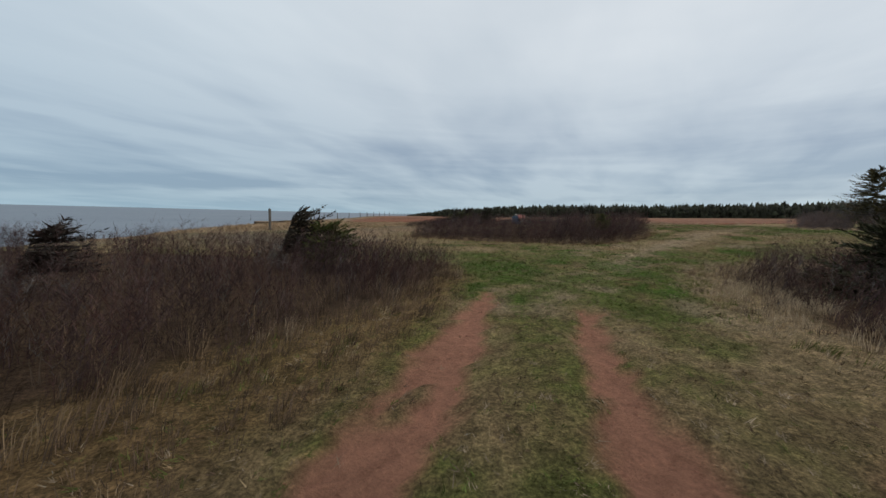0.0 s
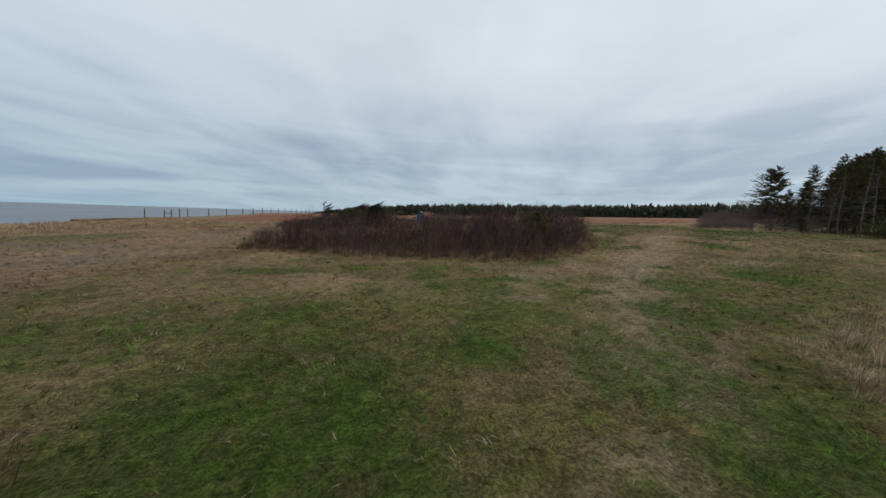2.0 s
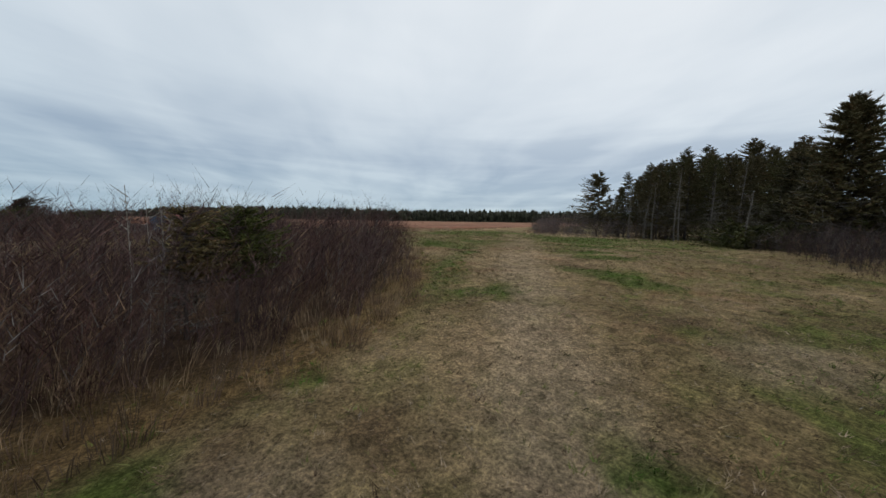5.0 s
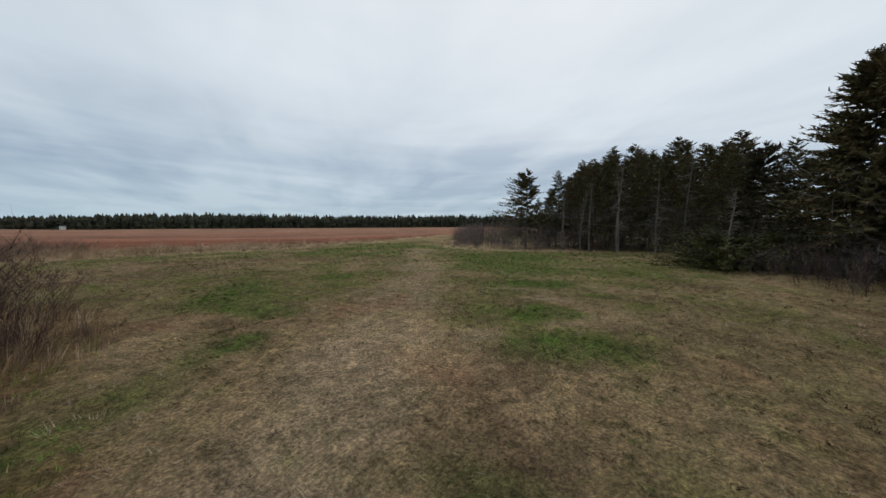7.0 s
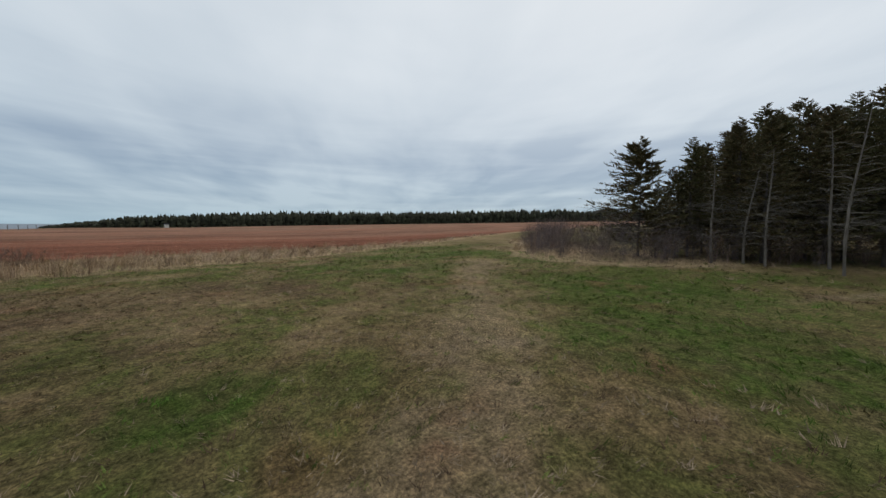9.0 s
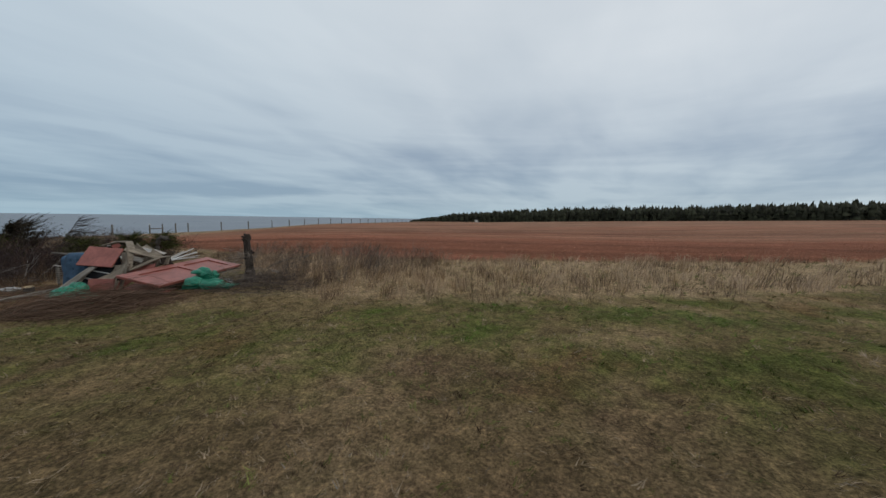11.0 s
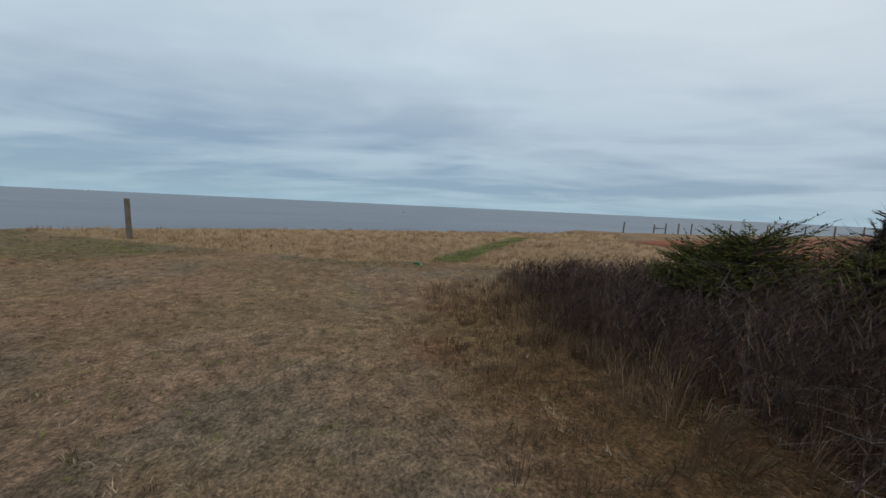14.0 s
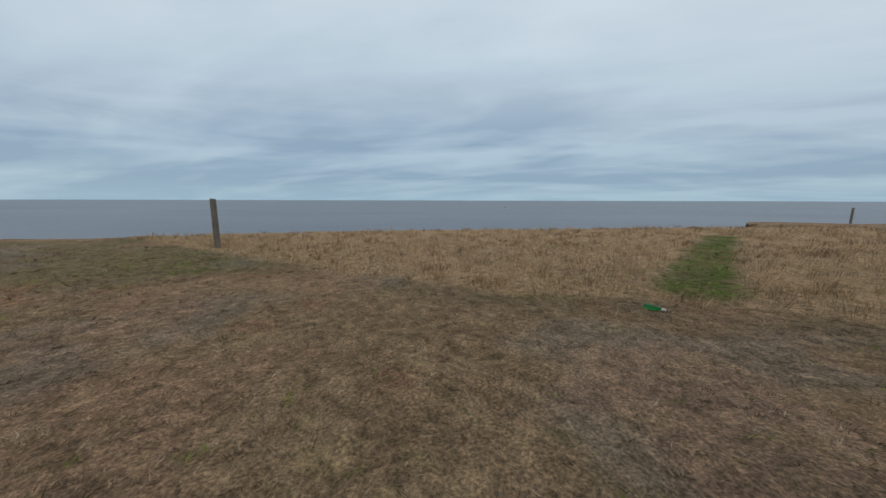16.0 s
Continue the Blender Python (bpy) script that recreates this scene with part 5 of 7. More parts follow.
plant("juniper_bush", conifer_meshes("island_juniper", 1.40, 0.46, 224, 0.45, (0.3, 0.1), 3.4, -0.55, sprig=0.12, shape=0.5, gap=0.11, tone=(0.15, 0.115, 0.05), dead=50, dome=1.6), 7.85, 18.05, "young spruce with a bare leader among brown shrubs", "junipers", category="bush")
plant("juniper_bush", conifer_meshes("island_juniper_low", 1.36, 0.5, 240, 0.4, (0.15, 0.05), 4.0, -0.4, sprig=0.13, shape=0.5, gap=0.11, tone=JUNIPER, dome=2.2), 8.35, 18.3, "low green juniper among the brown shrubs", "junipers", category="bush")
plant("windswept_spruce", conifer_meshes("island_bent", 1.62, 0.85, 241, 0.45, (0.95, 0.2), 3.2, -0.25, sprig=0.17, lean=0.34, shape=0.4, dead=10, gap=0.12, dome=3.0, tone=(0.04, 0.038, 0.022)), 2.3, 24.7, "dark wind-bent spruce leaning out of the shrub island", "windswept trees")
plant("windswept_spruce", conifer_meshes("island_wispy", 1.8, 0.6, 225, 0.4, (0.55, 0.2), 1.0, -0.7, sprig=0.14, lean=0.2, shape=0.4, dead=26, gap=0.16, tone=(0.06, 0.05, 0.042)), 0.5, 24.3, "wispy wind-bent bare shrub tree on the island", "windswept trees")
plant("windswept_spruce", conifer_meshes("mound_bent", 1.62, 0.72, 226, 0.35, (0.75, 0.4), 6.5, -0.85, sprig=0.13, lean=0.26, shape=0.4, dead=30, gap=0.12, dome=2.5, full=0.1, tone=(0.050, 0.042, 0.026)), 2.1, 37.0, "dark wind-bent spruce on the mound", "windswept trees")
plant("windswept_spruce", conifer_meshes("mound_wispy", 1.75, 0.6, 227, 0.5, (0.9, 0.45), 2.2, -0.6, sprig=0.09, lean=0.42, shape=0.5, dead=36, gap=0.18, full=0.06, tone=(0.055, 0.045, 0.036)), 2.3, 38.2, "thin half-bare wind-bent spruce on the mound", "windswept trees")
for k, (x, y, h, r) in enumerate(((1.7, 36.5, 1.3, 0.75), (0.9, 36.9, 1.15, 0.6), (2.5, 36.8, 1.2, 0.6), (4.1, 37.6, 1.02, 0.5), (4.6, 38.6, 1.05, 0.6), (4.9, 39.5, 1.0, 0.6))):
    plant("juniper_bush", conifer_meshes("mound_juniper", h, r, 230 + k, 0.5, (0.15, 0.1), 7.5, -0.4, sprig=0.085, shape=0.42, gap=0.10, dome=3.0, tone=JUNIPER, dead=14), x, y, "low green juniper spreading over the mound", "junipers", category="bush")


def bare_stem(x, y, h, seed, label):
    rng = random.Random(seed)
    ob = thing("dead_sapling", x, y, gz(x, y) - 0.03, label, "shrub")
    bm = bmesh.new()
    rod(bm, [(0, 0, 0), (0.03, 0.01, h * 0.5), (0.0, 0.03, h)], [0.008, 0.005, 0.0025], 5)
    part("stem", bm, M_DEADWOOD, ob)
    bm = bmesh.new()
    for j in range(7):
        s = rng.uniform(0.45, 0.98)
        w, l = rng.uniform(0, 6.28), rng.uniform(0.05, 0.16)
        p = Vector((0.02, 0.015, h * s))
        rod(bm, [p, p + Vector((math.cos(w) * l, math.sin(w) * l, l * 0.8))], [0.005, 0.002], 4)
    tagged(part("crown", bm, M_DEADWOOD, ob), kind="stuff")


bare_stem(7.42, 17.78, 1.62, 41, "thin grey dead sapling among the shrubs")
bare_stem(7.55, 18.0, 1.48, 42, "thin grey dead sapling among the shrubs")
bare_stem(7.66, 17.95, 1.52, 43, "thin grey dead sapling among the shrubs")
bare_stem(-1.3, 21.9, 0.9, 44, "crooked bare sapling at the shrubs' foot")


# ---- far wood ----
def build_far_wood():
    rng = np.random.default_rng(15)
    line = np.array([(-34, 330), (5, 324), (120, 300), (300, 170), (430, 60), (520, -60)], float)
    seg = np.hypot(*np.diff(line, axis=0).T)
    total = seg.sum()
    n = 4300
    s = np.sort(rng.random(n)) * total
    i = np.clip(np.searchsorted(np.cumsum(seg), s), 0, len(seg) - 1)
    q = (s - np.concatenate([[0], np.cumsum(seg)])[i]) / seg[i]
    p = line[i] + (line[i + 1] - line[i]) * q[:, None]
    deep = rng.random(n) * 26
    out = (p - np.array([12.0, 25.0])) / np.hypot(p[:, 0] - 12, p[:, 1] - 25)[:, None]
    p = p + out * deep[:, None]
    high = (8.2 + 3.4 * rng.random(n) ** 1.6 + deep * 0.07) * np.interp(s, [0, 10, 45, 80], [0.12, 0.3, 0.75, 1.0]) * (0.80 + 0.25 * fbm(s * 0.05, s * 0, 95) + 0.2 * fbm(s * 0.35, s * 0, 96, 2))
    base = np.stack([p[:, 0], p[:, 1], lay(p[:, 0], p[:, 1]) - 0.3], -1)
    V, F, C, o = [], [], [], 0
    sides, tiers = 6, 4
    for t in range(tiers):
        z0, z1 = 0.04 + 0.8 * t / tiers, 0.04 + 0.8 * t / tiers + 0.36
        z1 = min(z1, 1.0)
        r = 2.3 * (1 - 0.62 * t / tiers)
        a = rng.random((n, 1)) * 6.28 + np.arange(sides) * 2 * math.pi / sides
        rad = r * (0.55 + 0.75 * rng.random((n, sides)))
        zz = high[:, None] * z0 + 0.5 * (rng.random((n, sides)) - 0.5)
        ring = base[:, None] + np.stack([np.cos(a) * rad, np.sin(a) * rad, zz], -1)
        tip = base + np.stack([rng.normal(size=n) * 0.6, rng.normal(size=n) * 0.6, high * (z1 if t < tiers - 1 else 0.94) + rng.normal(size=n) * 0.25], -1)
        v = np.concatenate([ring, tip[:, None]], 1).reshape(-1, 3)
        k = np.arange(n)[:, None] * (sides + 1) + o
        j = np.arange(sides)
        F.append(np.stack([k + j, k + (j + 1) % sides, np.broadcast_to(k + sides, (n, sides))], -1).reshape(-1, 3))
        V.append(v)
        C.append(np.repeat(np.array([0.028, 0.029, 0.017]) * (0.45 + 1.2 * rng.random((n, 1))), sides + 1, 0))
        o += len(v)
    ob = new("far_wood", mesh_np("far_wood", np.concatenate(V), np.concatenate(F), M_NEEDLE, np.concatenate(C)))
    tagged(ob, "distant dark line of spruce wood beyond the field", "wood", kind="stuff")


build_far_wood()


def bare_tree(x, y, h, seed):
    rng = random.Random(seed)
    ob = thing("bare_tree", x, y, float(lay(x, y)), "leafless round-headed tree rising over the far wood", "tree")
    bm = bmesh.new()
    rod(bm, [(0, 0, 0), (0.1, 0, h * 0.4), (0, 0, h * 0.7)], [0.3, 0.25, 0.15], 6)
    part("trunk", bm, M_BARK, ob)
    bm = bmesh.new()
    for j in range(70):
        a, e, l = rng.uniform(0, 6.28), rng.uniform(0.2, 1.4), rng.uniform(2.0, 4.6)
        p = Vector((0, 0, h * rng.uniform(0.4, 0.7)))
        d = Vector((math.cos(a) * math.cos(e), math.sin(a) * math.cos(e), math.sin(e)))
        rod(bm, [p, p + d * l * 0.6, p + d * l + Vector((0, 0, 0.4))], [0.09, 0.06, 0.03], 3)
    tagged(part("branches", bm, M_BARK, ob), kind="stuff")


bare_tree(127, 309, 13.2, 51)
bare_tree(120, 312, 11.8, 52)


def far_house(x, y):
    """A small pale house before the far wood."""
    ob = thing("house", x, y, float(lay(x, y)), "small white gabled house among the far trees", "house", turn=20)
    bm = bmesh.new()
    box(bm, (2.2, 1.8, 2.2), (0, 0, 1.1), bevel=0.05)
    part("wall", bm, M_WHITE, ob)
    for sgn in (-1, 1):
        bm = bmesh.new()
        box(bm, (2.5, 1.35, 0.12), (0, sgn * 0.5, 2.5), (-sgn * 40, 0, 0), bevel=0.03)
        part("roof", bm, M_GAP_AND_ROOF, ob, "dark roof slope")


far_house(23.6, 316)


# ---- fence along the cliff ----
def fence_post(x, y, high, tilt=0.0, z=None, wide=0.13, label="weathered grey wooden fence post standing in dry grass"):
    rng = random.Random(int(x * 31 + y * 17))
    bm = bmesh.new()
    box(bm, (wide, wide, high + 0.25), (0, 0, (high - 0.25) / 2), bevel=0.012)
    for v in bm.verts:
        v.co.x += rng.uniform(-0.006, 0.006)
        v.co.y += rng.uniform(-0.006, 0.006)
        if v.co.z > high * 0.9:
            v.co.z += rng.uniform(-0.015, 0.02)
    ob = part("fence_post", bm, M_POST)
    ob.matrix_world = pose(x, y, gz(x, y) if z is None else z, rng.uniform(-1.5, 1.5), tilt, rng.uniform(0, 90))
    return tagged(ob, label, "post", "fence posts along the cliff")


fence_post(-12.8, 25.12, 1.56, 0.0)
fence_post(-28.7, 67.9, 1.36)
fence_post(-28.4, 72.7, 1.2)
fence_post(-28.2, 74.5, 1.38)
fence_post(-27.8, 76.3, 1.4)
fence_post(-27.3, 78.0, 1.4)
fence_post(-25.9, 83.3, 1.45)
fence_post(-24.5, 88.4, 1.5)
fence_post(-22.8, 93.2, 1.5)
px_, py_ = -22.8, 93.2
for i in range(16):
    px_, py_ = px_ + 0.75 - 0.03 * i, py_ + 5.2 + 0.25 * i
    fence_post(px_, py_, 1.45)
bm = bmesh.new()
box(bm, (0.06, 2.1, 0.12), (-28.3, 73.6, gz(-28.3, 73.6) + 0.72), (0, 0, -6), bevel=0.01)
tagged(part("fence_rail", bm, M_POST), "grey cross rail between two fence posts", "rail")
bm = bmesh.new()
box(bm, (0.16, 0.16, 0.14), (-28.4, 72.7, gz(-28.4, 72.7) + 1.30), bevel=0.02)
tagged(part("post_cap", bm, M_WHITE), "white cap on a fence post", "post cap")


# ---- rubbish heap ----
def door_panel():
    """A red panelled door lying tilted on the heap."""
    ob = new("red_door")
    ob.matrix_world = pose(9.347, 35.37, 1.07, 2.8, 10.7, -1.4)
    tagged(ob, "old red-painted panelled wooden door lying tilted on the heap", "door")
    w, l, t = 0.93, 2.26, 0.052
    bm = bmesh.new()
    box(bm, (w - 0.03, l - 0.03, 0.018), (0, 0, -0.006), bevel=0.003)
    part("door_leaf", bm, M_RED, ob)
    for x, wd in ((-w / 2 + 0.09, 0.18), (w / 2 - 0.09, 0.18)):
        bm = bmesh.new()
        box(bm, (wd, l, t), (x, 0, 0.004), bevel=0.004)
        part("stile", bm, M_RED, ob)
    for y, wd in ((-l / 2 + 0.13, 0.26), (0.12, 0.14), (l / 2 - 0.09, 0.18)):
        bm = bmesh.new()
        box(bm, (w - 0.37, wd, t - 0.002), (0, y, 0.004), bevel=0.004)
        part("rail", bm, M_RED, ob)
    for y0, y1 in ((-l / 2 + 0.26, 0.05), (0.19, l / 2 - 0.18)):
        bm = bmesh.new()
        box(bm, (w - 0.42, y1 - y0 - 0.05, 0.012), (0, (y0 + y1) / 2, 0.001), bevel=0.005)
        part("panel", bm, M_RED, ob)
    for s in (-1, 1):
        bm = bmesh.new()
        box(bm, (0.05, l - 0.02, 0.05), (s * (w / 2 - 0.04), 0, -0.045), bevel=0.004)
        part("frame_batten", bm, M_DARKWOOD, ob, "dark raw wooden batten")


def flat_board(name, a, b, c, d, thick, mat, label, category, battens=0):
    """A board by its corners: top left, top right, bottom right, bottom left."""
    a, b, c, d = (Vector(p) for p in (a, b, c, d))
    ob = new(name)
    xv = ((b - a) + (c - d)).normalized()
    yv = ((a - d) + (b - c))
    w, l = ((b - a).length + (c - d).length) / 2, ((a - d).length + (b - c).length) / 2
    zv = xv.cross(yv).normalized()
    yv = zv.cross(xv)
    m = Matrix((xv, yv, zv)).transposed().to_4x4()
    m.translation = (a + b + c + d) / 4
    ob.matrix_world = m
    tagged(ob, label, category)
    bm = bmesh.new()
    box(bm, (w, l, thick), bevel=0.005)
    part("board", bm, mat, ob)
    for i in range(battens):
        bm = bmesh.new()
        box(bm, (w - 0.03, 0.05, 0.03), (0, -l / 2 + 0.05 + i * (l - 0.1) / max(battens - 1, 1), -thick / 2 - 0.013), bevel=0.004)
        part("batten", bm, M_BOARD, ob)
    return ob


def armchair():
    """A blue tufted armchair tipped on its side against the heap."""
    ob = thing("armchair", 7.30, 35.08, gz(7.3, 35.1), "old blue tufted armchair tipped over beside the heap", "armchair", turn=4)

    def cushion(name, size, at, rot, tufts, mat, puff=1.0, label=""):
        nx, nz = 26, 26
        w, t, h = size
        bm = bmesh.new()
        grid = {}
        for sgn in (-1, 1):
            for i in range(nx + 1):
                for k in range(nz + 1):
                    u, v = 2 * i / nx - 1, 2 * k / nz - 1
                    edge = (1 - abs(u) ** 5) * (1 - abs(v) ** 5)
                    d = t / 2 * max(edge, 0) ** 0.45
                    if tufts and sgn < 0:
                        for cx, cz in tufts:
                            r2 = ((u - cx) * w) ** 2 + ((v - cz) * h) ** 2
                            d -= 0.055 * math.exp(-r2 / 0.0022)
                        d += 0.010 * math.sin(7 * u + 2 * v) * math.cos(5 * v) * edge
                    if sgn > 0 and (i in (0, nx) or k in (0, nz)):
                        grid[sgn, i, k] = grid[-1, i, k]
                    else:
                        grid[sgn, i, k] = bm.verts.new((u * w / 2 * (1 - 0.05 * abs(v) ** 3), sgn * d, v * h / 2 * (1 - 0.05 * abs(u) ** 3)))
        for sgn in (-1, 1):
            for i in range(nx):
                for k in range(nz):
                    q = [grid[sgn, i, k], grid[sgn, i + 1, k], grid[sgn, i + 1, k + 1], grid[sgn, i, k + 1]]
                    bm.faces.new(q if sgn < 0 else q[::-1])
        for f in bm.faces:
            f.smooth = True
        bmesh.ops.transform(bm, matrix=pose(*at, *rot), verts=bm.verts)
        return part(name, bm, mat, ob, label)
    tufts = [(-0.3, 0.55), (0.35, 0.55), (0.0, 0.1), (0.6, 0.1), (-0.3, -0.4), (0.35, -0.4)]
    back = cushion("back_cushion", (0.52, 0.26, 0.84), (0.02, -0.22, 0.42), (-8, 0, 0), tufts, M_BLUE)
    for cx, cz in tufts:
        bm = bmesh.new()
        bmesh.ops.create_uvsphere(bm, u_segments=10, v_segments=6, radius=0.014)
        bmesh.ops.transform(bm, matrix=pose(0.02, -0.22, 0.42, -8, 0, 0) @ pose(cx * 0.26, -0.076, cz * 0.42), verts=bm.verts)
        part("button", bm, M_BLUE, back)
    cushion("arm_roll", (0.14, 0.28, 0.72), (-0.27, -0.10, 0.42), (4, -3, 0), None, M_BLUE)
    cushion("top_roll", (0.26, 0.18, 0.13), (0.36, 0.0, 0.74), (0, 10, 0), None, M_BLUE)
    cushion("seat_cushion", (0.55, 0.2, 0.42), (0.52, -0.30, 0.16), (68, 0, 10), None, M_BLUE)
    # inner boards in near-black, which paints the shade of the chair's hollow
    bm = bmesh.new()
    box(bm, (0.62, 0.05, 0.70), (0.30, 0.10, 0.38), bevel=0.01)
    box(bm, (0.05, 0.4, 0.70), (0.60, -0.08, 0.38), bevel=0.01)
    box(bm, (0.9, 0.36, 0.04), (0.12, -0.04, 0.03), bevel=0.01)
    part("hollow_boards", bm, M_HOLLOW, ob, "inner boards coloured black for the shaded hollow of the chair")
    bm = bmesh.new()
    rod(bm, [(-0.78, 0.0, 0.80), (-0.4, -0.05, 0.79), (0.0, -0.10, 0.82), (0.5, -0.10, 0.86)], [0.018, 0.022, 0.022, 0.02], 6, 0.1)
    part("frame_rail", bm, M_STEM, ob, "bare grey wooden frame rail")
    for x in (-0.3, 0.3):
        bm = bmesh.new()
        rod(bm, [(x, 0.12, 0.06), (x, 0.2, 0.05)], [0.025, 0.018], 8)
        part("foot", bm, M_DARKWOOD, ob)


def slatted_crate():
    """Thin laths at one end, a grey panel at the other, a split rail on top."""
    ob = thing("slatted_crate", 6.42, 35.72, gz(6.4, 35.7), "weathered grey crate of laths and a panel beside the armchair", "crate", turn=-10)
    rng = random.Random(23)
    for i in range(8):
        bm = bmesh.new()
        z = 0.05 + 0.05 * i
        rod(bm, [(-0.56 + rng.uniform(-0.02, 0.02), -0.24, z), (-0.25, -0.245, z + rng.uniform(-0.006, 0.006)), (0.02, -0.24, z + rng.uniform(-0.012, 0.008))], [0.007, 0.009, 0.008], 5, 0.2, rng)
        part("lath", bm, M_DEADWOOD, ob)
    bm = bmesh.new()
    box(bm, (0.46, 0.018, 0.38), (0.23, -0.235, 0.22), (0, -2, 0), bevel=0.004)
    part("side_panel", bm, M_GREYPLANK, ob)
    bm = bmesh.new()
    box(bm, (1.0, 0.018, 0.34), (-0.05, 0.24, 0.2), bevel=0.004)
    part("back_panel", bm, M_GREYPLANK, ob)
    for x in (-0.5, 0.0, 0.46):
        for y in (-0.22, 0.22):
            bm = bmesh.new()
            box(bm, (0.045, 0.035, 0.44), (x, y, 0.22), bevel=0.005)
            part("post", bm, M_GREYPLANK, ob)
    bm = bmesh.new()
    rod(bm, [(-0.60, -0.24, 0.47), (-0.2, -0.25, 0.455), (0.3, -0.24, 0.44), (0.62, -0.22, 0.46)], [0.012, 0.017, 0.016, 0.012], 6, 0.25, rng)
    part("top_rail", bm, M_PALE, ob, "pale split top rail")
    bm = bmesh.new()
    rod(bm, [(-0.05, -0.27, 0.45), (0.22, -0.2, 0.52)], [0.016, 0.012], 6, 0.25, rng)
    part("split_piece", bm, M_PALE, ob, "pale split piece")


def window_sash():
    """A small glassless sash leaning on the heap, its openings filled with black."""
    ob = new("window_sash")
    o = Vector((7.88, 34.60, 1.03))
    yv = Vector((0.02, 0.62, 0.78)).normalized()
    xv = Vector((0.94, 0.30, -0.15))
    zv = xv.cross(yv).normalized()
    xv = yv.cross(zv).normalized()
    m = Matrix((xv, yv, zv)).transposed().to_4x4()
    m.translation = o + xv * 0.14 - yv * 0.05
    ob.matrix_world = m
    tagged(ob, "glassless window sash with flaking white bars and blacked-in openings leaning on the heap", "window")
    w, h = 0.42, 0.72
    for s in (-1, 1):
        bm = bmesh.new()
        box(bm, (0.055, h, 0.035), (s * w / 2, 0, 0), bevel=0.004)
        part("stile", bm, M_BOARD, ob)
        bm = bmesh.new()
        box(bm, (w, 0.05, 0.034), (0, s * h / 2, 0), bevel=0.004)
        part("rail", bm, M_BOARD, ob)
    # no glass here: black sheets paint the darkness seen through each opening
    for i in range(4):
        y = -h / 2 + h * (i + 0.5) / 4
        bm = bmesh.new()
        box(bm, (w - 0.05, h / 4 - 0.02, 0.006), (0, y, 0.0), bevel=0.001)
        part("dark_gap", bm, M_GAP_AND_ROOF, ob)
        if i < 3:
            bm = bmesh.new()
            box(bm, (w - 0.05, 0.018, 0.028), (0, y + h / 8, 0.002), bevel=0.003)
            part("glazing_bar", bm, M_WHITE, ob)


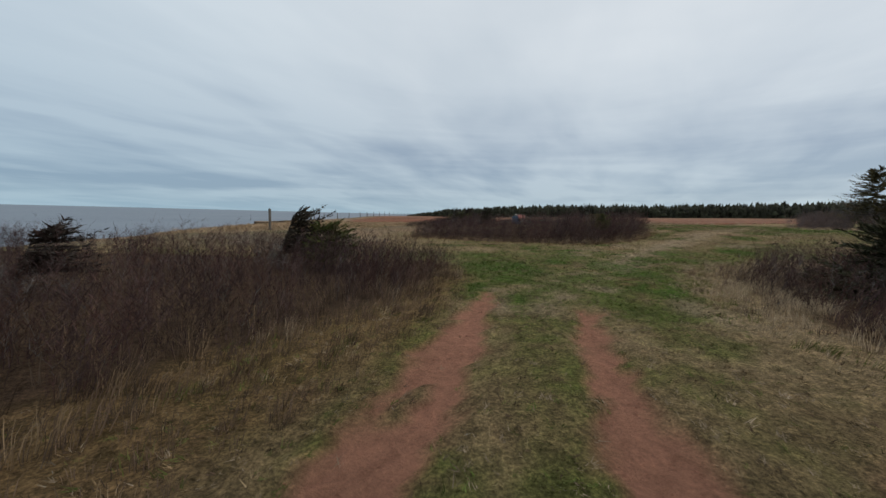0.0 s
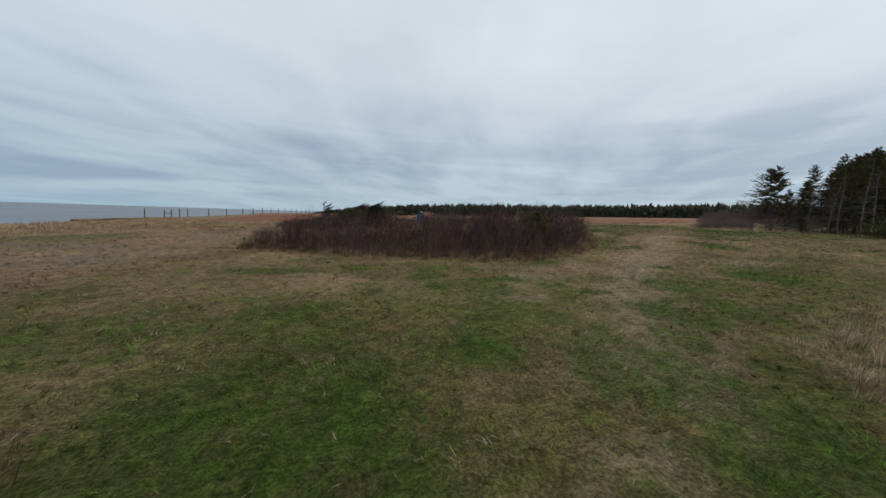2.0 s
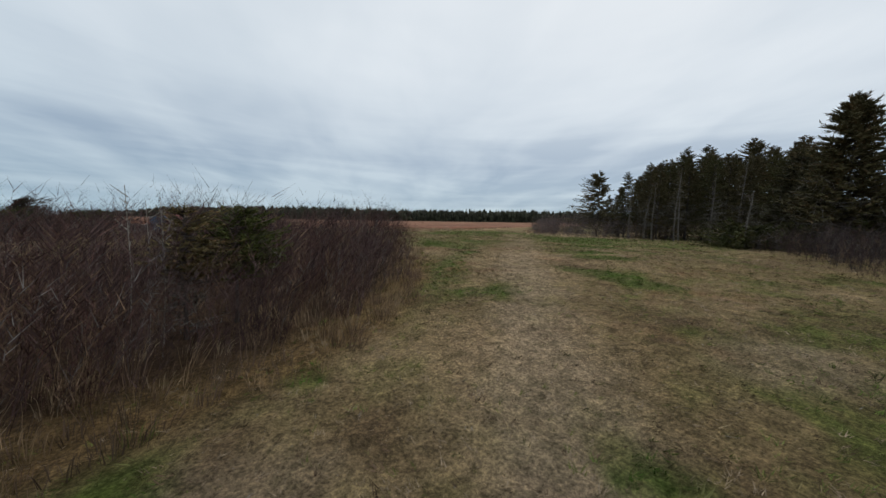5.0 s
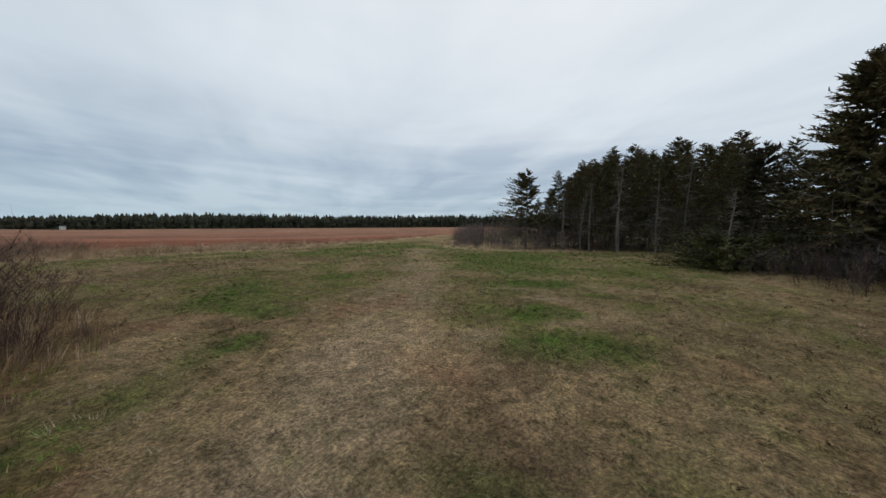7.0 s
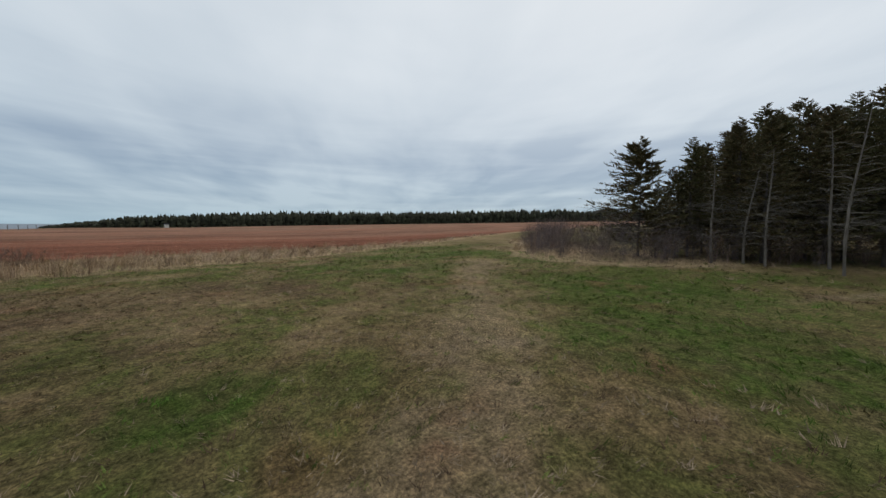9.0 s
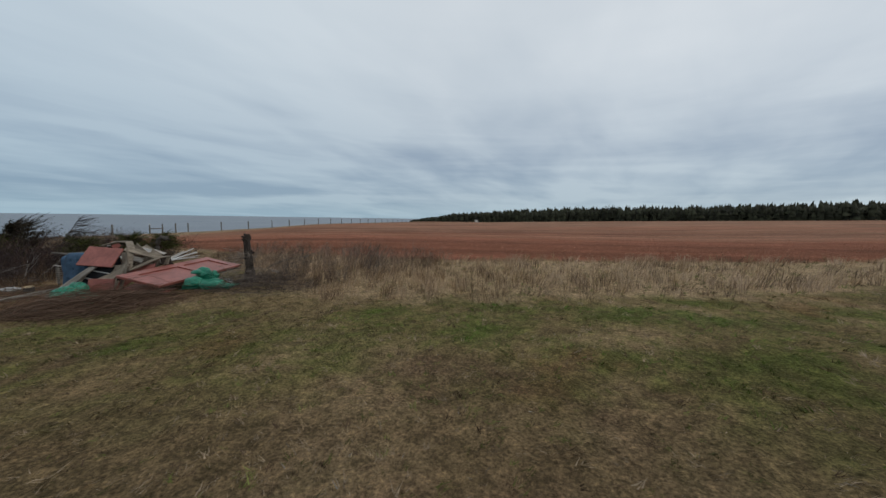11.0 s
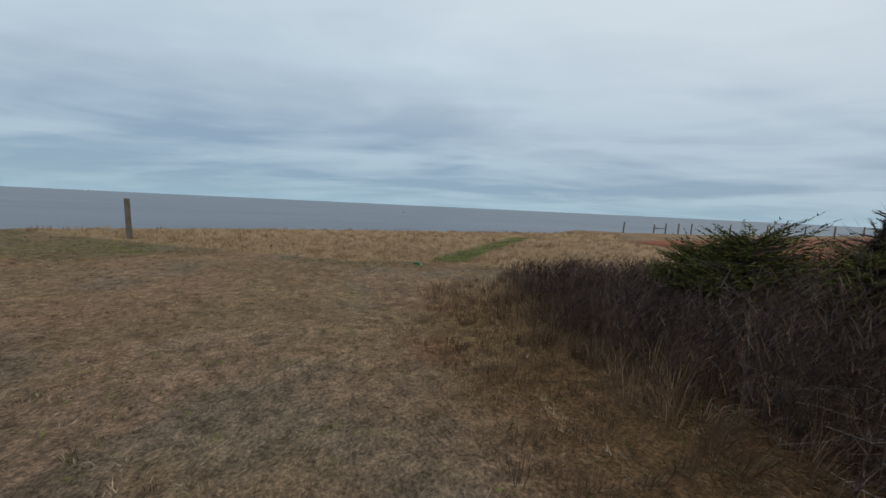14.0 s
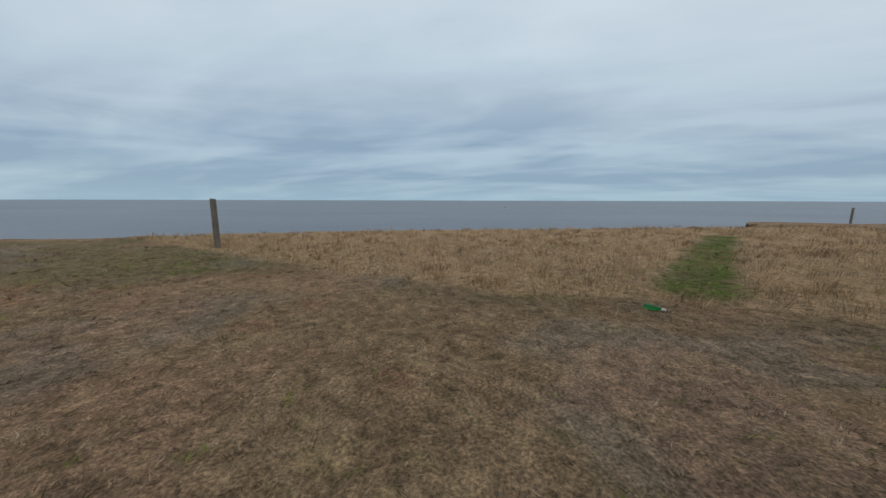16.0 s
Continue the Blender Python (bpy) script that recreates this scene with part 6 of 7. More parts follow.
def cloth(corner, along, down, lumps, seed, label, knot, folds=9.0, deep=0.045, nu=110, nv=90, steps=26):
    """A sheet let fall over lumps; rounded folds with sharp valleys run out from where it is knotted."""
    u, v = np.meshgrid(np.linspace(0, 1, nu), np.linspace(0, 1, nv))
    p = np.array(corner) + u[..., None] * np.array(along) + v[..., None] * np.array(down)
    w1, w2 = fbm(u * 3 + seed, v * 3 + seed, seed) - 0.5, fbm(u * 3 - seed, v * 3, seed + 1) - 0.5
    p[..., 2] += 0.10 * w1
    p = p + 0.10 * (w2 * np.interp(np.minimum(np.minimum(u, 1 - u), np.minimum(v, 1 - v)), [0, 0.25], [1.6, 0.2]))[..., None] * np.array([1.0, -0.6, 0.0])
    l = [np.linalg.norm(along) / (nu - 1) * 1.25, np.linalg.norm(down) / (nv - 1) * 1.25]
    links = [((0, 1), l[0], 0.5), ((1, 0), l[1], 0.5), ((1, 1), math.hypot(*l), 0.2), ((1, -1), math.hypot(*l), 0.2)]
    old = p.copy()
    for k in range(steps):
        vel = (p - old) * 0.9
        old = p.copy()
        p = p + vel
        p[..., 2] -= 0.0022
        for _ in range(3):
            for (di, dj), l0, q in links:
                a = p[:nv - di, max(0, -dj):nu - max(0, dj)]
                b = p[di:, max(0, dj):nu + min(0, dj)]
                d = b - a
                n = np.linalg.norm(d, axis=-1, keepdims=True) + 1e-9
                e = d * (0.5 * q * np.maximum(n - l0, 0) / n)
                a += e
                b -= e
        for c, r in lumps:
            d = (p - np.array(c)) / np.array(r)
            n = np.linalg.norm(d, axis=-1, keepdims=True)
            p = np.where(n < 1, np.array(c) + d / np.maximum(n, 1e-6) * np.array(r), p)
            old = np.where(n < 1, p, old)
        floor = lay(p[..., 0], p[..., 1]) + 0.02
        p[..., 2] = np.maximum(p[..., 2], floor)
    for _ in range(6):
        p[1:-1, 1:-1] = 0.5 * p[1:-1, 1:-1] + 0.125 * (p[:-2, 1:-1] + p[2:, 1:-1] + p[1:-1, :-2] + p[1:-1, 2:])
    nor = np.cross(np.gradient(p, axis=1), np.gradient(p, axis=0))
    nor /= np.linalg.norm(nor, axis=-1, keepdims=True) + 1e-9
    nor = np.where(nor[..., 2:] < -0.2, -nor, nor)
    ku, kv = knot
    th, far = np.arctan2(v - kv + 0.25 * w1, u - ku + 0.25 * w2), np.hypot(u - ku, v - kv)

    def fold(q):
        return np.abs(np.sin(math.pi * q)) ** 0.75
    big = fold(th * folds / 6.283 + 1.6 * w1) * np.interp(far, [0, 0.15, 0.5], [0.2, 0.7, 1.0])
    mid = fold(th * folds * 1.9 / 6.283 + 2.4 * w2) * step(0.42, 0.6, fbm(u * 4, v * 4, seed + 3))
    sag = fold(far * 3.2 + 2.6 * w2 + 1.2 * w1) * step(0.40, 0.62, fbm(u * 2.2 + 7, v * 2.2, seed + 4))
    crease = np.abs(fbm(u * 9, v * 9, seed + 5, 3) - 0.5)
    p = p + nor * (deep * (big + 0.45 * mid + 0.8 * sag - 0.8) + 0.04 * crease)[..., None]
    p[..., 2] = np.maximum(p[..., 2], lay(p[..., 0], p[..., 1]) + 0.02)
    idx = np.arange(nu * nv).reshape(nv, nu)
    f = np.stack([idx[:-1, :-1], idx[:-1, 1:], idx[1:, 1:], idx[1:, :-1]], -1).reshape(-1, 4)
    ob = new("tarpaulin", mesh_np("tarpaulin", p.reshape(-1, 3), f, M_TARP, smooth=True))
    so = ob.modifiers.new("thickness", "SOLIDIFY")
    so.thickness = 0.004
    return tagged(ob, label, "tarpaulin", "green tarpaulins on the heap")


def stump(x, y, high, label, lean, seed, r=0.085):
    rng = random.Random(seed)
    ob = thing("tree_stump", x, y, gz(x, y) - 0.06, label, "tree stump")
    bm = bmesh.new()
    n = 9
    pts = [(lean[0] * s, lean[1] * s + 0.02 * math.sin(6 * s), high * s) for s in (i / (n - 1) for i in range(n))]
    rod(bm, pts, [r * (1.3 - 0.55 * i / (n - 1)) * rng.uniform(0.85, 1.18) for i in range(n)], 10, 0.3, rng)
    part("trunk", bm, M_DARKWOOD, ob)
    for j in range(26):
        s = rng.uniform(0.3, 1.0)
        w, l = rng.uniform(0, 6.28), rng.uniform(0.09, 0.14)
        p = Vector((lean[0] * s, lean[1] * s, high * s))
        q = p + Vector((math.cos(w) * l, math.sin(w) * l, l * rng.uniform(0.1, 0.6)))
        bm = bmesh.new()
        rod(bm, [p, q], [0.032, 0.022], 6, 0.15, rng)
        part("branch_stub", bm, M_DARKWOOD, ob)


def twig_heap(name, cx, cy, rx, ry, high, n, seed, label, way, length=(0.5, 1.6), tone=(0.115, 0.078, 0.058)):
    """Cut branches lying criss-cross."""
    rng = np.random.default_rng(seed)
    a = rng.random(n) * 6.283
    r = np.sqrt(rng.random(n))
    x, y = cx + np.cos(a) * r * rx, cy + np.sin(a) * r * ry
    z = lay(x, y) + high * (1 - r ** 2) * rng.random(n) + 0.02
    d = way + rng.normal(size=n) * 0.55
    l = length[0] + (length[1] - length[0]) * rng.random(n) ** 1.5
    p = np.stack([x, y, z], -1)
    dv = np.stack([np.cos(d), np.sin(d), rng.normal(size=n) * 0.10], -1)
    P, C = [], []
    w = 0.0016 + 0.0045 * rng.random(n) ** 4
    c = np.array(tone) * (0.4 + 1.0 * rng.random((n, 1)))
    cur = p - dv * (l / 2)[:, None]
    lo = lay(x, y) + 0.015
    for k in range(4):
        nxt = cur + dv * (l / 4)[:, None] + rng.normal(size=(n, 3)) * (l * 0.045)[:, None]
        nxt[:, 2] = np.maximum(nxt[:, 2], lo)
        wk = w * (1 - 0.2 * k)
        P += [ribbons(cur, nxt, wk, wk * 0.8, rng), ribbons(cur, nxt, wk, wk * 0.8, rng)]
        C += [c, c]
        for _ in range(2):
            s = cur + (nxt - cur) * rng.random((n, 1))
            e = s + (dv + rng.normal(size=(n, 3)) * 0.5) * (l * 0.14)[:, None]
            e[:, 2] = np.maximum(e[:, 2], lo)
            P.append(ribbons(s, e, wk * 0.5, wk * 0.2, rng))
            C.append(c)
        cur = nxt
    v = np.concatenate(P).reshape(-1, 3)
    ob = new(name, mesh_np(name, v, np.arange(len(v)).reshape(-1, 4), M_TWIG, np.repeat(np.concatenate(C), 4, 0)))
    return tagged(ob, label, "brushwood", kind="stuff")


def branch(pts, radii, seed, label, forks=5, mat=None):
    rng = random.Random(seed)
    ob = thing("fallen_branch", 0, 0, 0, label, "branch")
    pts = [Vector((x, y, gz(x, y) + h)) for x, y, h in pts]
    ob.matrix_world = Matrix.Translation(pts[0])
    o = pts[0]
    bm = bmesh.new()
    rod(bm, [p - o for p in pts], radii, 7, 0.25, rng)
    part("limb", bm, mat or M_DEADWOOD, ob)
    for j in range(forks):
        i = rng.randrange(len(pts) - 1)
        p = pts[i].lerp(pts[i + 1], rng.random()) - o
        d = (pts[-1] - pts[0]).normalized()
        e = p + (d + Vector((rng.uniform(-0.6, 0.6), rng.uniform(-0.6, 0.6), rng.uniform(-0.05, 0.15)))) * rng.uniform(0.12, 0.45)
        e.z = max(e.z, -0.02)
        bm = bmesh.new()
        rod(bm, [p, (p + e) / 2 + Vector((0, 0, 0.02)), e], [radii[i] * 0.5, radii[i] * 0.35, min(0.003, radii[i] * 0.2)], 5, 0.2, rng)
        part("fork", bm, mat or M_DEADWOOD, ob)
    return ob


door_panel()
flat_board("red_board", (7.52, 34.92, 1.62), (8.17, 34.98, 1.56), (8.36, 34.74, 1.22), (7.62, 34.62, 1.25), 0.03, M_RED, "red-painted board propped on the armchair", "board", 2)
flat_board("red_board", (8.34, 34.22, 1.06), (8.72, 34.36, 1.04), (8.74, 34.28, 0.72), (8.36, 34.12, 0.72), 0.03, M_RED, "short red-painted board standing in the heap", "board", 1)
flat_board("red_board", (8.80, 35.0, 0.96), (9.45, 35.05, 0.84), (9.45, 34.45, 0.76), (8.82, 34.4, 0.82), 0.03, M_RED, "red-painted board lying under the door", "board", 1)
flat_board("red_board", (9.00, 34.62, 0.80), (9.66, 34.72, 0.80), (9.72, 34.40, 0.79), (9.06, 34.26, 0.78), 0.03, M_RED, "muddy red-painted board flat on the ground below the door", "board", 1)
armchair()
slatted_crate()
window_sash()


def loose_boards():
    rows = (
        ((8.03, 33.74, 0.73), (7.90, 34.74, 1.24), 0.10, 0.035, M_GREYPLANK, 10),
        ((7.92, 33.80, 0.73), (7.80, 34.76, 1.22), 0.07, 0.035, M_DEADWOOD, 6),
        ((7.50, 36.20, 0.72), (7.49, 35.62, 1.53), 0.07, 0.03, M_DARKWOOD, 0),
        ((8.15, 34.42, 0.93), (8.47, 34.76, 1.16), 0.09, 0.03, M_BOARD, 35),
        ((8.56, 34.58, 0.76), (8.74, 34.62, 1.29), 0.085, 0.035, M_BOARD, 60),
        ((8.12, 35.40, 1.62), (8.70, 35.36, 1.20), 0.11, 0.03, M_BOARD, 70),
        ((7.98, 35.75, 1.56), (8.55, 35.55, 1.38), 0.12, 0.02, M_BOARD, 20),
        ((7.75, 35.95, 1.52), (8.40, 35.85, 1.38), 0.10, 0.02, M_PALE, 10),
        ((8.38, 35.02, 1.00), (8.78, 34.94, 1.06), 0.08, 0.02, M_WHITE, 15),
        ((8.58, 35.72, 1.25), (8.78, 36.27, 1.48), 0.045, 0.015, M_WHITE, 0),
        ((8.60, 35.72, 1.24), (8.94, 36.18, 1.40), 0.045, 0.015, M_WHITE, 20),
        ((8.64, 35.70, 1.24), (9.04, 36.10, 1.33), 0.045, 0.015, M_WHITE, -10),
        ((8.60, 35.66, 1.24), (9.08, 36.00, 1.30), 0.04, 0.015, M_WHITE, 0),
        ((8.56, 35.70, 1.26), (8.70, 36.04, 1.42), 0.04, 0.015, M_PALE, 30),
        ((8.20, 35.20, 1.10), (8.62, 35.30, 1.34), 0.16, 0.02, M_BOARD, 50),
        ((8.44, 35.10, 0.98), (8.52, 35.34, 1.46), 0.10, 0.025, M_BOARD, 25),
        ((8.62, 34.98, 0.94), (8.80, 35.26, 1.30), 0.13, 0.025, M_BOARD, -20),
        ((8.20, 35.00, 1.06), (8.86, 35.10, 1.20), 0.12, 0.025, M_RED, 60),
        ((8.30, 35.45, 1.20), (8.90, 35.42, 1.28), 0.18, 0.02, M_BOARD, 65),
        ((7.86, 35.30, 1.36), (8.46, 35.22, 1.30), 0.14, 0.02, M_PALE, 30),
        ((8.04, 34.86, 0.86), (8.30, 34.98, 1.30), 0.08, 0.03, M_DARKWOOD, 0),
        ((8.70, 35.10, 0.86), (8.92, 35.50, 1.18), 0.20, 0.02, M_DARKWOOD, 80),
        ((8.36, 34.60, 0.74), (8.56, 34.94, 1.02), 0.14, 0.025, M_RED, 70),
        ((8.08, 35.66, 1.46), (8.66, 35.62, 1.30), 0.07, 0.03, M_BOARD, 0),
        ((7.98, 33.84, 0.80), (8.34, 33.92, 0.84), 0.12, 0.09, M_GREYPLANK, 0),
        ((7.94, 33.70, 0.74), (8.30, 33.80, 0.78), 0.11, 0.025, M_GREYPLANK, 0),
        ((8.16, 33.68, 0.73), (8.42, 33.36, 0.73), 0.07, 0.06, M_DEADWOOD, 0),
        ((8.44, 33.34, 0.73), (8.80, 33.05, 0.72), 0.06, 0.055, M_DEADWOOD, 0),
        ((8.36, 34.30, 0.86), (8.62, 34.72, 1.22), 0.15, 0.03, M_BOARD, 20),
        ((8.66, 34.30, 0.76), (8.60, 34.70, 1.26), 0.10, 0.04, M_BOARD, -15),
        ((8.42, 34.86, 1.10), (8.86, 35.20, 1.36), 0.09, 0.03, M_BOARD, 25),
        ((8.22, 35.10, 1.56), (8.74, 35.34, 1.36), 0.15, 0.025, M_BOARD, 30),
    )
    for a, b, w, t, mat, roll in rows:
        a, b = Vector(a), Vector(b)
        d = b - a
        bm = bmesh.new()
        box(bm, (w, d.length, t), bevel=t * 0.15)
        rng = random.Random(int(a.x * 91 + b.y * 13))
        for v in bm.verts:
            if abs(v.co.y) > d.length * 0.45:
                v.co.y += rng.uniform(-0.03, 0.03)
        ob = part("loose_board", bm, mat)
        ob.matrix_world = Matrix.Translation((a + b) / 2) @ d.to_track_quat("Y", "Z").to_matrix().to_4x4() @ pose(0, 0, 0, 0, roll, 0)
        what = {"grey_board": "broken grey-beige board jammed in the heap", "pale_split_wood": "pale split board on the heap", "white_paint_flaking": "splintered white-painted strip of wood on the heap", "red_paint": "red-painted board jammed in the heap", "dark_wet_wood": "dark wet board under the heap"}.get(mat.name, "broken grey pole lying by the heap")
        tagged(ob, what, "board", "broken boards in the heap")


loose_boards()
flat_board("plywood_piece", (8.28, 34.92, 1.50), (8.44, 34.90, 1.51), (8.48, 34.88, 1.14), (8.34, 34.90, 1.13), 0.02, M_BOARD, "beige plywood offcut standing in the heap", "board")
flat_board("plywood_piece", (8.30, 34.76, 1.24), (8.70, 34.74, 1.30), (8.66, 34.70, 1.15), (8.34, 34.72, 1.11), 0.02, M_BOARD, "beige plywood offcut lying across the heap", "board")
flat_board("white_sheet", (8.02, 35.56, 1.58), (8.30, 35.62, 1.50), (8.30, 35.54, 1.41), (8.00, 35.48, 1.47), 0.012, M_WHITE, "torn white-painted sheet on the heap", "board")


def bent_strip():
    """A bent armrest of a broken seat."""
    pts = [(7.58, 35.22, 1.62), (7.80, 35.36, 1.70), (8.03, 35.34, 1.70), (8.22, 35.20, 1.59), (8.36, 35.03, 1.42), (8.45, 34.90, 1.18)]
    bm = bmesh.new()
    for y in (-0.07, 0.07):
        rod(bm, [(a, b + y, c) for a, b, c in pts], [0.014, 0.017, 0.017, 0.017, 0.017, 0.014], 6)
    ring = [[bm.verts.new((a + dx, b + y, c + dz)) for y in (-0.075, 0.075)] for (a, b, c), dx, dz in zip(pts, (0, 0, 0.003, 0.01, 0.012, 0.012), (0.014, 0.014, 0.014, 0.008, 0, 0))]
    for p, q in zip(ring, ring[1:]):
        bm.faces.new((p[0], p[1], q[1], q[0]))
    tagged(part("bent_armrest", bm, M_BOARD), "bent beige wooden armrest broken off a seat", "board")


bent_strip()


def small_box():
    ob = thing("wooden_box", 8.70, 35.50, 1.19, "small dark wooden box with a white lid on the heap", "box", turn=-28)
    bm = bmesh.new()
    box(bm, (0.26, 0.20, 0.15), (0, 0, 0.075), (6, -4, 0), bevel=0.008)
    part("body", bm, M_DARKWOOD, ob)
    bm = bmesh.new()
    box(bm, (0.28, 0.22, 0.018), (0, 0, 0.162), (6, -4, 0), bevel=0.004)
    part("lid", bm, M_BOARD, ob)
    bm = bmesh.new()
    box(bm, (0.24, 0.012, 0.12), (0, -0.108, 0.08), (6, -4, 0), bevel=0.003)
    part("front_board", bm, M_PALE, ob)


small_box()


def bent_stump():
    """A thick snapped trunk whose broken top bends over, with one limb sawn off."""
    rng = random.Random(62)
    ob = thing("tree_stump", 5.72, 38.42, gz(5.72, 38.42) - 0.08, "crooked broken dark trunk bent over at its top", "tree stump")
    pts = [(-0.05, 0, 0), (-0.04, 0, 0.25), (-0.05, 0, 0.48), (0.0, 0, 0.68), (0.03, 0, 0.84), (0.09, 0, 0.96), (0.20, 0, 1.01), (0.32, 0, 0.99), (0.42, 0.01, 0.95)]
    bm = bmesh.new()
    rod(bm, pts, [0.12, 0.10, 0.09, 0.07, 0.062, 0.066, 0.064, 0.042, 0.016], 11, 0.35, rng)
    part("trunk", bm, M_BARK, ob)
    for j in range(7):
        bm = bmesh.new()
        y = rng.uniform(-0.05, 0.05)
        rod(bm, [(0.18, y, 1.03 + rng.uniform(-0.04, 0.04)), (0.44 + rng.uniform(-0.06, 0.08), y, 0.99 + rng.uniform(-0.06, 0.06))], [0.022, 0.004], 5, 0.2, rng)
        part("splinter", bm, M_STEM, ob)
    bm = bmesh.new()
    rod(bm, [(-0.02, -0.02, 0.50), (0.01, -0.17, 0.53)], [0.07, 0.062], 12, 0.06, rng)
    part("sawn_limb", bm, M_BARK, ob)
    bm = bmesh.new()
    rod(bm, [(0.009, -0.168, 0.5295), (0.011, -0.176, 0.532)], [0.057, 0.056], 12, 0.06, rng)
    part("cut_face", bm, M_STEM, ob, "grey weathered saw cut")


def offcut_box():
    ob = thing("offcut_box", 7.48, 35.50, 1.58, "short dark box with a pale lid tipped on the heap's back", "box")
    ob.matrix_world = pose(7.48, 35.50, 1.58, 40, -9, -24)
    bm = bmesh.new()
    box(bm, (0.19, 0.15, 0.13), (0, 0, -0.01), bevel=0.006)
    part("body", bm, M_DARKWOOD, ob)
    bm = bmesh.new()
    box(bm, (0.198, 0.158, 0.016), (0, 0, 0.066), bevel=0.003)
    part("lid", bm, M_PALE, ob, "pale grey lid")
    bm = bmesh.new()
    box(bm, (0.014, 0.14, 0.12), (0.103, 0, -0.01), bevel=0.003)
    part("side_board", bm, M_RED, ob, "red-painted side")


offcut_box()
cloth((8.24, 34.02, 1.08), (0.46, 0.12, 0.02), (0.16, -0.60, -0.06), (((8.44, 33.92, 0.85), (0.17, 0.15, 0.18)), ((8.48, 33.70, 0.83), (0.19, 0.17, 0.15)), ((8.60, 33.58, 0.80), (0.20, 0.14, 0.13))), 3, "crumpled green tarpaulin spilling from the heap", (0.5, -0.15), 16, 0.032)
cloth((8.62, 33.86, 0.97), (0.30, 0.02, -0.04), (0.26, -0.34, -0.06), (((8.86, 33.68, 0.78), (0.26, 0.16, 0.13)),), 4, "flattened end of green tarpaulin on brushwood", (-0.1, -0.1), 10, 0.024)
cloth((9.84, 35.22, 1.20), (0.46, 0.02, 0.0), (0.02, -0.36, -0.10), (((9.98, 35.06, 1.05), (0.17, 0.15, 0.15)), ((10.16, 35.04, 1.00), (0.18, 0.14, 0.13))), 5, "bunched green tarpaulin on the door's corner", (1.0, 0.75), 13)
cloth((9.80, 34.98, 1.04), (0.98, 0.16, -0.08), (0.04, -0.36, -0.20), (((9.98, 34.82, 0.84), (0.20, 0.15, 0.15)), ((10.34, 34.84, 0.84), (0.26, 0.15, 0.13)), ((10.70, 34.88, 0.78), (0.18, 0.14, 0.10))), 6, "crumpled green tarpaulin trailing into the grass", (0.25, 0.1), 12, 0.055)
stump(10.60, 35.72, 1.16, "dark dead trunk with sawn branch stubs beside the heap", (-0.10, 0.12), 61)
bent_stump()
twig_heap("brushwood", 9.5, 33.4, 1.1, 0.75, 0.34, 620, 71, "heap of cut reddish-brown branches before the rubbish", 0.8, tone=(0.165, 0.105, 0.075))
twig_heap("brushwood", 8.7, 33.1, 0.8, 0.5, 0.2, 150, 72, "thin cut branches spread on the turf", 2.2, (0.3, 0.9), (0.17, 0.125, 0.095))
twig_heap("brushwood", 11.5, 34.95, 1.1, 0.8, 0.3, 430, 73, "tangle of dead grey-brown brush beside the heap", 0.2, (0.4, 1.2), (0.135, 0.105, 0.088))
twig_heap("brushwood", 10.6, 35.6, 0.6, 0.5, 0.75, 330, 74, "dead twigs round the dark trunk", 1.3, (0.3, 0.8), (0.28, 0.235, 0.20))
twig_heap("brushwood", 6.6, 34.7, 1.0, 0.9, 0.06, 150, 75, "small dead twigs scattered on bare brown soil", 0.3, (0.1, 0.4), (0.2, 0.165, 0.13))
twig_heap("brushwood", 3.7, 35.7, 1.5, 0.7, 0.7, 170, 76, "pale dead twigs lying over the mound's shrubs", 0.6, (0.3, 1.0), (0.235, 0.205, 0.185))
twig_heap("brushwood", 5.6, 34.6, 0.9, 0.9, 0.05, 260, 77, "brown leaf and twig litter on bare soil", 1.1, (0.08, 0.3), (0.16, 0.115, 0.085))
branch([(4.24, 36.05, 0.05), (4.30, 36.1, 0.22), (4.22, 36.2, 0.38), (4.30, 36.3, 0.52)], [0.012, 0.014, 0.011, 0.006], 88, "bleached white crooked dead branch before the shrubs", 5, M_PALE)
branch([(3.5, 35.6, 0.25), (3.8, 35.7, 0.36), (4.15, 35.75, 0.34), (4.5, 35.9, 0.46)], [0.010, 0.011, 0.009, 0.004], 89, "bleached dead branch caught in the shrubs", 4, M_DEADWOOD)
branch([(6.55, 33.70, 0.03), (6.84, 33.92, 0.05), (6.98, 34.24, 0.06), (7.11, 34.74, 0.10)], [0.014, 0.022, 0.02, 0.008], 81, "pale bleached fallen branch on bare soil", 6)
branch([(6.93, 34.03, 0.04), (7.05, 34.16, 0.05), (7.21, 34.31, 0.06)], [0.016, 0.014, 0.006], 82, "thin pale fallen branch on bare soil", 3)
branch([(9.0, 32.9, 0.10), (9.5, 33.3, 0.20), (10.0, 33.75, 0.16), (10.4, 33.9, 0.08)], [0.03, 0.028, 0.02, 0.01], 83, "crooked brown branch on the brushwood", 6, M_BROWNTWIG)
branch([(8.25, 33.55, 0.03), (8.6, 33.25, 0.16), (9.1, 33.1, 0.22), (9.7, 33.35, 0.14)], [0.010, 0.012, 0.010, 0.005], 84, "long thin branch lying over the brushwood", 5, M_BROWNTWIG)
branch([(4.41, 13.13, 0.012), (4.6, 13.02, 0.02), (4.88, 12.99, 0.014)], [0.005, 0.006, 0.004], 85, "thin pale stick on the turf", 1)
branch([(4.5, 36.2, 0.1), (4.55, 36.45, 0.3), (4.4, 36.8, 0.5)], [0.009, 0.008, 0.004], 86, "pale crooked dead branch standing in the shrubs", 4)


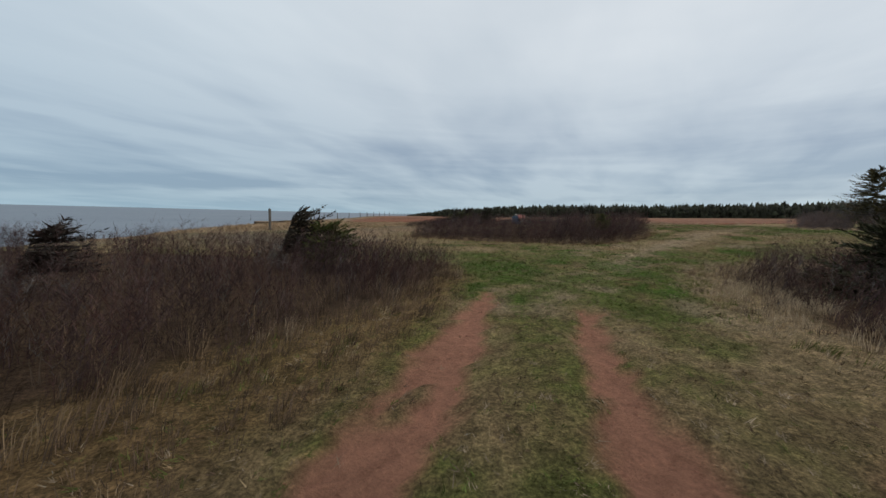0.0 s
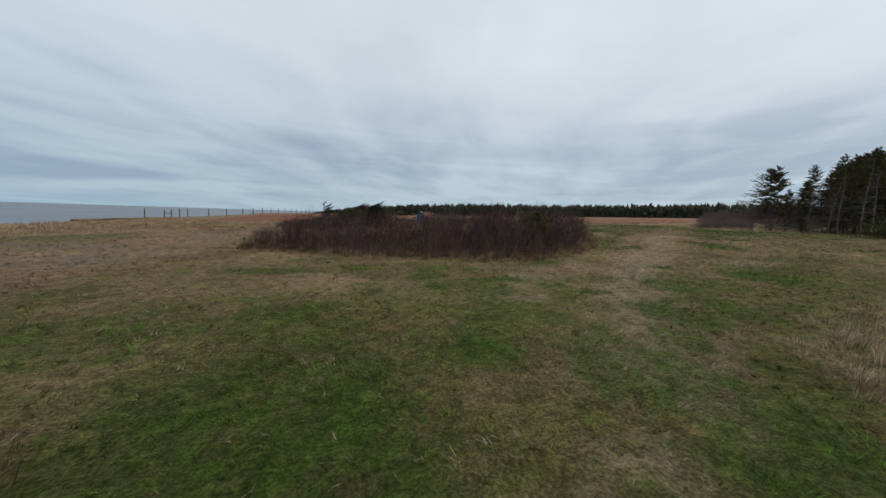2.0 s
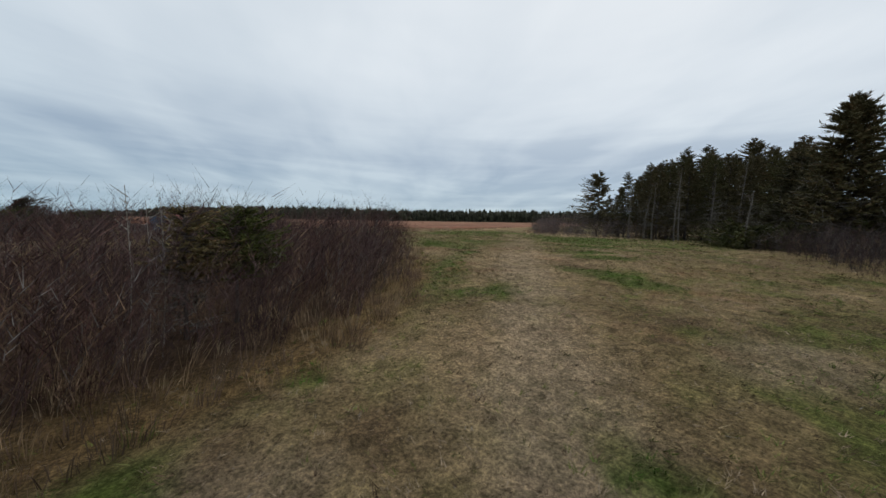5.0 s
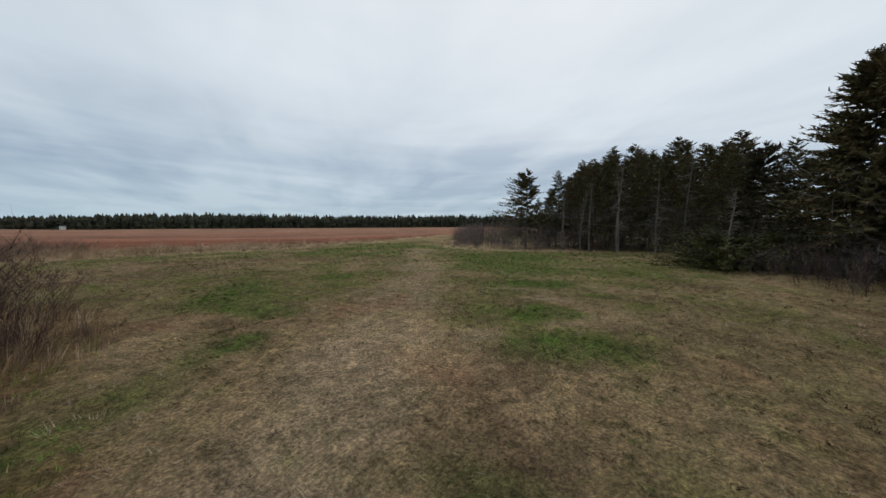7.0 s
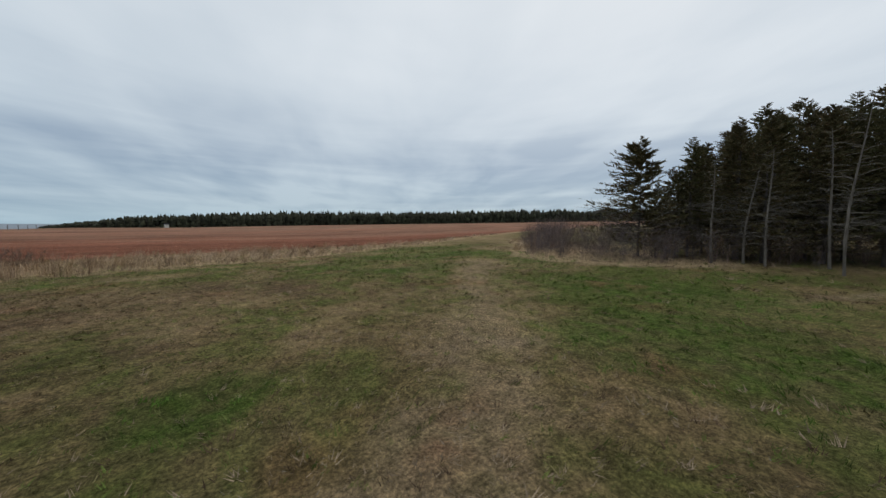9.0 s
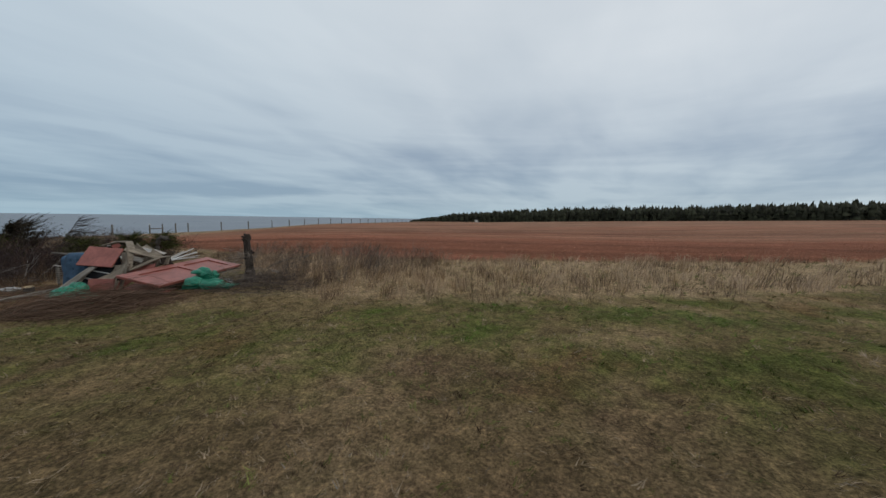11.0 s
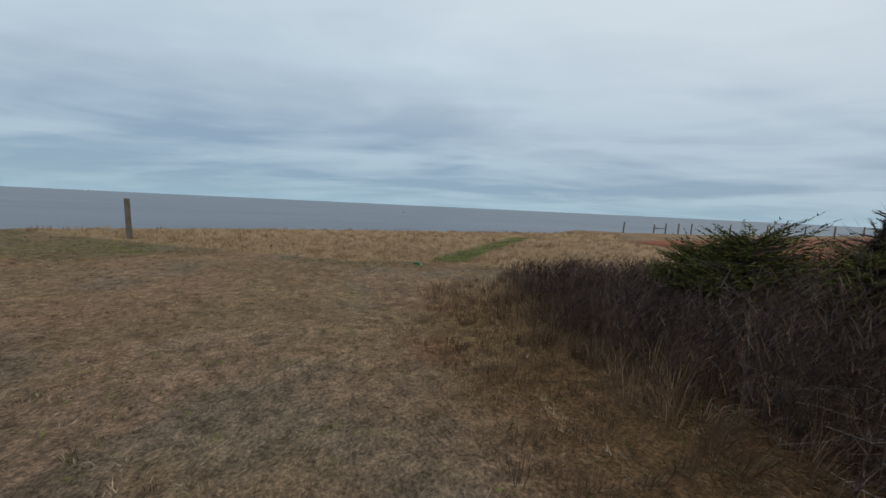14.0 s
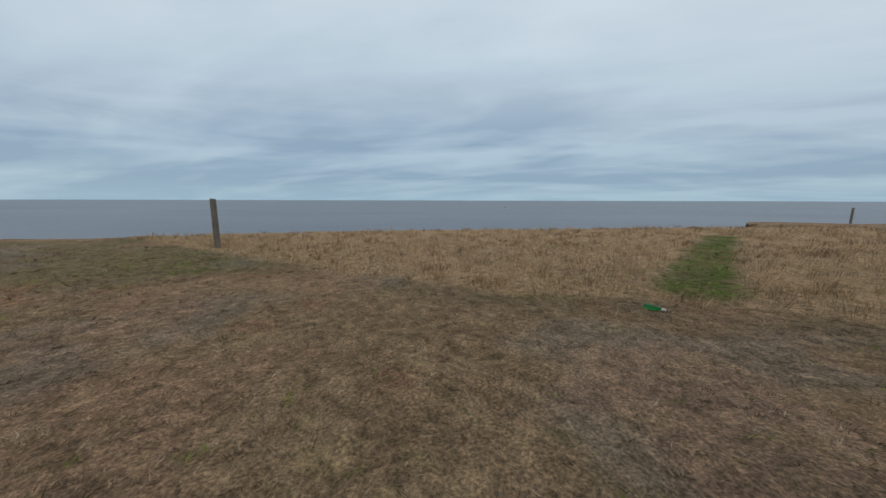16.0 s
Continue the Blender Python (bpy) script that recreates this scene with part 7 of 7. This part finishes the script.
fan = random.Random(91)
for k in range(11):
    u = k / 10
    ex, ey = 8.45 + 1.15 * u + fan.uniform(-0.1, 0.1), 33.40 - 0.85 * u ** 0.8 + fan.uniform(-0.1, 0.1)
    sx, sy = 9.95 + fan.uniform(-0.2, 0.15), 34.15 + fan.uniform(-0.25, 0.2)
    mx_, my_ = (sx + ex) / 2 + fan.uniform(-0.12, 0.12), (sy + ey) / 2 + fan.uniform(-0.12, 0.12)
    branch([(sx, sy, 0.10), (mx_, my_, fan.uniform(0.12, 0.26)), ((mx_ + 2 * ex) / 3, (my_ + 2 * ey) / 3, fan.uniform(0.08, 0.16)), (ex, ey, fan.uniform(0.02, 0.06))], [0.008, 0.0065, 0.0045, 0.002], 300 + k, "thin brown cut branch fanned out on the brush pile", 8, M_BROWNTWIG)
branch([(10.85, 35.95, 0.25), (11.2, 36.1, 0.42), (11.8, 36.3, 0.52)], [0.012, 0.010, 0.004], 87, "thin dead stick poking out of the brush", 3, M_STEM)
flat_board("plastic_strip", (7.48, 34.62, 0.69), (7.52, 34.63, 0.69), (7.71, 34.16, 0.685), (7.66, 34.14, 0.685), 0.012, M_CYAN, "bright blue plastic strip lying on bare soil", "plastic strip")


def log_and_rag():
    bm = bmesh.new()
    rod(bm, [(0, 0, 0), (0, 0, 0.12)], [0.085, 0.08], 14, 0.06)
    ob = part("log_round", bm, M_BARK)
    ob.matrix_world = pose(6.10, 34.88, gz(6.10, 34.88) - 0.01, 8, 5, 0)
    tagged(ob, "short sawn round of log on bare soil", "log")
    bm = bmesh.new()
    rod(bm, [(0, 0, 0), (0, 0, 0.006)], [0.078, 0.076], 14, 0.04)
    c = part("cut_face", bm, M_CUT, ob, "pale sawn face")
    c.location = (0, 0, 0.118)
    bm = bmesh.new()
    bmesh.ops.create_icosphere(bm, subdivisions=4, radius=0.1)
    for v in bm.verts:
        p = v.co * 14
        v.co *= 1 + 0.9 * noise.noise(p) + 0.4 * noise.noise(p * 2.2)
        v.co.z = max(v.co.z * 0.5, -0.02)
    ob = part("plastic_rag", bm, M_RAG)
    ob.matrix_world = pose(5.54, 34.95, gz(5.54, 34.95) + 0.03)
    tagged(ob, "crumpled white plastic scrap on the soil", "litter", "plastic scraps")
    for x, y, h, s in ((10.55, 35.12, 0.12, 0.6), (10.98, 36.2, 0.12, 0.8)):
        c = copy_thing(ob, pose(x, y, gz(x, y) + h, 0, 20, 70 * x))
        c.scale = (s, s, s)
        tagged(c, "torn white plastic scrap caught in dead brush", "litter", "plastic scraps")


log_and_rag()


def bottle():
    ob = thing("bottle", -5.93, 35.06, gz(-5.93, 35.06) + 0.045, "green glass bottle with a white cap lying in the turf", "bottle", turn=35)
    prof = [(0.0, -0.12), (0.034, -0.12), (0.037, -0.11), (0.037, 0.03), (0.030, 0.06), (0.015, 0.10), (0.014, 0.15), (0.0, 0.15)]
    bm = bmesh.new()
    n = 16
    rings = [[bm.verts.new((l, r * math.cos(6.2832 * k / n), r * math.sin(6.2832 * k / n))) for k in range(n)] for r, l in prof if r > 0]
    for a, b in zip(rings, rings[1:]):
        for k in range(n):
            bm.faces.new((a[k], a[(k + 1) % n], b[(k + 1) % n], b[k]))
    bm.faces.new(rings[0])
    bm.faces.new(rings[-1][::-1])
    for f in bm.faces:
        f.smooth = True
    part("glass", bm, M_BOTTLE, ob)
    bm = bmesh.new()
    rod(bm, [(0.105, 0, 0), (0.158, 0, 0)], [0.0175, 0.0165], 12)
    part("cap", bm, M_WHITE, ob)


bottle()


def boat(x, y, s, label):
    ob = thing("fishing_boat", x, y, -8.0, label, "boat", turn=60)
    bm = bmesh.new()
    box(bm, (11 * s, 3.6 * s, 1.6 * s), (0, 0, 0.5 * s), bevel=0.3 * s)
    for v in bm.verts:
        if v.co.x > 2 * s:
            v.co.y *= 0.35
            v.co.z += 0.5 * s
    part("hull", bm, M_WHITE, ob)
    bm = bmesh.new()
    box(bm, (3 * s, 2.4 * s, 2.2 * s), (1.5 * s, 0, 2.2 * s), bevel=0.2 * s)
    part("wheelhouse", bm, M_BOARD, ob)
    bm = bmesh.new()
    rod(bm, [(0, 0, 2 * s), (0, 0, 5.5 * s)], [0.12 * s, 0.06 * s], 6)
    part("mast", bm, M_DARKWOOD, ob)


boat(-379.6, 119.4, 0.45, "small white boat on the grey sea")
boat(-2150, -1040, 2.0, "distant ship on the sea's horizon")
